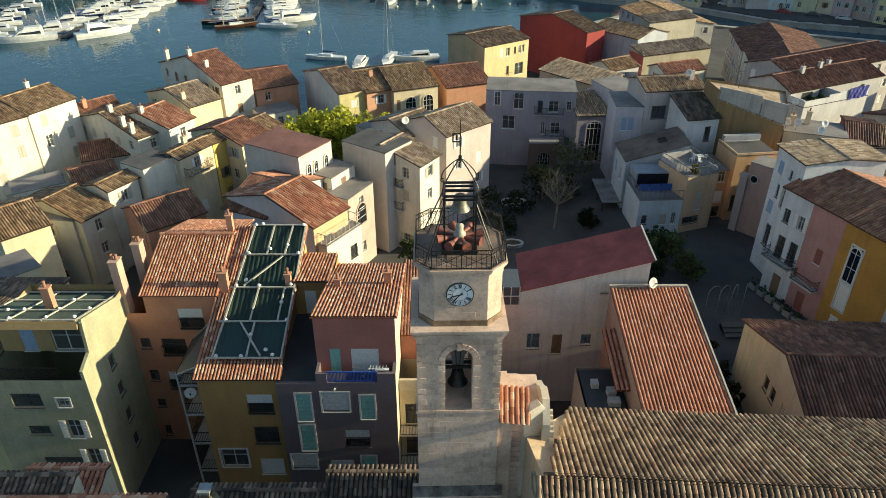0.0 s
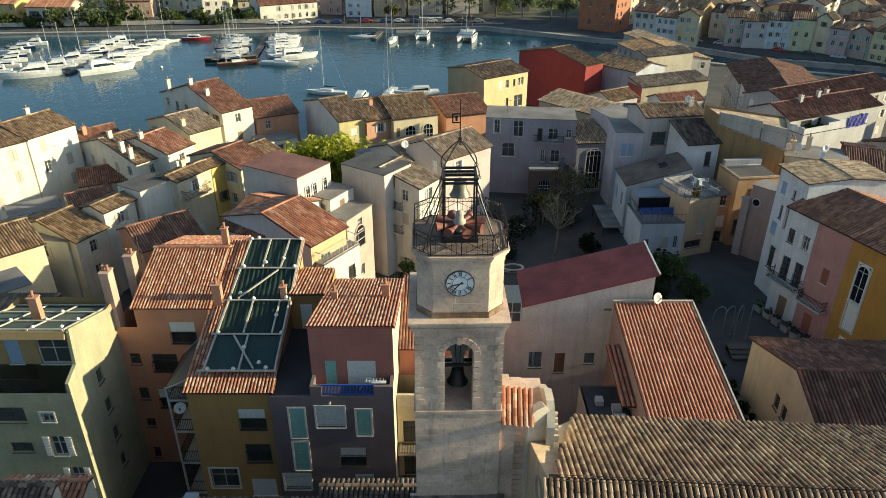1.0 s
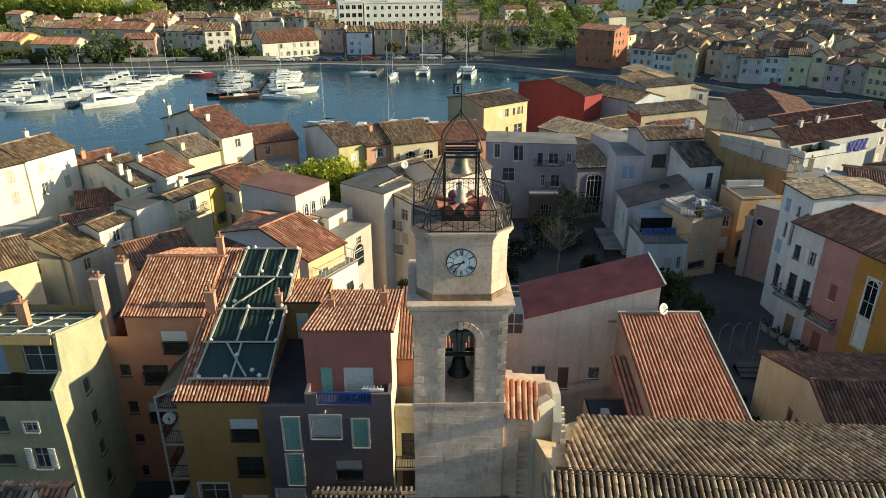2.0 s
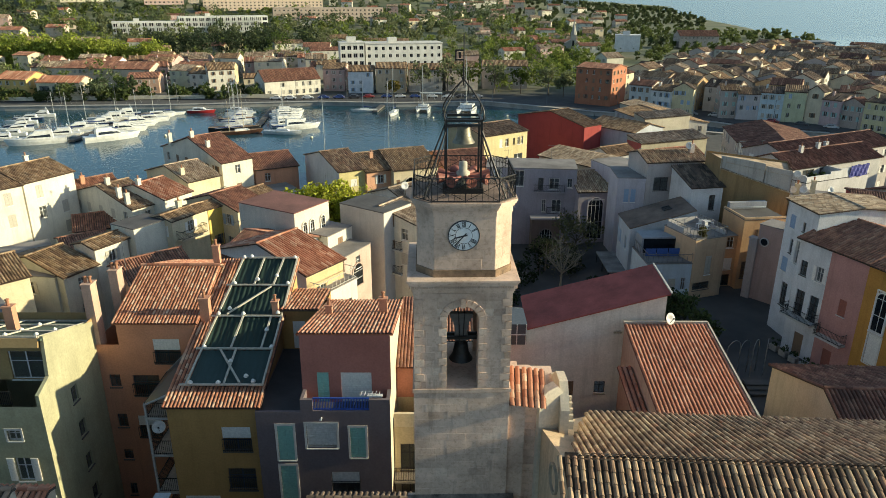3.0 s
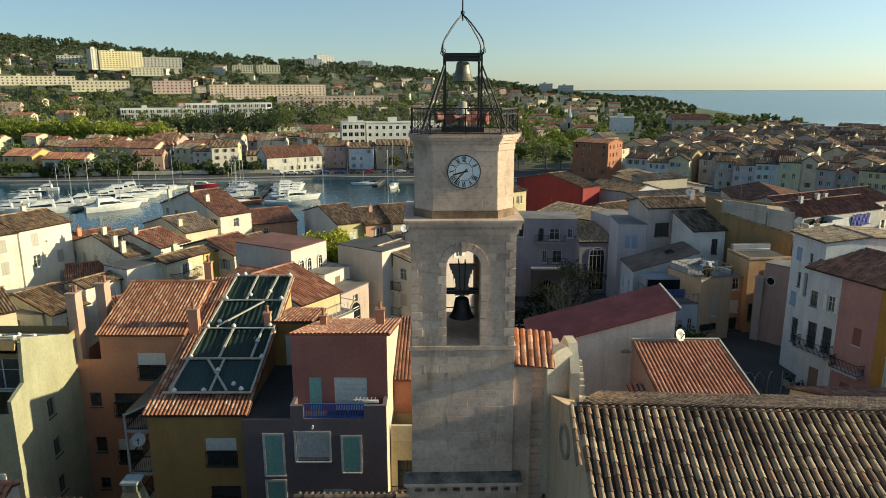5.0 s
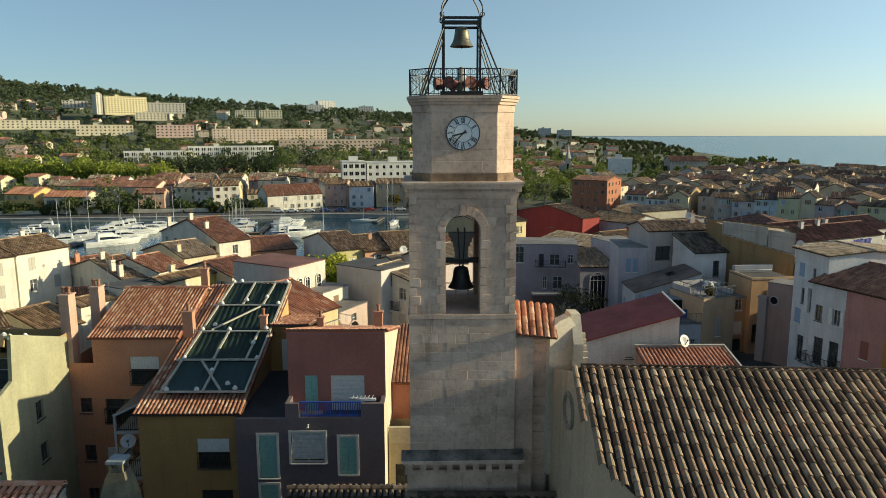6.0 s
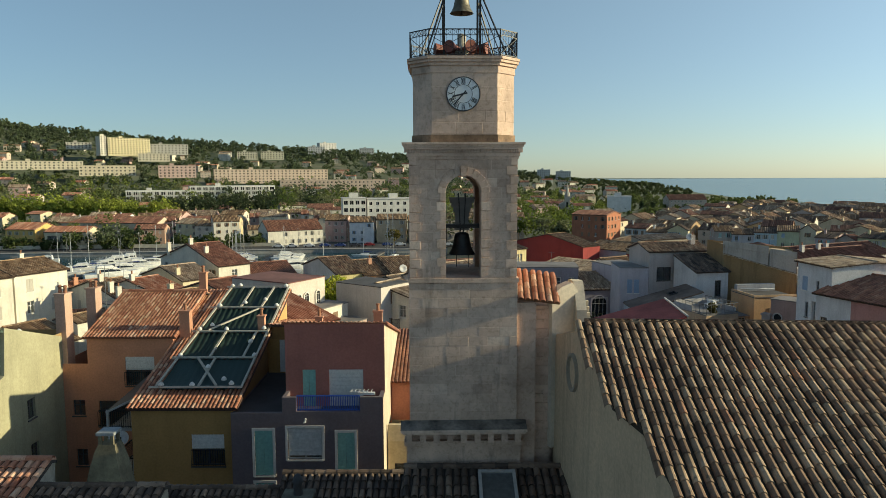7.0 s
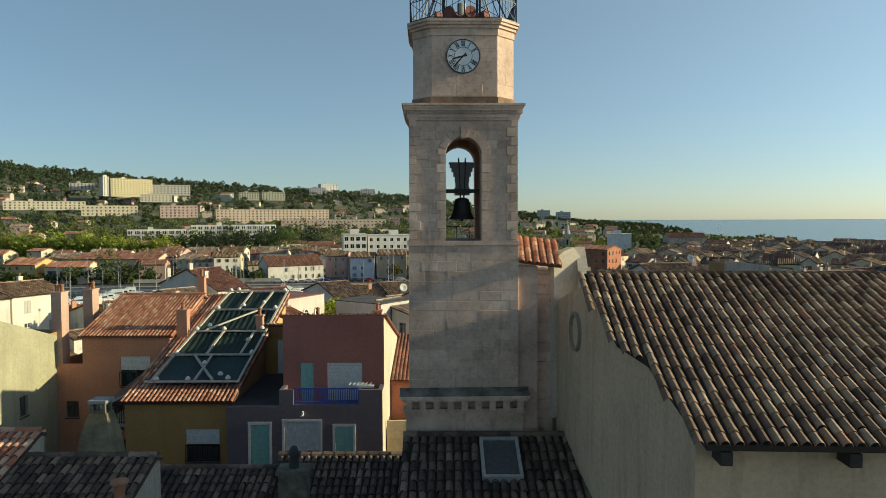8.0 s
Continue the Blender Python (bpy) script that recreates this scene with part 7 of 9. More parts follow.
for row in range(7):
    motor_yacht(-119.0 + br.uniform(-2, 2) - row * 1.6, 186.0 + row * 6.2, 200 + br.uniform(-8, 8), br.uniform(7, 10), row % 3 == 0, NAVY if row in (3, 5) else None, "motor boat with a low cabin at the quay")
sailing_boat(-60.6, 200.5, 8, 13.5, 12.0, plain((0.02, 0.02, 0.022), 0.3), False, "black-hulled sailing boat at the pontoon")
sailing_boat(-57.0, 195.8, 25, 11.0, 12.5, plain((0.06, 0.03, 0.02), 0.3), True, "dark wooden two-masted sailing boat")
sailing_boat(-45.5, 196.0, -8, 10.5, 13.5, None, False, "white sailing boat at the pontoon")
motor_yacht(-42.5, 203.5, 25, 12.0, label="white motor yacht with high bow")
for row in range(8):
    motor_yacht(-47.4 - row * 0.7 + br.uniform(-1, 1), 207.6 + row * 3.6, 22 + br.uniform(-6, 6), br.uniform(7.5, 10.5), br.random() < 0.55, None, "white motor boat in a row at the pontoon")
    if row in (1, 3, 6):
        sailing_boat(-62.0 - row * 0.6, 205.5 + row * 3.8, 198 + br.uniform(-5, 5), br.uniform(8, 10.5), br.uniform(11, 15), NAVY if row == 3 else None, False, "sailing boat with furled sail at the pontoon")
    else:
        motor_yacht(-62.0 - row * 0.6 + br.uniform(-1, 1), 205.5 + row * 3.8, 200 + br.uniform(-6, 6), br.uniform(6.5, 9.5), br.random() < 0.5, None, "small white motor boat at the pontoon")
motor_yacht(-80.0, 231.5, 4, 8.5, False, plain((0.40, 0.03, 0.03), 0.35), "red motor boat by the quay")
motor_yacht(-68.0, 233.0, 4, 8.0, False, NAVY, "dark blue motor boat by the quay")
sailing_boat(-27.5, 164.5, 170, 9.5, 15.0, None, False, "grey sailing boat at the near quay")
motor_yacht(-19.0, 158.0, 262, 9.5, False, None, "white cabin cruiser seen bow on")
sailing_boat(-12.5, 163.0, 260, 10.5, 19.0, None, False, "sailing boat with tall mast at the near quay")
motor_yacht(-5.8, 163.5, 190, 10.0, False, None, "white motor launch at the near quay")
sailing_boat(-26.0, 235.5, 185, 8.5, 10.5, None)
sailing_boat(-16.0, 230.0, 262, 10.0, 15.5, None)
catamaran(-6.5, 236.0, 268, 9.0, 15.0)
catamaran(8.0, 233.0, 262, 11.5, 19.0)
g = Geo()
for a, b in (((-99, 184), (-97, 230)), ((-54.5, 203), (-58, 240)), ((-22.5, 232), (-21, 246))):
    g.beam((*a, WATER + 0.35), (*b, WATER + 0.35), 1.8, 0.5)
tagged(part("pontoon", g, floor_mat("pontoon_deck", (0.12, 0.11, 0.10)), None), "grey floating pontoons between the boats", "pontoon", kind="structure")

# ---- far bank ----
FB = "houses on the far bank"
house((-144, 251), (-128.5, 250.5), 5.0, -1, 5.2, 1.8, CREAM, "orange", label="cream villa with arcades and wide windows", fine=False, auto=False, group=FB,
      wins={0: [(1.0, 3.2, 4.6, 5.0, "plain", "n"), (5.6, 3.2, 9.4, 5.0, "plain", "n"), (10.4, 3.2, 14.4, 5.0, "plain", "n"), (3.0, 0.1, 5.4, 2.4, "hole", ""), (6.6, 0.1, 9.0, 2.4, "hole", "")]})
house((-160, 254), (-148, 252), 6.0, -1, 6.0, 2.2, (0.66, 0.45, 0.16), "orange", label="orange-yellow villa with a tiled roof", fine=False, group=FB)
house((-172, 300), (-120, 292), 6.0, -1, 5.5, 2.4, (0.6, 0.5, 0.38), "red", label="long low building with a red tiled roof", fine=False, group=FB)
house((-132, 315), (-118, 313), 6.0, -1, 6.5, 2.6, PINK, "red", label="pink villa with red roof", fine=False, group=FB)
house((-119, 268), (-108, 270), 5.0, -1, 4.8, 1.6, (0.55, 0.35, 0.25), "red", label="low house with a red roof", fine=False, group=FB)
house((-110, 287), (-100, 284), 5.0, -1, 5.8, 1.8, (0.62, 0.60, 0.42), "pale", label="pale green-yellow house near the quay", fine=False, group=FB)
house((-100, 281), (-90, 279), 5.0, -1, 5.2, 1.8, WHITE, "brown", label="white house with brown roof", fine=False, group=FB)
house((-89.5, 272), (-80.5, 276), 5.0, -1, 7.4, 2.2, WHITE, "brown", label="white gabled house near the quay", fine=False, group=FB, tint="n")
house((-77, 275), (-70, 277), 4.0, -1, 4.0, 1.4, CREAM, "brown", label="low cream house with awning", fine=False, group=FB)
house((-65.0, 259.0), (-46.4, 270.0), 6.5, -1, 4.6, 3.6, WHITE, "red", label="white house with a large red hipped roof on the quay", fine=False, group=FB, tint="s", size=(0.9, 1.5))
house((-46.5, 277), (-38.0, 276), 5.0, -1, 7.5, 1.8, PINK, "brown", label="pink house with shutters", fine=False, group=FB)
house((-36.0, 271), (-26.5, 271), 5.0, -1, 7.2, 1.8, (0.66, 0.66, 0.68), "brown", label="white house with grey shutters on the quay", fine=False, group=FB, tint="b")
house((-25.5, 272), (-14.0, 272), 5.0, -1, 8.2, 1.8, (0.56, 0.42, 0.28), "brown", label="tan house on the quay", fine=False, group=FB)
house((-13.0, 275), (0.0, 276), 5.0, -1, 7.5, 1.8, GREY, "brown", label="grey house shaded by trees", fine=False, group=FB)
house((1.5, 278), (14.0, 280), 5.0, -1, 8.0, 1.8, (0.5, 0.44, 0.4), "brown", label="house shaded by plane trees", fine=False, group=FB)
house((16.0, 284), (34.0, 284), 5.0, -1, 8.0, 1.8, (0.42, 0.36, 0.32), "brown", label="house behind plane trees", fine=False, group=FB)
house((46.4, 246.5), (57.0, 238.5), 6.0, -1, 11.4, 1.2, (0.44, 0.17, 0.09), "red", label="tall orange-red house with a cream flank", fine=False, group=FB, tint="n")

# the row of coloured houses along the canal
ROWB = [(60.2, 226.0), (66.0, 221.5), (71.0, 217.5), (76.5, 214.6), (84.3, 213.8), (89.7, 212.8), (95.8, 211.5), (101.7, 209.0), (107.0, 206.3), (110.0, 203.0), (113.2, 198.8), (116.6, 193.4), (121.0, 186.5), (126.3, 179.5), (132.0, 172.0), (139.0, 164.0)]
FRONTS = [((0.60, 0.59, 0.56), 9.6, "gable"), ((0.66, 0.65, 0.63), 8.6, "gable"), ((0.64, 0.56, 0.36), 9.4, "front"), None, ((0.46, 0.40, 0.36), 9.2, "gable"), ((0.50, 0.47, 0.47), 8.4, "gable"), ((0.52, 0.64, 0.70), 9.0, "gable"),
          ((0.58, 0.60, 0.40), 9.6, "gable"), ((0.70, 0.62, 0.46), 10.0, "front"), ((0.52, 0.40, 0.40), 8.2, "gable"), ((0.46, 0.38, 0.33), 7.6, "front"), ((0.64, 0.58, 0.34), 8.8, "gable"), ((0.50, 0.27, 0.19), 10.6, "gable"), ((0.62, 0.66, 0.70), 10.0, "gable"), ((0.55, 0.47, 0.36), 9.0, "gable")]
hr2 = random.Random(4)
for i, fr in enumerate(FRONTS):
    if not fr:
        continue
    back = hr2.uniform(-1.4, 1.4)
    (xa, ya), (xb, yb) = ROWB[i], ROWB[i + 1]
    house((xa + 0.6 * back, ya + 0.8 * back), (xb + 0.6 * back, yb + 0.8 * back), hr2.uniform(4.0, 5.5), -1, fr[1] - 1.7, 1.3 if fr[2] == "gable" else 1.7, dim(fr[0], 0.92), hr2.choice(["brown", "dark", "brown", "maroon"]), kind=fr[2],
          label="narrow coloured house in the row along the canal", fine=False, group="row along the canal", tint=hr2.choice("bsgnw"), keep=0.95, step=1.7, chim=((1.5, 3.0, 1.3),) if hr2.random() < 0.6 else ())
# the town behind it, running out to the shore
for j in range(19):
    for i in range(21):
        u, v = i * 9.6 + hr2.uniform(-2, 2), 13 + j * 12.5 + hr2.uniform(-2.5, 2.5)
        x, y = 48 + u * 0.78 + v * 0.60, 246 - u * 0.66 + v * 0.80
        az = x / y
        if y < 150 or az > 0.78 or az < 0.10 or inside(COAST, x, y) or inside(COAST, x + 14, y) or (y > 330 and hr2.random() < 0.25):
            continue
        yaw = radians(-38 + hr2.choice([0, 0, 90]) + hr2.uniform(-8, 8))
        ln = hr2.uniform(8, 13)
        house((x, y), (x + ln * math.cos(yaw), y + ln * math.sin(yaw)) if math.cos(yaw) > 0 else (x, y + 1), hr2.uniform(3.4, 4.6), -1.2, hr2.uniform(5.6, 9.0), hr2.uniform(1.2, 2.0),
              hr2.choice([WHITE, CREAM, BEIGE, (0.55, 0.48, 0.40), TAN, (0.5, 0.44, 0.42), CREAM]), hr2.choice(["brown", "dark", "pale", "maroon", "brown", "old"]), label="small town house with a brown tiled roof", fine=False, name="town_house", group="town houses towards the sea", keep=0.7, chim=((2, 2, 1.0),) if hr2.random() < 0.5 else ())


# ---- the hillside ----
def apartment(x, y, w, d, h, yaw, floors, bays, c, label, z=None, win=(1.5, 1.4), balcony=False, name="apartment_building"):
    z = float(level(x, y)) - 1.0 if z is None else z - 0.0104 * (y - 43)
    t = thing(name, pose(x, y, z, 0, 0, yaw), label, "building", "apartment buildings on the hill")
    ops = {}
    for k, (u0, u1, n) in ((0, (0, w, bays)), (2, (0, d, max(2, int(bays * d / w))))):
        st_ = (h - 1.0) / floors
        gp = (u1 - u0) / n
        ops[k] = [(u0 + gp * (i + 0.5) - win[0] / 2, 1.0 + st_ * f + 0.5, u0 + gp * (i + 0.5) + win[0] / 2, 1.0 + st_ * f + 0.5 + win[1], "far", "w") for f in range(floors) for i in range(n)]
    g = Geo()
    for k, (u0, u1) in ((0, (0, w)), (1, (-d, 0)), (2, (0, d)), (3, (-w, 0))):
        pierced(g, face_pose(k, 0, 0, w, d), u0, u1, 0, h, ops.get(k, []), 0.5)
    part("wall", g, plaster(c, 0.3), t)
    q = Geo()
    q.box((-0.25, -0.25, h), (w + 0.25, d + 0.25, h + 0.35))
    q.box((w * 0.3, d * 0.3, h + 0.35), (w * 0.3 + 4, d * 0.3 + 3, h + 2.4))
    part("roof", q, plaster(dim(c, 0.9)), t)
    key = ("farwin", win)
    if key not in WIN:
        gg = Geo()
        a = win[0] / 2
        gg.face([(-a, 0.4, 0), (a, 0.4, 0), (a, 0.4, win[1]), (-a, 0.4, win[1])], 0)
        gg.box((-0.05, 0.35, 0), (0.05, 0.4, win[1]), 1)
        gg.box((-a, 0.30, -0.1), (a, 0.4, 0.06), 1)
        WIN[key] = gg.mesh("window", [SMOKE, plain((0.6, 0.58, 0.54))])
    afar = Geo() if math.hypot(x, y) > 350 else None
    for k, lst in ops.items():
        fm = face_pose(k, 0, 0, w, d)
        for o in lst:
            if afar is not None:
                join_into(afar, WIN[key], fm @ Matrix.Translation(((o[0] + o[2]) / 2, 0, o[1])), 0)
                continue
            part("window", WIN[key], None, t, m=fm @ Matrix.Translation(((o[0] + o[2]) / 2, 0, o[1])))
    if afar is not None:
        part("windows", afar, [SMOKE, plain((0.6, 0.58, 0.54))], t, kind="stuff")
    if balcony:
        st_ = (h - 1.0) / floors
        for f in range(floors):
            g = Geo()
            g.box((0.3, -1.3, 1.0 + st_ * f), (w - 0.3, 0, 1.0 + st_ * f + 0.2))
            g.box((0.3, -1.3, 1.0 + st_ * f + 0.2), (w - 0.3, -1.2, 1.0 + st_ * f + 1.1))
            part("balcony", g, plaster(dim(c, 1.05)), t)
    return t


PW, PY = (0.74, 0.72, 0.66), (0.68, 0.60, 0.38)
apartment(-42.5, 300, 10, 12, 13.6, 12, 4, 4, PW, "white apartment block with recessed balconies", 2.4, (1.6, 1.7))
apartment(-32.3, 303, 33, 12, 13.2, 12, 4, 11, PW, "white apartment block with rows of windows and roof vents", 2.4, (1.2, 1.4))
fin_a = apartment(-245, 540, 50, 14, 12.2, 22, 3, 10, (0.70, 0.70, 0.66), "long white office building with upright sun fins", 4.6, (3.4, 2.4))
fin_b = apartment(-203, 562, 68, 14, 12.2, 24, 3, 14, (0.70, 0.70, 0.66), "long white office building with upright sun fins", 8.0, (3.4, 2.4))
fin = Geo()
fin.box((-0.2, -0.9, 0.8), (0.2, -0.05, 11.6))
fin_me = fin.mesh("fin", plaster((0.72, 0.72, 0.68)))
for ob, w in ((fin_a, 50), (fin_b, 64)):
    for i in range(int(w / 1.55)):
        part("fin", fin_me, None, ob, m=pose(0.8 + i * 1.55, 0, 0))
apartment(-239, 735, 122, 12, 15, 24, 5, 30, (0.60, 0.48, 0.38), "long pinkish apartment block of five storeys", 22)
apartment(-157, 680, 104, 12, 14.5, 16, 4, 26, (0.52, 0.42, 0.34), "long beige apartment block", 11)
apartment(-428, 678, 72, 12, 8.8, 29, 3, 18, (0.62, 0.56, 0.42), "low cream apartment block on the hillside", 36)
apartment(-360, 694, 52, 12, 10.5, 25, 3, 13, (0.62, 0.55, 0.40), "cream apartment block on the hillside", 30)
apartment(-388, 816, 50, 14, 21.0, 48, 9, 14, PY, "tall yellow apartment slab on the hill", 55, (1.8, 1.6), True)
apartment(-394.5, 811, 7, 12, 22.5, 48, 9, 2, (0.66, 0.62, 0.52), "narrow stair tower of the yellow slab", 55)
apartment(-361, 858, 48, 12, 12.5, 22, 4, 12, (0.52, 0.50, 0.44), "grey apartment block below the ridge", 58)
apartment(-286, 706, 36, 12, 12.5, 21, 4, 9, (0.60, 0.44, 0.38), "pink apartment block of four storeys", 28)
apartment(-440, 822, 27, 12, 8, 27, 3, 7, (0.5, 0.48, 0.42), "grey apartment block among pines", 63)
apartment(-350, 808, 34, 12, 9, 22, 3, 9, (0.66, 0.60, 0.46), "cream apartment block among trees", 48)
apartment(-280, 960, 27, 12, 10.5, 15, 4, 8, (0.58, 0.55, 0.42), "pale apartment block on the ridge", 55)
apartment(-250, 970, 31, 12, 11, 14, 4, 8, (0.60, 0.57, 0.42), "pale apartment block on the ridge", 55)
apartment(164, 1190, 22, 18, 30, -9, 10, 6, (0.55, 0.56, 0.56), "white high-rise tower block far off", 14)
apartment(195, 1185, 25, 18, 27, -10, 9, 7, (0.55, 0.56, 0.56), "white high-rise tower block far off", 14)
apartment(-215, 1131, 27, 14, 15, 10, 5, 7, (0.58, 0.58, 0.56), "pale tower block on the ridge", 66)
apartment(-205, 1184, 30, 14, 22, 30, 7, 6, (0.62, 0.61, 0.58), "white tower block on the ridge", 68)
apartment(-139, 1192, 24, 14, 15, 6, 5, 6, (0.56, 0.55, 0.52), "grey tower block on the ridge", 66)
apartment(222, 474, 36, 16, 6.0, -2, 2, 12, (0.16, 0.20, 0.24), "long blue-grey modern hall by the shore", 1.5, (2.2, 1.3))
house((163, 496), (190, 496), 7.0, 0, 7.5, 3.5, (0.5, 0.42, 0.36), "maroon", label="large house with a broad red roof", fine=False, group="town houses towards the sea")
apartment(100, 418, 14, 12, 9.0, -13, 1, 2, (0.66, 0.67, 0.68), "plain white windowless hall", 5.0, (0.6, 0.8))

# chapel with a spire
cp = thing("chapel", pose(72, 425, -2.0, 0, 0, -8) @ Matrix.Scale(0.72, 4), "stone chapel with a slender spire", "church")
g = Geo()
g.box((0, 0, 0), (14, 10, 10))
g.face([(0, -0.2, 10), (14, -0.2, 10), (7, -0.2, 14)])
g.face([(0, -0.2, 10), (7, -0.2, 14), (7, 10, 14), (0, 10, 10)])
g.face([(14, -0.2, 10), (14, 10, 10), (7, 10, 14), (7, -0.2, 14)])
part("nave", g, plaster((0.48, 0.44, 0.36)), cp)
g = Geo()
g.box((4.8, -1.5, 0), (9.2, 2.9, 17))
part("belfry", g, plaster((0.48, 0.44, 0.36)), cp)
g = Geo()
g.turned([(2.6, 17), (1.2, 22), (0.0, 30)], 8, at=(7, 0.7, 0))
part("spire", g, plaster((0.40, 0.38, 0.34)), cp)
g = Geo()
g.box((6.2, -1.56, 8), (7.8, -1.5, 12.5))
part("window", g, SMOKE, cp)

# hillside villas
vr = random.Random(21)
spots = []
for _ in range(1500):
    az, r = vr.uniform(-0.70, 0.24), vr.uniform(345, 1050)
    y = r / math.hypot(1, az)
    x = az * y
    if any(math.hypot(x - a, y - b) < 19 for a, b in spots) or inside(COAST, x, y):
        continue
    if 470 < y < 620 and -260 < x < -10 or 660 < y < 780 and -440 < x < -40:
        continue
    spots.append((x, y))
    if len(spots) >= 150:
        break
for x, y in spots:
    z = float(level(x, y))
    ln = vr.uniform(9, 18)
    yaw = vr.uniform(-0.3, 0.5)
    house((x, y), (x + ln * math.cos(yaw), y + ln * math.sin(yaw)), vr.uniform(3.8, 5.0), z - 1.5, z + vr.uniform(4.5, 8.0), vr.uniform(1.2, 2.2), vr.choice([WHITE, CREAM, (0.6, 0.5, 0.4), PINK, (0.66, 0.62, 0.5)]), vr.choice(["orange", "brown", "red", "pale"]),
          label="villa with a tiled roof among trees", fine=False, name="villa", group="villas on the hillside", keep=0.8, step=3.2, size=(1.2, 1.3))

br = random.Random(57)
for i in range(34):
    x = -176 + i * 5.2 + br.uniform(-1.5, 1.5)
    y = 292 + br.uniform(0, 42) + (26 if -45 < x < 6 else 0)
    ln = br.uniform(7, 13)
    house((x, y), (x + ln, y + ln * br.uniform(-0.12, 0.25)), br.uniform(3.4, 4.6), -1, br.uniform(5.5, 8.2), br.uniform(1.3, 2.0), br.choice([(0.74, 0.70, 0.62), (0.72, 0.64, 0.50), (0.76, 0.73, 0.68), PINK, (0.66, 0.52, 0.30)]), br.choice(["red", "brown", "orange", "pale"]),
          label="pale house with a tiled roof behind the far quay", fine=False, group="houses behind the far quay", step=2.8, size=(1.0, 1.4), chim=((ln * 0.3, 3.2, 1.0),))

# ---- woods ----
def woods(name, label, c, count, place, seed, hs=(6, 11), per=11, leaves=9):
    r = random.Random(seed)
    g = Geo()
    n = 0
    tries = 0
    while n < count and tries < count * 6:
        tries += 1
        x, y = place(r)
        if inside(COAST, x, y) or inside(BASIN, x, y):
            continue
        h = r.uniform(*hs)
        z = float(level(x, y))
        crown(g, (x, y, z + h * 0.52), h * r.uniform(0.36, 0.52), h * 0.5, per, leaves, max(0.5, math.hypot(x, y) * 0.0012 + 0.25), r)
        n += 1
    return tagged(part(name, g, leaf_mat(c), None), label, "trees", kind="stuff")


def band(a0, a1, r0, r1):
    def place(r):
        az, d = r.uniform(a0, a1), math.sqrt(r.uniform(r0 * r0, r1 * r1))
        y = d / math.hypot(1, az)
        return az * y, y
    return place


# leaf colours on the slope are raised in place of distance haze
woods("pine_wood", "dark green pines on the hillside, paled in colour for haze", PINE, 1100, band(-0.80, 0.10, 600, 1250), 1, (8, 14), 9, 8)
woods("ridge_wood", "dark pine wood along the ridge, paled in colour for haze", (0.09, 0.115, 0.065), 700, band(-0.85, 0.14, 1050, 1300), 2, (8, 13), 8, 8)
woods("garden_trees", "mixed green garden trees between the houses", OLIVE, 620, band(-0.72, 0.14, 300, 700), 3, (5, 10))
woods("spring_trees", "fresh green trees on the lower slope", (0.18, 0.22, 0.06), 330, band(-0.72, 0.20, 300, 800), 4, (6, 12))
woods("coast_trees", "dark trees along the far shore", (0.085, 0.11, 0.05), 460, band(0.10, 0.36, 480, 1500), 5, (4, 8))
woods("plane_avenue", "avenue of bright green plane trees", (0.30, 0.34, 0.06), 120, lambda r: (lambda u: (-245 + 108 * u + r.uniform(-4, 4), 374 - 30 * u + r.uniform(-5, 5)))(r.random()), 6, (12, 17), 18, 13)
woods("cedar_grove", "tall dark evergreen trees in front of the white offices", (0.05, 0.07, 0.035), 46, band(-0.40, -0.17, 425, 500), 12, (11, 18), 22, 14)
woods("town_trees", "fresh green trees between the town houses", (0.16, 0.20, 0.045), 110, band(0.06, 0.24, 275, 470), 9, (6, 12), 14, 11)
woods("point_trees", "green trees on the far point of land", (0.12, 0.15, 0.05), 260, band(0.16, 0.52, 400, 760), 10, (4, 8))
woods("shore_trees", "green trees by the sea front", (0.07, 0.09, 0.03), 45, band(0.40, 0.72, 330, 450), 7, (5, 9))
woods("quay_trees", "green trees and hedges along the far quay", SHRUB, 150, lambda r: (lambda x: (x, 247.5 + (x + 170) * 0.09 + r.uniform(-3.0, 9.0)))(r.uniform(-170, -66)), 8, (2.2, 5.5))
for i, (x, y, h, s, c) in enumerate(((-8, 268, 12, 5, OLIVE), (2, 270, 13, 5.5, OLIVE), (10, 270, 12, 5, (0.09, 0.12, 0.02)), (20, 272, 12, 5, OLIVE), (30, 270, 10, 4, (0.09, 0.12, 0.02)), (40, 266, 11, 4.5, OLIVE), (-18, 262, 6, 3, (0.16, 0.13, 0.03)),
                                 (-121, 250, 8, 5, PINE), (-133, 247, 6, 4.5, SHRUB), (-112, 256, 9, 1.3, PINE), (45, 262, 9, 3.5, OLIVE), (-48, 420, 16, 8, (0.09, 0.12, 0.03)), (-70, 430, 15, 7, OLIVE), (-90, 400, 16, 7, (0.09, 0.13, 0.03)))):
    tree(x, y, h, s, c, "green tree on the far bank", 26, 16, 0.6, seed=40 + i)

# ---- house behind the tower ----
sh = thing("salmon_house", O, "salmon house with a red tiled roof behind the tower", "house", "houses by the tower")
walls(sh, -3.0, 38.7, 3.3, 46.2, 0, 11.5, plaster((0.50, 0.20, 0.13), 0.3), {})
roof_slope(sh, (-3.0, 38.5, 11.62), (1, 0, 0), Vector((0, 7.6, 1.35)), 6.4, 7.8, clay("red"), rng, 0.22, 0.42, (0.28, 0.10, 0.06), k=5)
tb = thing("terrace_annex", O, "beige annex with terraces and iron balcony rails", "house", "houses by the tower")
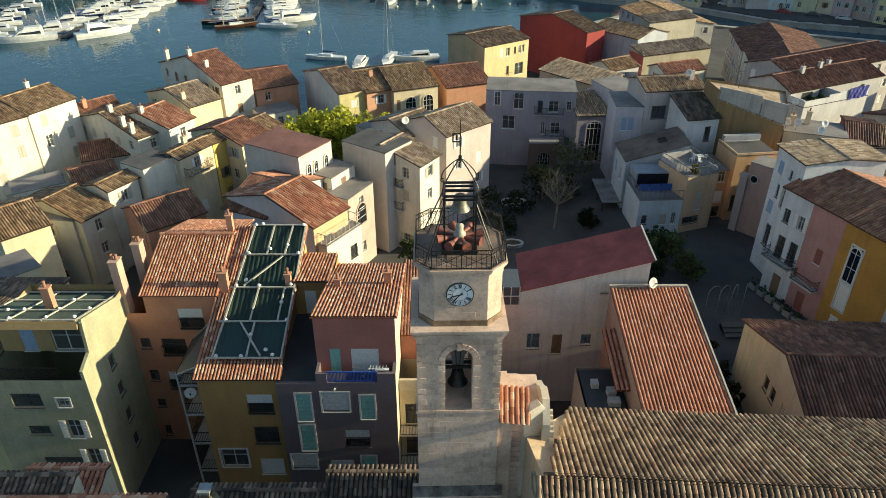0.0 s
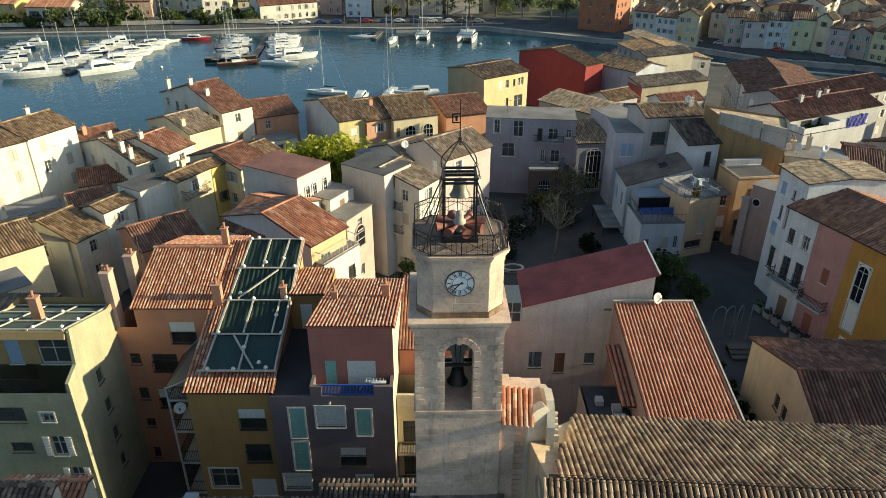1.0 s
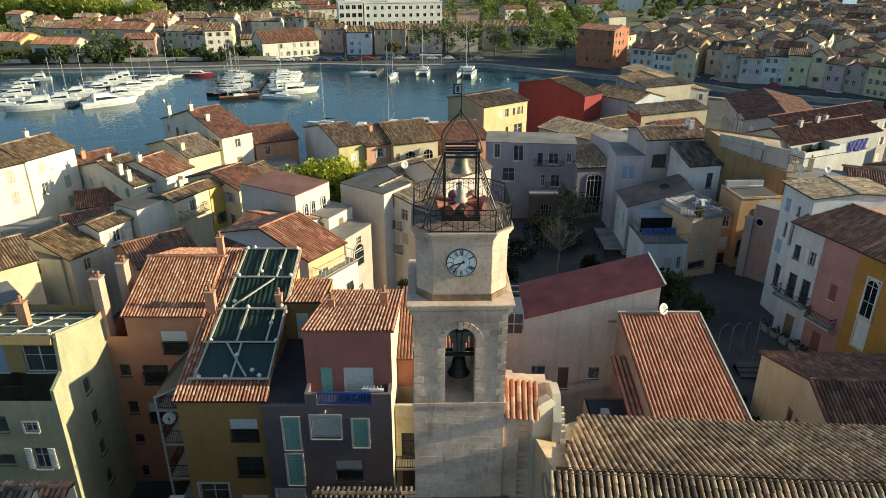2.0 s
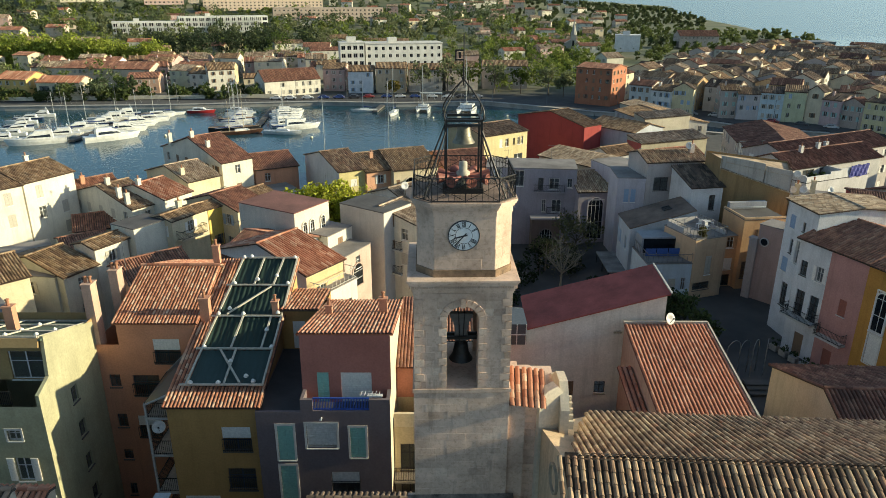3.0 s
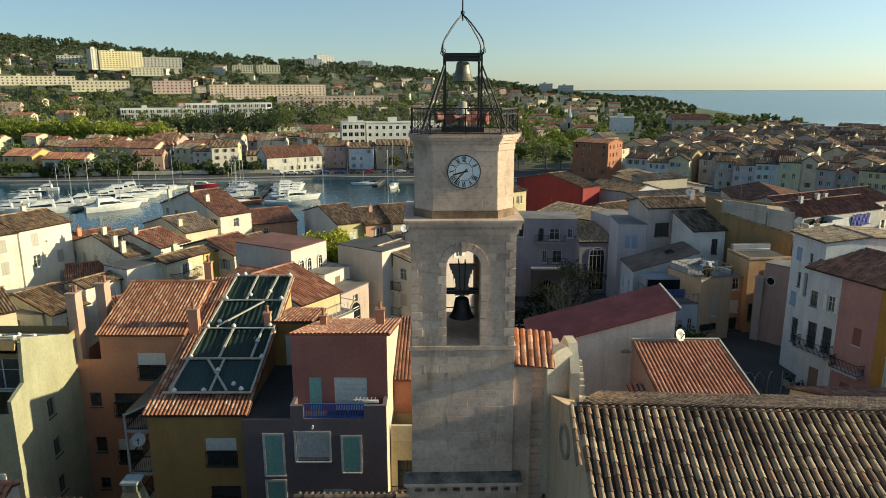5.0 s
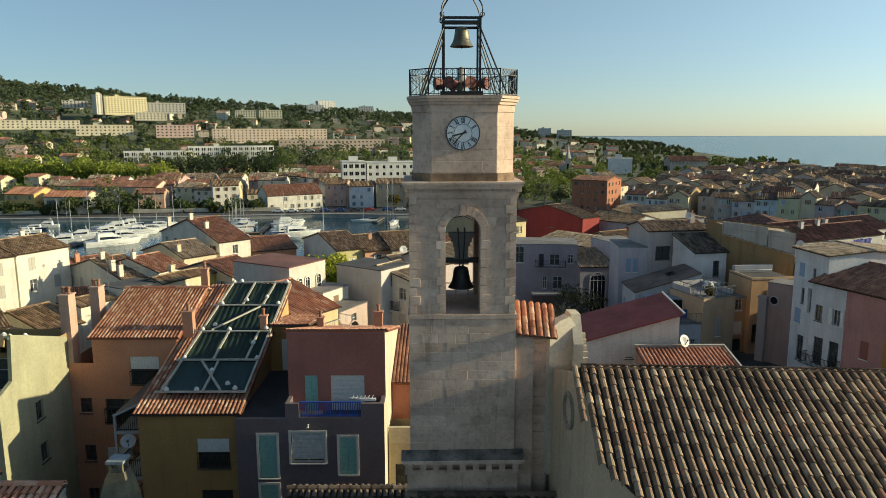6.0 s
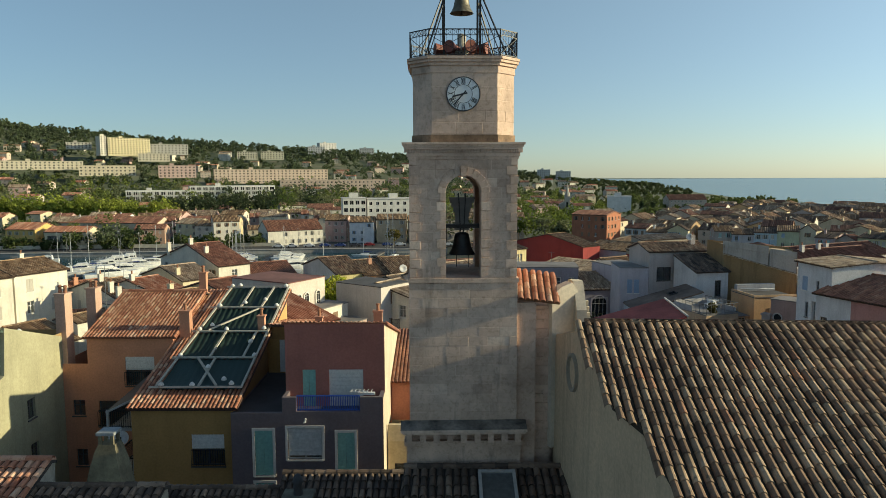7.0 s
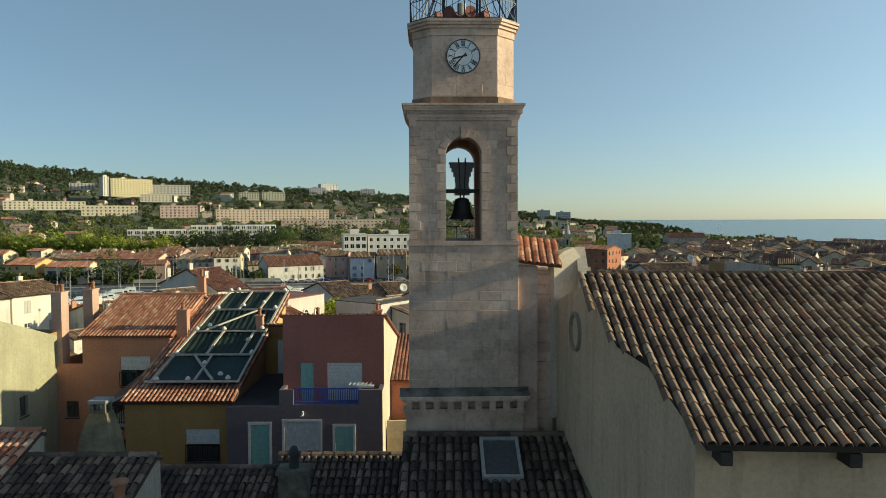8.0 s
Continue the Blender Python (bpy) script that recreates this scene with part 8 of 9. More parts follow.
walls(tb, -2.95, 35.4, -0.9, 38.65, 0, 9.4, plaster((0.52, 0.43, 0.28)), {0: [(-2.6, 6.3, -1.5, 8.2, "plain", "n"), (-2.6, 3.4, -1.5, 5.3, "plain", "n")]})
g = Geo()
g.box((-2.95, 35.396, 9.4), (-0.9, 35.6, 10.3))
g.box((-1.1, 35.6, 9.4), (-0.896, 38.65, 10.3))
part("parapet", g, plaster((0.60, 0.52, 0.38)), tb)
for z in (6.0, 3.1):
    g = Geo()
    g.box((-2.95, 34.5, z), (-0.95, 35.394, z + 0.15))
    part("balcony_slab", g, plaster(BEIGE), tb)
    rail_bars(tb, (-2.92, 34.55, z + 0.15), (-0.98, 34.55, z + 0.15), 0.95, 0.1, IRON)
g = Geo()
g.box((4.5, 44.0, 10.3), (5.85, 46.6, 11.9))
rl = part("roof_lantern", g, plain((0.10, 0.11, 0.12), 0.4), None)
tagged(rl, "dark glazed roof lantern beside the red sheet roof", "roof lantern")
g = Geo()
for x in (4.55, 5.15, 5.8):
    g.beam((x, 43.97, 10.3), (x, 43.97, 11.9), 0.06, 0.06, 0, (1, 0, 0))
g.beam((4.5, 43.97, 11.1), (5.85, 43.97, 11.1), 0.06)
part("glazing_bar", g, plain((0.6, 0.6, 0.58), 0.5), rl)

# ---- chimneys and skylight on the low roofs ----
cg = thing("stone_chimney", O, "broad tapering chimney of rough grey render", "chimney")
g = Geo()
lo = [(-12.1, 22.2), (-10.55, 22.2), (-10.55, 23.3), (-12.1, 23.3)]
hi = [(-11.56, 22.55), (-11.04, 22.55), (-11.04, 23.05), (-11.56, 23.05)]
prev = [(*p, 11.0) for p in lo]
for t_ in (0.3, 0.55, 0.8, 0.93, 1.0):
    z = 11.0 + 3.4 * t_
    w = t_ ** 2.2
    cur = [(a[0] + (b_[0] - a[0]) * w + rng.uniform(-0.03, 0.03), a[1] + (b_[1] - a[1]) * w, z) for a, b_ in zip(lo, hi)]
    for i in range(4):
        j = (i + 1) % 4
        g.face([prev[i], prev[j], cur[j], cur[i]])
    prev = cur
g.face(prev)
part("shaft", g, floor_mat("rough_render", (0.155, 0.135, 0.085), 1.2, 0.5), cg)
for x, y in ((-11.5, 22.6), (-11.1, 22.6), (-11.5, 23.0), (-11.1, 23.0)):
    g = Geo()
    g.box((x - 0.05, y - 0.05, 14.4), (x + 0.05, y + 0.05, 14.72))
    part("cap_pier", g, floor_mat("rough_render", (0.155, 0.135, 0.085), 1.2, 0.5), cg)
g = Geo()
g.box((-11.6, 22.5, 14.72), (-11.0, 23.1, 14.82))
part("cap", g, plain((0.26, 0.28, 0.29), 0.7), cg)
cm = thing("chimney", O, "mossy grey chimney with a blackened pot", "chimney")
g = Geo()
g.box((-5.5, 22.7, 9.5), (-4.6, 23.4, 12.3))
g.box((-5.58, 22.62, 12.3), (-4.52, 23.48, 12.42))
part("stack", g, floor_mat("mossy_render", (0.13, 0.12, 0.09), 2.0, 0.5), cm)
g = Geo()
g.turned([(0.16, 0), (0.15, 0.4), (0.2, 0.45), (0.1, 0.7), (0, 0.75)], 10, at=(-5.05, 23.05, 12.42))
part("pot", g, plain((0.05, 0.05, 0.055), 0.8), cm, smooth=True)
cp2 = thing("chimney", O, "small rendered chimney with a round clay pot", "chimney")
g = Geo()
g.box((-8.55, 17.2, 11.0), (-7.95, 17.8, 13.45))
part("stack", g, LOWW, cp2)
g = Geo()
g.turned([(0.14, 0), (0.12, 0.55), (0.22, 0.60), (0.22, 0.68), (0.0, 0.74)], 14, at=(-8.25, 17.5, 13.45))
part("pot", g, plain((0.36, 0.17, 0.10), 0.85), cp2, smooth=True)
sk = thing("skylight", slope_pose((1.06, 20.15, 13.0), (1, 0, 0), Vector((0, 8.5, 3.0))), "aluminium roof window on the dark tiled lean-to", "skylight")
g = Geo()
for a, b in (((0, 0, 0), (1.2, 0.1, 0.22)), ((0, 1.75, 0), (1.2, 1.85, 0.22)), ((0, 0.1, 0), (0.1, 1.75, 0.22)), ((1.1, 0.1, 0), (1.2, 1.75, 0.22))):
    g.box(a, b)
part("frame", g, plain((0.48, 0.48, 0.46), 0.45, 0.3), sk)
g = Geo()
g.box((0.1, 0.1, 0.12), (1.1, 1.75, 0.15))
part("pane", g, plain((0.10, 0.11, 0.11), 0.12), sk)

# ---- drying rack and clutter on the blue-railed balcony ----
dr = thing("drying_rack", pose(-4.4, 33.95, 12.36), "white folding drying rack leaning on the balcony", "drying rack")
g = Geo()
g.box((0.1, -0.1, 0.06), (0.95, 0.12, 0.16))
for i in range(6):
    g.beam((-0.25 + i * 0.2, -0.15, 0.2), (-0.2 + i * 0.2, 0.25, 0.24), 0.025)
g.beam((-0.7, 0, -0.5), (-0.35, 0, 0.2), 0.04)
g.beam((-0.35, 0, 0.2), (0.6, 0, 0.22), 0.04)
part("frame", g, plain((0.7, 0.7, 0.7), 0.5), dr)
wl_ = thing("wall_lamp", pose(-7.0, 33.68, 11.05), "small white wall lamp above a window", "lamp")
g = Geo()
g.beam((0, 0, 0), (0.1, -0.15, 0.12), 0.05)
g.tube((0.1, -0.15, 0.1), (0.16, -0.22, 0.3), 0.06, 0.04, 8)
part("shade", g, plain((0.75, 0.75, 0.73), 0.4), wl_)

# ---- tower masonry ----
blk = Geo()
b_ = 0.5
for s in ((1.0, 0.0), ):
    o = [(-0.5, 0, -0.5), (0.5, 0, -0.5), (0.5, 0, 0.5), (-0.5, 0, 0.5)]
    i_ = [(-0.485, -1, -0.47), (0.485, -1, -0.47), (0.485, -1, 0.47), (-0.485, -1, 0.47)]
    for k in range(4):
        j = (k + 1) % 4
        blk.face([o[k], o[j], i_[j], i_[k]])
    blk.face(i_)
blk_me = blk.mesh("stone", STONE)


def courses(parent, m, u0, u1, z0, z1, hole=None, seed=1, hs=(0.26, 0.36), ws=(0.38, 0.85), proud=0.006):
    """Courses of squared stones on a wall; in m x runs along it and -y is out of it."""
    r = random.Random(seed)
    z = z0
    while z < z1 - 0.1:
        h = min(r.uniform(*hs), z1 - z)
        if z1 - z - h < 0.14:
            h = z1 - z
        spans = [(u0, u1)]
        if hole:
            a = hole(z + h / 2)
            if a:
                spans = [(u0, a[0]), (a[1], u1)]
        for s0, s1 in spans:
            u = s0
            while u < s1 - 0.02:
                w = r.uniform(*ws)
                if s1 - u - w < 0.25:
                    w = s1 - u
                pr = proud * r.uniform(0.5, 1.7)
                part("stone", blk_me, None, parent, m=m @ Matrix.Translation((u + w / 2, 0, z + h / 2)) @ Matrix.Diagonal((w - 0.004, pr, h - 0.004, 1)))
                u += w
        z += h


def arch_gap(z):
    if z < ZB - 0.1 or z > ZS + AW + 0.12:
        return None
    w = AW + 0.02 if z < ZS else math.sqrt(max(0.0, (AW + 0.14) ** 2 - (z - ZS) ** 2))
    return (AX - w, AX + w)


courses(tw, Matrix.Translation((0, Y0 - 0.03, 0)), X0 - 0.03, X1 + 0.03, 15.1, 19.7, None, 3)
courses(tw, Matrix.Translation((0, Y0, 0)), X0, X1, 19.88, 23.7, arch_gap, 4)
courses(tw, Matrix.Translation((0, CY - 1.66, 0)), CX - 1.06, CX + 1.06, 24.52, 26.44, lambda z: (AX - math.sqrt(max(0, 0.31 - (z - CZ) ** 2)), AX + math.sqrt(max(0, 0.31 - (z - CZ) ** 2))) if abs(z - CZ) < 0.55 else None, 5, (0.3, 0.42), (0.45, 0.9))
dm = Matrix.Translation((CX + 1.06, CY - 1.66, 0)) @ Matrix.Rotation(radians(45), 4, "Z")
courses(tw, dm, 0.0, 0.85, 24.52, 26.44, None, 6, (0.3, 0.42), (0.4, 0.85))
# arch stones round the bell opening
for i in range(11):
    a = math.pi * (i + 0.5) / 11
    m = Matrix.Translation((AX, Y0, ZS)) @ Matrix.Rotation(-(a - math.pi / 2), 4, "Y")
    part("voussoir", blk_me, None, tw, m=m @ Matrix.Translation((0, 0, AW + 0.14)) @ Matrix.Diagonal((0.185, 0.045 + 0.05 * (i == 5), 0.27 + 0.09 * (i == 5), 1)))
for s in (-1, 1):
    z = ZB
    k = 0
    while z < ZS - 0.1:
        h = 0.3
        w = 0.30 if k % 2 else 0.18
        part("quoin", blk_me, None, tw, m=Matrix.Translation((AX + s * (AW + w / 2), Y0, z + h / 2)) @ Matrix.Diagonal((w, 0.045, h - 0.02, 1)))
        z += h
        k += 1
for x, s in ((X0, 1), (X1, -1)):
    z, k = 19.9, 0
    while z < 23.6:
        w = 0.36 if k % 2 else 0.22
        part("quoin", blk_me, None, tw, m=Matrix.Translation((x + s * w / 2, Y0, z + 0.15)) @ Matrix.Diagonal((w, 0.045, 0.28, 1)))
        z += 0.3
        k += 1
# quoins on the turret's corner
z = 13.6
k = 0
while z < 18.7:
    w = 0.5 if k % 2 else 0.32
    part("quoin", blk_me, None, st, m=Matrix.Translation((3.06 + w / 2, 22.998, z + 0.16)) @ Matrix.Diagonal((w, 0.03, 0.3, 1)))
    z += 0.32
    k += 1
# stepped balusters on the turret's parapet
for i in range(5):
    g = Geo()
    g.box((4.76, 22.75 + i * 0.16, 17.9 + i * 0.17), (4.95, 22.87 + i * 0.16, 18.25 + i * 0.17))
    part("baluster", g, plaster((0.62, 0.55, 0.44)), st)


# ---- arched windows ----
def facade(A, B):
    return pose(A[0], A[1], -fall(A[1]), 0, 0, math.degrees(math.atan2(B[1] - A[1], B[0] - A[0])))


def arch_window(m, u, z, w, h, tint=(0.66, 0.64, 0.60), bars=2, label="tall arched window with a pale surround"):
    """A round-headed window set on a wall; h to the springing."""
    t = thing("arched_window", m @ Matrix.Translation((u, 0, z)), label, "window", "arched windows")
    k = 12
    a = w / 2
    g = Geo()
    pts = [(-a, 0)] + [(-a * math.cos(math.pi * i / k), h + a * math.sin(math.pi * i / k)) for i in range(k + 1)] + [(a, 0)]
    g.face([(x, -0.02, zz) for x, zz in pts])
    part("pane", g, SMOKE, t)
    g = Geo()
    for (xa, za), (xb, zb) in zip(pts, pts[1:]):
        g.beam((xa, -0.05, za), (xb, -0.05, zb), 0.13, 0.12, 0, (0, 1, 0))
    g.beam((-a - 0.1, -0.06, -0.04), (a + 0.1, -0.06, -0.04), 0.14, 0.1)
    part("surround", g, plaster(tint), t)
    g = Geo()
    for i in range(1, bars + 1):
        x = -a + w * i / (bars + 1)
        top = h + math.sqrt(max(0, a * a - x * x))
        g.beam((x, -0.045, 0), (x, -0.045, top), 0.05, 0.04, 0, (1, 0, 0))
    for zz in (h * 0.5, h):
        g.beam((-a, -0.045, zz), (a, -0.045, zz), 0.05, 0.04)
    part("glazing_bar", g, plain((0.6, 0.6, 0.58), 0.5), t)


fa = facade((-7.2, 99.7), (-0.7, 102.4))
for u in (2.6, 5.4):
    arch_window(fa, u, 5.9, 1.7, 1.7, (0.70, 0.62, 0.48))
fb = facade((18.7, 92.3), (23.3, 92.8))
arch_window(fb, 2.5, 1.6, 2.2, 4.9, (0.52, 0.48, 0.54), 3, "great arched window of the lilac house")
fc = facade((-14.8, 66.1), (-12.1, 70.7))
for u in (1.4, 2.5, 4.2):
    arch_window(fc, u, 10.3, 0.72, 1.35, (0.74, 0.70, 0.62), 1, "white arched window on a tall pale house")
fd = facade((34.5, 52.4), (36.5, 47.0))
arch_window(fd, 1.75, 7.9, 1.15, 2.9, (0.74, 0.73, 0.70), 1, "tall white-framed arched window on an ochre house")
fe = facade((-9.8, 64.4), (-7.6, 68.6))
# the loggia has no depth; its dark pane imitates the shade inside
arch_window(fe, 2.2, 5.4, 1.8, 1.6, (0.5, 0.38, 0.32), 0, "arched loggia opening with a dark sheet for its shade")


# ---- balconies, terraces and their clutter ----
def balcony(m, u0, u1, z, out, c=(0.6, 0.58, 0.54), label="balcony with a dark iron railing"):
    t = thing("balcony", m @ Matrix.Translation((0, 0, z)), label, "balcony", "balconies")
    g = Geo()
    g.box((u0, -out, -0.16), (u1, -0.004, 0))
    part("slab", g, plaster(c), t)
    rail_bars(t, (u0 + 0.04, -out + 0.04, 0), (u1 - 0.04, -out + 0.04, 0), 0.95, 0.12, IRON)
    rail_bars(t, (u0 + 0.04, -out + 0.04, 0), (u0 + 0.04, -0.03, 0), 0.95, 0.12, IRON)
    rail_bars(t, (u1 - 0.04, -out + 0.04, 0), (u1 - 0.04, -0.03, 0), 0.95, 0.12, IRON)
    return t


fw = facade((32.0, 58.8), (33.2, 55.7))
balcony(fw, 0.0, 3.3, 6.2, 1.0)
balcony(facade((33.2, 55.7), (34.5, 52.4)), 0.3, 3.0, 5.6, 0.8)
fh = facade((34.7, 66.2), (36.4, 61.0))
balcony(fh, 1.0, 5.0, 6.6, 1.0)
fg = facade((-6.2, 69.3), (-3.5, 73.1))
balcony(fg, 1.2, 4.6, 8.0, 1.1, (0.7, 0.68, 0.63), "white balcony on a tall grey house")
balcony(fg, 1.2, 4.6, 5.2, 1.1, (0.7, 0.68, 0.63), "white balcony on a tall grey house")
balcony(facade((-29.5, 72.0), (-27.1, 76.6)), 0.4, 4.2, 8.3, 0.9, (0.62, 0.5, 0.36), "small balcony under a tiled eave")
balcony(facade((6.1, 95.2), (18.6, 93.9)), 6.8, 11.0, 8.1, 0.7, (0.4, 0.36, 0.38), "shallow balcony along a lilac facade")
balcony(facade((6.1, 95.2), (18.6, 93.9)), 8.6, 11.2, 4.9, 0.7, (0.4, 0.36, 0.38), "shallow balcony along a lilac facade")


def roof_rail(A, B, z, D, label, mat=None):
    m = facade(A, B)
    L = math.hypot(B[0] - A[0], B[1] - A[1])
    t = thing("terrace_railing", m @ Matrix.Translation((0, 0, z)), label, "railing", "terrace railings")
    mat = mat or IRON
    rail_bars(t, (0.05, 0.05, 0), (L - 0.05, 0.05, 0), 1.0, 0.5, mat, 0.03)
    rail_bars(t, (0.05, 0.05, 0), (0.05, D - 0.1, 0), 1.0, 0.5, mat, 0.03)
    rail_bars(t, (L - 0.05, 0.05, 0), (L - 0.05, D - 0.1, 0), 1.0, 0.5, mat, 0.03)
    return t


GREYRAIL = plain((0.15, 0.155, 0.16), 0.5, 0.4)
roof_rail((22.0, 69.7), (26.9, 69.9), 6.6, 5.0, "thin steel railing round a blue roof terrace", GREYRAIL)
sc = thing("terrace_screen", facade((22.0, 69.7), (26.9, 69.9)) @ Matrix.Translation((0, 2.0, 6.6)), "blue fabric screens on a roof terrace", "screen")
for i in range(3):
    g = Geo()
    g.box((0.35 + i * 1.3, 0, 0.1), (1.55 + i * 1.3, 0.05, 0.95))
    part("panel", g, plain((0.05, 0.11, 0.34), 0.8), sc)
# closed box in place of an open covered terrace
pv = thing("terrace_pavilion", facade((22.0, 69.7), (26.9, 69.9)) @ Matrix.Translation((0, 3.0, 6.6)), "pale blue box for a covered roof terrace, dark sheet for its shade", "pavilion")
g = Geo()
g.box((0.2, 0, 0), (4.7, 2.4, 1.9))
part("wall", g, plaster((0.30, 0.32, 0.35)), pv)
g = Geo()
# dark sheet imitates the shade under the terrace cover
g.box((0.4, -0.02, 0.1), (4.5, 0.0, 1.75))
part("window", g, SMOKE, pv)
roof_rail((26.95, 69.8), (30.8, 71.2), 9.3, 5.0, "steel railing round a tan roof terrace", GREYRAIL)
tw2 = thing("terrace_wall", facade((26.95, 69.8), (30.8, 71.2)) @ Matrix.Translation((0, 0, 9.3)), "white parapet walls round a roof terrace", "wall")
for a, b in (((3.95, 0.3, 0), (4.07, 5.0, 0.5)), ((0.1, 5.0, 0), (4.07, 5.15, 0.7)), ((0.0, 2.2, 0), (0.12, 5.0, 0.6))):
    g = Geo()
    g.box(a, b)
    part("parapet", g, plaster((0.40, 0.39, 0.40), 0.7), tw2)
rp = thing("roof_parapet", facade((33.2, 72.9), (38.0, 73.5)) @ Matrix.Translation((0, 0, 10.59)), "low orange parapet round a flat dark roof", "parapet")
for a, b in (((-0.06, -0.06, 0), (4.9, 0.1, 0.22)), ((-0.06, 0.1, 0), (0.1, 4.5, 0.22))):
    g = Geo()
    g.box(a, b)
    part("coping", g, plaster((0.52, 0.36, 0.22), 0.7), rp)
g = Geo()
g.box((0.3, 3.9, 0), (4.8, 4.5, 0.75))
part("rear_wall", g, plaster((0.36, 0.37, 0.40), 0.7), rp, "pale grey rear parapet")
g = Geo()
g.tube((0.5, 3.6, 0.3), (2.6, 3.3, 0.34), 0.07, 0.07, 8)
g.tube((2.6, 3.3, 0.34), (4.4, 3.4, 0.3), 0.07, 0.07, 8)
part("flue_pipe", g, plain((0.55, 0.55, 0.54), 0.4, 0.5), rp, "bright metal pipe")
rsk = thing("skylight", facade((21.7, 81.7), (21.7, 76.2)) @ slope_pose((2.1, 4.3, 9.93), (1, 0, 0), (0, 7.2, 2.1)), "small dark roof window in a sheet roof", "skylight")
g = Geo()
g.box((0, 0, 0), (1.2, 0.08, 0.12))
g.box((0, 0.92, 0), (1.2, 1.0, 0.12))
g.box((0, 0.08, 0), (0.1, 0.92, 0.12))
g.box((1.1, 0.08, 0), (1.2, 0.92, 0.12))
part("frame", g, plain((0.05, 0.048, 0.045), 0.6), rsk)
g = Geo()
g.box((0.1, 0.08, 0.02), (1.1, 0.92, 0.07))
part("pane", g, SMOKE, rsk)
ocu = thing("round_window", facade((33.8, 70.5), (36.6, 67.2)) @ Matrix.Translation((0.75, 0, 9.0)), "round window with a pale plaster ring", "window")
g = Geo()
for k in range(16):
    t0, t1 = 2 * math.pi * k / 16, 2 * math.pi * (k + 1) / 16
    g.beam((0.45 * math.cos(t0), -0.04, 0.45 * math.sin(t0)), (0.45 * math.cos(t1), -0.04, 0.45 * math.sin(t1)), 0.1, 0.12)
part("ring", g, plaster((0.55, 0.50, 0.47)), ocu)
g = Geo()
disc(g, 0, 0, -0.02, 0.42, 20)
part("pane", g, SMOKE, ocu)
bt = thing("buttress", facade((33.8, 70.5), (36.6, 67.2)), "weathered pale pilaster against a pinkish house", "buttress")
g = Geo()
g.box((-0.75, -0.3, 0), (0.1, 0.5, 9.1))
g.box((-0.85, -0.36, 9.1), (0.15, 0.5, 9.28))
part("shaft", g, plaster((0.44, 0.38, 0.35), 0.9), bt)
pt = thing("terrace_parapet", facade((48.6, 90.3), (60.0, 95.6)) @ Matrix.Translation((0, 0, 10.29)), "white parapet of a sunken roof terrace", "parapet")
for a, b in (((0, 0, 0), (4.6, 0.18, 0.75)), ((4.6, 0, 0), (6.6, 0.18, 1.05)), ((6.6, 0, 0), (12.5, 0.18, 1.25)), ((0, 0.18, 0), (0.18, 2.8, 0.9)), ((6.5, 0.18, 0), (6.68, 2.8, 1.25))):
    g = Geo()
    g.box(a, b)
    part("wall", g, plaster((0.62, 0.61, 0.60), 0.6), pt)
tp = thing("tarpaulin", facade((48.6, 90.3), (60.0, 95.6)) @ Matrix.Translation((8.4, -0.06, 10.1)), "creased blue tarpaulin hung over a terrace wall", "tarpaulin")
g = Geo()
trng = random.Random(8)
grid = [[Vector((3.7 * i / 14, -0.05 - 0.07 * math.sin(i * 1.9 + j * 0.7) - trng.uniform(0, 0.05), 1.75 - 0.06 * math.sin(i * 0.9) - 1.65 * j / 7)) for i in range(15)] for j in range(8)]
for j in range(7):
    for i in range(14):
        g.face([grid[j + 1][i], grid[j + 1][i + 1], grid[j][i + 1], grid[j][i]])
part("sheet", g, plain((0.055, 0.06, 0.30), 0.5, 0.0, 0.35, 1.5), tp, smooth=True)
for dx in (0.4, 2.2):
    vt = thing("round_vent", facade((47.1, 76.4), (50.3, 75.0)) @ Matrix.Translation((dx + 0.3, -0.02, 9.75 - dx * 0.12)), "round white painted vent on a red wall", "vent", "round vents on the red house")
    g = Geo()
    disc(g, 0, 0, -0.06, 0.36, 18, 0, 0.16, 0.06)
    part("ring", g, plain((0.62, 0.57, 0.52), 0.8), vt)
roof_rail((-10.6, 54.8), (-7.9, 59.0), 9.3, 2.0, "low railing round a white roof terrace", plain((0.5, 0.48, 0.44)))


def chair(m):
    t = thing("garden_chair", m, "white plastic garden chair on a terrace", "chair", "terrace chairs")
    PL = plain((0.74, 0.74, 0.73), 0.4)
    g = Geo()
    g.box((-0.22, -0.22, 0.40), (0.22, 0.22, 0.44))
    part("seat", g, PL, t)
    g = Geo()
    for i in range(5):
        g.beam((-0.18 + i * 0.09, 0.2, 0.44), (-0.18 + i * 0.09, 0.3, 0.88), 0.05, 0.02)
    g.beam((-0.22, 0.3, 0.88), (0.22, 0.3, 0.88), 0.04, 0.06)
    part("backrest", g, PL, t)
    for x in (-0.19, 0.19):
        for y in (-0.19, 0.19):
            g = Geo()
            g.beam((x, y, 0), (x * 0.95, y * 0.95, 0.4), 0.04, 0.04, 0, (1, 0, 0))
            part("leg", g, PL, t)
    return t


c0 = chair(pose(29.3, 73.2, 9.02, 0, 0, 25))
for x, y, r in ((30.2, 74.3, 160), (28.6, 74.0, -60)):
    copy_thing(c0, pose(x, y, 9.02, 0, 0, r))
tbl = thing("garden_table", pose(29.5, 74.1, 9.02), "round white garden table on a terrace", "table")
g = Geo()
g.tube((0, 0, 0.70), (0, 0, 0.74), 0.42, 0.42, 18)
part("tabletop", g, plain((0.74, 0.74, 0.73), 0.4), tbl)
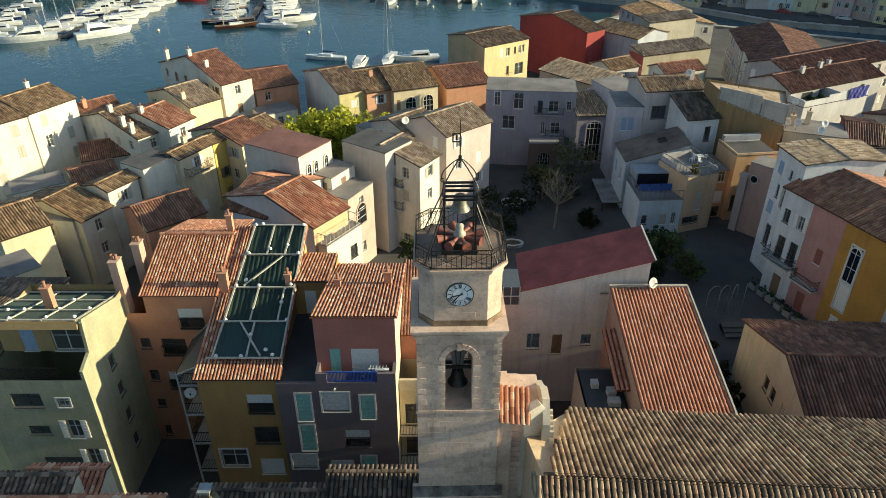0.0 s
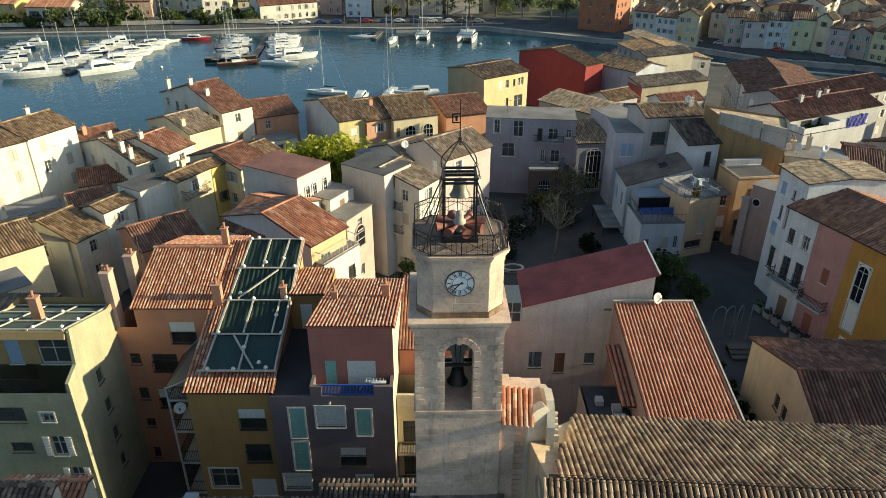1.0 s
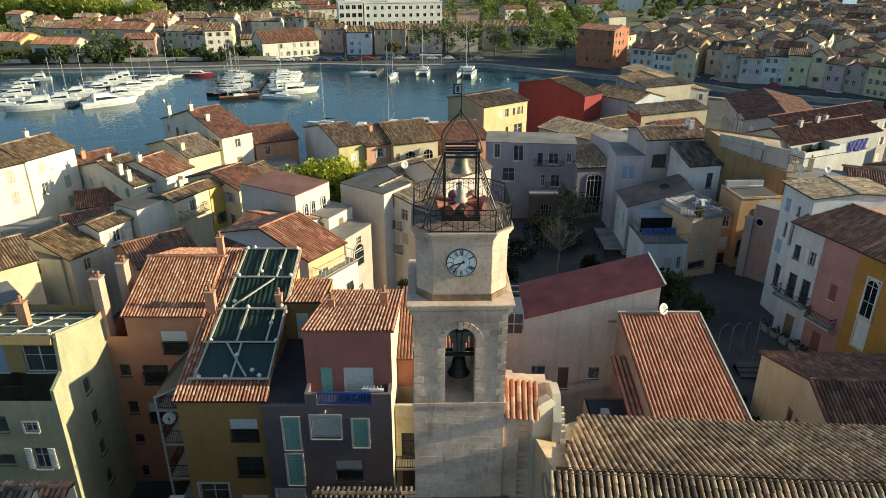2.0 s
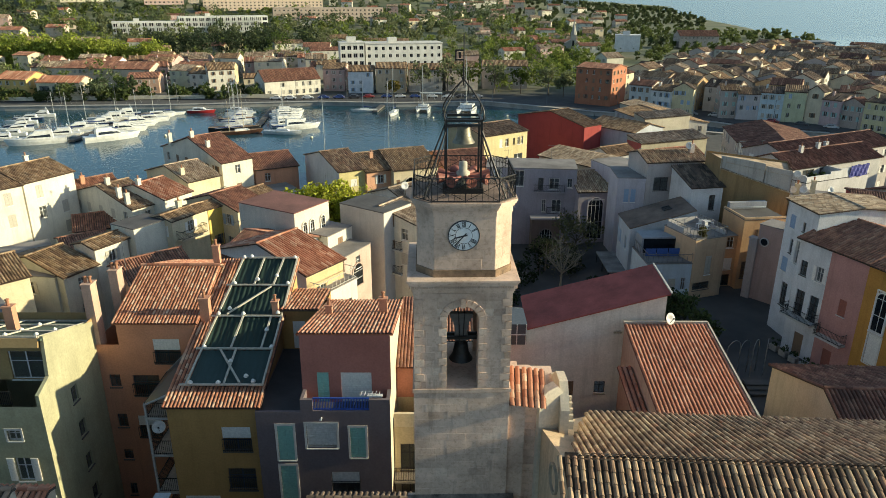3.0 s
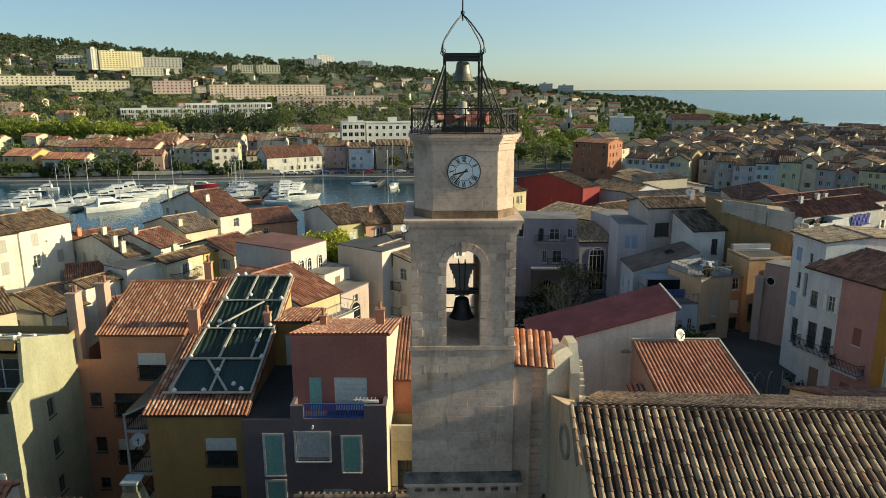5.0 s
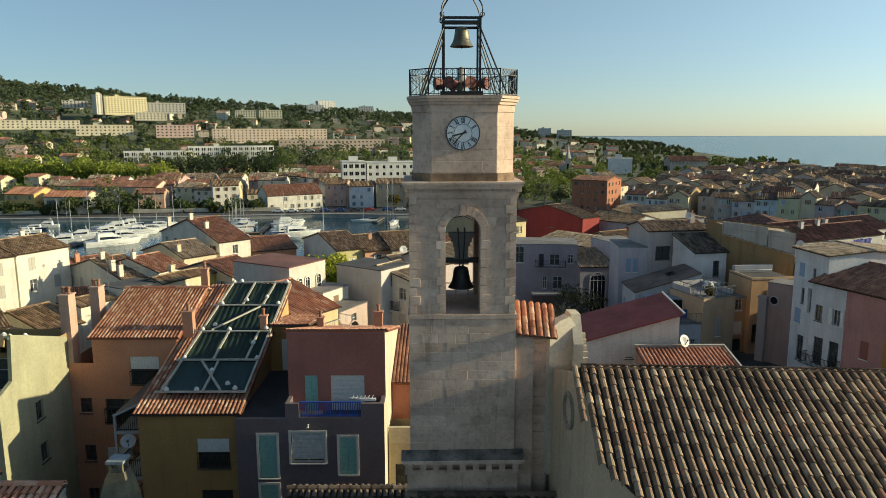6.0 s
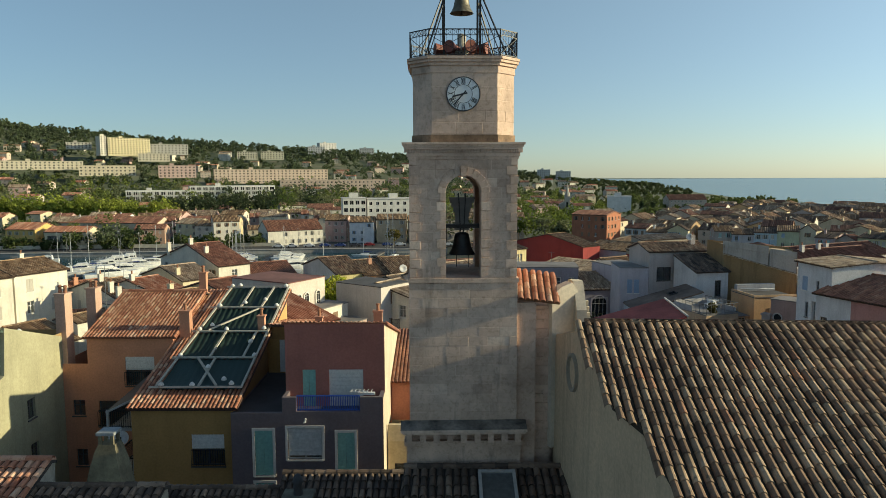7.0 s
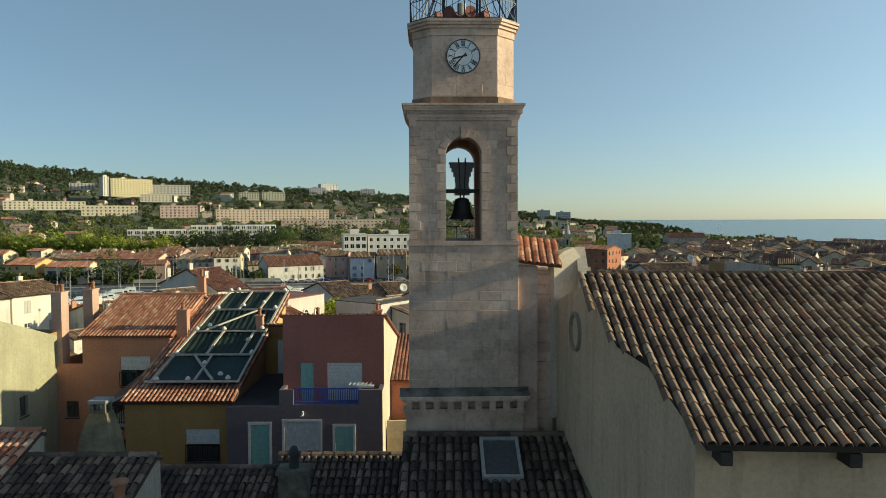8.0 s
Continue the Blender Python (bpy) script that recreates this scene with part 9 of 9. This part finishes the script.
g = Geo()
g.tube((0, 0, 0), (0, 0, 0.7), 0.05, 0.04, 8)
g.tube((0, 0, 0), (0, 0, 0.03), 0.25, 0.22, 12)
part("pedestal", g, plain((0.6, 0.6, 0.6), 0.4), tbl)


def shrub(x, y, z, r, h, c, seed, label="dense green shrub", clumps=14, leaves=24, size=0.16):
    t = thing("shrub", pose(x, y, z), label, "shrub", "shrubs")
    rr_ = random.Random(seed)
    g = Geo()
    crown(g, (0, 0, h * 0.5), r, h * 0.5, clumps, leaves, size, rr_)
    part("foliage", g, leaf_mat(c), t)
    g = Geo()
    for i in range(4):
        g.tube((rr_.uniform(-0.1, 0.1), rr_.uniform(-0.1, 0.1), 0), (rr_.uniform(-r, r) * 0.5, rr_.uniform(-r, r) * 0.5, h * 0.7), 0.04, 0.015, 5)
    part("stem", g, BARK, t)


DARKG = (0.03, 0.045, 0.018)
for i, (x, y, r, h) in enumerate(((19.0, 58.5, 1.7, 4.2), (20.5, 61.0, 1.8, 4.6), (22.0, 63.4, 1.8, 4.6), (23.6, 64.8, 1.5, 4.0), (18.2, 55.5, 1.6, 3.6), (21.4, 59.2, 1.5, 3.4), (20.9, 47.5, 1.1, 4.2), (21.6, 45.2, 1.2, 4.0), (21.8, 42.8, 1.2, 4.2), (21.9, 40.4, 1.1, 3.8), (21.0, 49.6, 1.0, 3.6))):
    shrub(x, y, float(level(x, y)) - 0.2, r, h, DARKG if i > 5 else (0.04, 0.06, 0.024), 100 + i, "dark evergreen hedge beside the lane" if i > 5 else "dense green shrubs behind the red-roofed hall", 22, 30, 0.2)
for i, (x, y, r, h, c) in enumerate(((9.5, 79.5, 2.0, 3.6, DARKG), (12.5, 84.0, 2.4, 4.6, DARKG), (8.0, 74.5, 1.6, 2.4, DARKG), (16.5, 82.5, 2.0, 3.4, (0.05, 0.06, 0.03)), (-3.6, 62.0, 1.2, 6.4, (0.07, 0.10, 0.03)), (-1.8, 62.5, 1.2, 5.0, (0.06, 0.085, 0.03)), (17.5, 74.0, 1.4, 2.4, DARKG), (6.0, 78.0, 1.6, 4.6, (0.05, 0.07, 0.03)))):
    shrub(x, y, float(level(x, y)) - 0.1, r, h, c, 130 + i, "garden shrub in the shaded courtyard", 22, 28, 0.2)
shrub(27.9, 70.9, 8.99, 0.6, 1.1, (0.13, 0.12, 0.05), 171, "dry-leaved plant on a roof terrace", 16, 24, 0.14)
shrub(50.6, 92.4, 9.8, 0.6, 0.9, (0.04, 0.07, 0.03), 172, "dark potted plants on a sunken terrace", 14, 22, 0.14)
shrub(52.2, 93.1, 9.8, 0.6, 0.9, (0.04, 0.07, 0.03), 173, "dark potted plants on a sunken terrace", 14, 22, 0.14)
# bare tree in the courtyard
bt = thing("tree", pose(13.7, 75.0, -0.35), "bare branching tree with faded seed heads in the courtyard", "tree", "trees")
g = Geo()
r_ = random.Random(77)
limbs(g, (0, 0, 0), 7.5, 0.16, 2.6, r_, 9, 16)
part("trunk", g, plain((0.24, 0.21, 0.16), 0.95), bt)
g = Geo()
crown(g, (0, 0, 4.9), 2.6, 2.1, 46, 9, 0.10, r_)
part("twigs", g, leaf_mat((0.20, 0.17, 0.11)), bt)
# planting ring and benches
for x, y, rad in ((9.3, 82.0, 1.5), (8.2, 71.0, 1.2)):
    t = thing("planting_ring", pose(x, y, float(level(x, y))), "pale curved stone kerb of a flower bed", "flower bed")
    g = Geo()
    for i in range(20):
        a0, a1 = math.tau * i / 20, math.tau * (i + 1) / 20
        g.beam((rad * math.cos(a0), rad * 0.6 * math.sin(a0), 0.2), (rad * math.cos(a1), rad * 0.6 * math.sin(a1), 0.2), 0.22, 0.4)
    part("kerb", g, plaster((0.5, 0.5, 0.48)), t)
    g = Geo()
    g.turned([(rad * 0.85, 0.25), (rad * 0.4, 0.34), (0, 0.38)], 16)
    part("soil", g, floor_mat("soil", (0.05, 0.045, 0.03)), t)
pg = thing("pergola_frame", O, "white steel frame over a courtyard terrace", "pergola")
for p, q in (((5.2, 55.0, 5.0), (8.1, 55.0, 5.0)), ((8.1, 55.0, 5.0), (8.6, 50.2, 5.0)), ((8.1, 55.0, 0), (8.1, 55.0, 5.0)), ((5.2, 55.0, 0), (5.2, 55.0, 5.0))):
    g = Geo()
    g.beam(p, q, 0.16, 0.16, 0, (1, 0.01, 0.02))
    part("beam", g, plain((0.66, 0.66, 0.64), 0.5), pg)

# ---- the square ----
for i in range(4):
    x, y = 25.2 + i * 1.0, 53.6 + 0.1 * i
    t = thing("steel_hoop", pose(x, y, float(level(x, y)), 0, 0, 20 + i * 14), "tall bent steel hoop on the square", "hoop", "steel hoops on the square")
    g = Geo()
    prev = None
    for k in range(19):
        a = math.pi * (k / 18 * 1.3 - 0.15)
        p = (0.7 * math.cos(a), 0, 2.6 + 0.75 * math.sin(a)) if 0 <= a <= math.pi else (0.7 * (1 if a < 0 else -1), 0, 2.6 if k else 0)
        if prev:
            g.tube(prev, p, 0.035, 0.035, 6)
        prev = p
    g.tube((0.7, 0, 0), (0.7, 0, 2.6), 0.035, 0.035, 6)
    g.tube((-0.7, 0, 0), (-0.7, 0, 2.6), 0.035, 0.035, 6)
    part("tube", g, plain((0.32, 0.30, 0.28), 0.5, 0.4), t)
stp = thing("stone_steps", pose(25.5, 50.0, 2.3), "broad dark stone steps at the edge of the square", "steps")
for i in range(3):
    g = Geo()
    g.box((0, i * 0.5, 0), (8.0, 1.8, 0.17 * (i + 1)))
    part("step", g, floor_mat("dark_stone", (0.09, 0.088, 0.085)), stp)
for i in range(6):
    x, y = 31.0 + i * 0.35, 58.0 - i * 1.15
    t = thing("planter", pose(x, y, 2.3, 0, 0, -69), "grey planter box with a small shrub by the facades", "planter", "planters on the square")
    g = Geo()
    g.box((-0.4, -0.25, 0), (0.4, 0.25, 0.55))
    part("box", g, plain((0.3, 0.29, 0.27), 0.8), t)
    g = Geo()
    crown(g, (0, 0, 0.85), 0.42, 0.42, 6, 16, 0.10, random.Random(300 + i))
    part("foliage", g, leaf_mat((0.05, 0.07, 0.03)), t)
gw = thing("garden_wall", pose(20.3, 36.5, 2.3, 0, 0, 92), "pale garden wall with rounded openings along the lane", "wall")
g = Geo()
for i in range(5):
    g.box((i * 2.1, 0, 0), (i * 2.1 + 0.5, 0.3, 3.2))
g.box((0, 0.0, 2.5), (10.0, 0.3, 3.4))
part("wall", g, plaster((0.36, 0.34, 0.30)), gw)


# ---- roof-top aerials and dishes ----
def aerial(x, y, z, h, yaw):
    t = thing("television_aerial", pose(x, y, z - fall(y), 0, 0, yaw), "thin metal television aerial on a roof", "aerial", "aerials on the roofs")
    g = Geo()
    g.tube((0, 0, 0), (0, 0, h), 0.025, 0.02, 6)
    part("mast", g, GREYRAIL, t)
    g = Geo()
    g.beam((-0.6, 0, h * 0.95), (0.6, 0, h * 0.95), 0.025)
    for i in range(8):
        x_ = -0.55 + i * 0.155
        g.beam((x_, -0.25 + i * 0.015, h * 0.95), (x_, 0.25 - i * 0.015, h * 0.95), 0.015)
    part("antenna", g, GREYRAIL, t)


for x, y, z, h, a in ((-23.5, 48.0, 13.0, 4.2, 20), (-33.0, 74.0, 9.8, 2.2, 40), (-40.0, 86.5, 10.4, 2.4, 10), (-27.0, 83.0, 9.6, 2.0, 70), (-14.0, 90.0, 8.5, 2.4, 30), (17.0, 107.0, 9.5, 2.6, 0), (27.5, 96.0, 11.4, 2.4, 50), (36.0, 83.0, 15.2, 2.2, 20), (42.5, 90.0, 10.2, 2.6, 60), (45.0, 64.0, 12.5, 2.2, 15), (9.0, 94.5, 11.9, 2.0, 15), (52.0, 112.0, 9.5, 2.4, 33), (8.0, 120.0, 11.2, 3.0, 0), (-46.0, 95.0, 9.0, 2.2, 20), (-20.5, 66.5, 10.2, 2.2, 40)):
    aerial(x, y, z, h, a)


def dish_on_mast(x, y, z, h, yaw, r=0.45):
    t = thing("satellite_dish", pose(x, y, z - fall(y)), "white satellite dish on a roof mast", "satellite dish", "dishes on the roofs")
    g = Geo()
    g.tube((0, 0, 0), (0, 0, h), 0.03, 0.03, 6)
    part("mast", g, GREYRAIL, t)
    g = Geo()
    g.turned([(0.0, 0.0), (r * 0.5, 0.03), (r * 0.85, 0.09), (r, 0.14), (r * 0.97, 0.15), (r * 0.5, 0.05), (0, 0.02)], 16)
    part("bowl", g, plain((0.66, 0.65, 0.62), 0.5), t, m=pose(0, -0.05, h, 0, 0, yaw) @ pose(0, 0, 0, 70, 0, 0), smooth=True)


for x, y, z, h, a in ((40.9, 78.9, 11.4, 1.0, -20), (42.0, 78.6, 11.4, 1.1, -10), (44.6, 77.6, 11.4, 1.3, 10), (44.2, 77.2, 11.4, 0.6, 0), (45.2, 86.6, 10.4, 2.0, -15), (31.2, 87.4, 14.9, 1.0, 0), (-4.4, 77.0, 12.3, 1.0, 20)):
    dish_on_mast(x, y, z, h, a)


# ---- the far quay: cars, lamps, walls ----
def car(x, y, yaw, c, z=-3.03):
    t = thing("car", pose(x, y, z, 0, 0, yaw), "parked car on the quay road", "car", "parked cars")
    prof = [(-2.05, 0.35), (-2.1, 0.75), (-1.6, 0.9), (-1.1, 1.38), (0.5, 1.42), (1.1, 0.95), (1.95, 0.8), (2.05, 0.4)]
    g = Geo()
    for s in (-1, 1):
        q = [(a, s * (0.85 if b_ < 1 else 0.7), b_) for a, b_ in prof]
        g.face(q if s < 0 else q[::-1])
    for (a, za), (b2, zb) in zip(prof, prof[1:] + prof[:1]):
        wa, wb = (0.85 if za < 1 else 0.7), (0.85 if zb < 1 else 0.7)
        g.face([(a, -wa, za), (b2, -wb, zb), (b2, wb, zb), (a, wa, za)][::-1])
    part("body", g, plain(c, 0.3), t)
    g = Geo()
    g.face([(-1.05, -0.74, 1.3), (0.45, -0.74, 1.34), (0.95, -0.82, 0.98), (-1.4, -0.83, 0.95)][::-1])
    g.face([(-1.05, 0.74, 1.3), (0.45, 0.74, 1.34), (0.95, 0.82, 0.98), (-1.4, 0.83, 0.95)])
    part("side_window", g, SMOKE, t)
    for a in (-1.3, 1.3):
        for s in (-1, 1):
            g = Geo()
            g.tube((a, s * 0.72, 0.32), (a, s * 0.88, 0.32), 0.32, 0.32, 12)
            part("wheel", g, plain((0.02, 0.02, 0.02), 0.8), t)
    return t


cr = random.Random(9)
CARC = [(0.5, 0.5, 0.5), (0.05, 0.05, 0.06), (0.6, 0.6, 0.6), (0.25, 0.26, 0.28), (0.3, 0.03, 0.03), (0.03, 0.06, 0.2)]
for i in range(14):
    x = -60 + i * 5.6 + cr.uniform(-0.6, 0.6)
    y = 253.5 + max(0, (x + 60) * 0.22 if x < -20 else 8.8) * 0.6
    car(x, y, cr.choice([4, 184]), cr.choice(CARC))
for i in range(8):
    u = i / 8
    car(66 + 52 * u, 232 - 38 * u + cr.uniform(-1, 1), -36, cr.choice(CARC))


def lamp(x, y, h=7.0):
    t = thing("street_lamp", pose(x, y, -3.03), "grey street lamp on the quay", "street lamp", "street lamps")
    g = Geo()
    g.tube((0, 0, 0), (0, 0, h), 0.09, 0.05, 8)
    g.tube((0, 0, h), (0, -1.1, h + 0.3), 0.04, 0.035, 6)
    part("post", g, GREYRAIL, t)
    g = Geo()
    g.box((-0.14, -1.6, h + 0.22), (0.14, -1.0, h + 0.36))
    part("head", g, plain((0.4, 0.4, 0.4), 0.5), t)


for x, y in ((-130, 239.5), (-112, 241), (-92, 244), (-72, 248), (-52, 251), (-34, 251), (-10, 249.5), (18, 252), (36, 242), (58, 232), (80, 221), (98, 206), (116, 194)):
    lamp(x, y)
for a, b in (((-160, 246), (-60, 257)),):
    g = Geo()
    p, q = Vector((*a, -2.1)), Vector((*b, -2.1))
    g.beam(p, q, 0.4, 1.3)
    w = part("garden_wall", g, plaster((0.58, 0.52, 0.40)), None)
    tagged(w, "pale garden wall along the quay road", "wall", kind="structure")
sh2 = thing("bus_shelter", pose(-4, 253, -3.03), "white bus shelter on the far quay", "bus shelter")
g = Geo()
g.box((-4, -0.8, 2.5), (4, 0.8, 2.7))
part("roof", g, GEL, sh2)
for x in (-3.8, -1.3, 1.3, 3.8):
    g = Geo()
    g.beam((x, 0.6, 0), (x, 0.6, 2.5), 0.12, 0.12, 0, (1, 0, 0))
    part("post", g, GEL, sh2)
bu = random.Random(3)
for i, (x, y) in enumerate(((-77, 192), (-36, 190), (-14, 222), (-3, 222), (12, 225), (21, 226), (29, 223))):
    b = new("mooring_buoy", None)
    b.matrix_basis = pose(x, y, WATER)
    tagged(b, "small white mooring buoy on the water", "buoy", "mooring buoys")
    g = Geo()
    g.turned([(0.0, -0.2), (0.4, 0.0), (0.45, 0.25), (0.3, 0.5), (0.0, 0.62)], 12)
    part("float", g, plain((0.7, 0.66, 0.5), 0.4), b, smooth=True)

# ---- trees on the square ----
tree(17.3, 85.6, 6.0, 3.2, (0.14, 0.14, 0.07), "grey-green tree in front of the lilac house", 34, 26, 0.22, seed=61, z=0.5)
tree(13.0, 82.0, 4.6, 2.2, (0.12, 0.13, 0.06), "small olive tree on the square", 26, 24, 0.2, seed=62, z=0.5)
tree(23.6, 63.2, 4.6, 2.0, (0.10, 0.13, 0.05), "dark green tree beside the red-roofed hall", 40, 26, 0.2, seed=63, z=1.5)
tree(24.8, 60.0, 3.6, 1.7, (0.10, 0.13, 0.05), "dark green tree beside the red-roofed hall", 34, 26, 0.2, seed=64, z=1.5)

# ---- porch and lean-to on the square ----
po = thing("porch", pose(0, 0, -0.5), "brown rendered porch with an arched opening", "porch")
g = Geo()
g.box((12.3, 91.4, 0), (16.2, 93.3, 4.7))
part("wall", g, plaster((0.17, 0.12, 0.10)), po)
g = Geo()
g.box((12.15, 91.25, 4.702), (16.35, 93.2, 4.86))
part("coping", g, plaster((0.36, 0.32, 0.31)), po)
# flat dark pane in place of the shaded hollow of the porch
arch_window(facade((12.3, 91.4), (16.2, 91.4)), 2.0, 1.6, 1.8, 0.9, (0.20, 0.15, 0.13), 4, "arched porch opening with a dark sheet for its shade")
lt = thing("lean_to", pose(0, 0, -0.4), "grey sheet lean-to roof on slim posts", "lean-to")
g = Geo()
g.box((19.5, 76.2, 3.0), (22.2, 83.0, 3.12))
part("roof", g, floor_mat("lean_to_sheet", (0.22, 0.21, 0.20), 0.6), lt)
for x, y in ((19.6, 76.4), (19.6, 79.6), (19.6, 82.8), (22.0, 76.4)):
    g = Geo()
    g.beam((x, y, -0.5), (x, y, 3.0), 0.1, 0.1, 0, (1, 0, 0))
    part("post", g, IRON, lt)
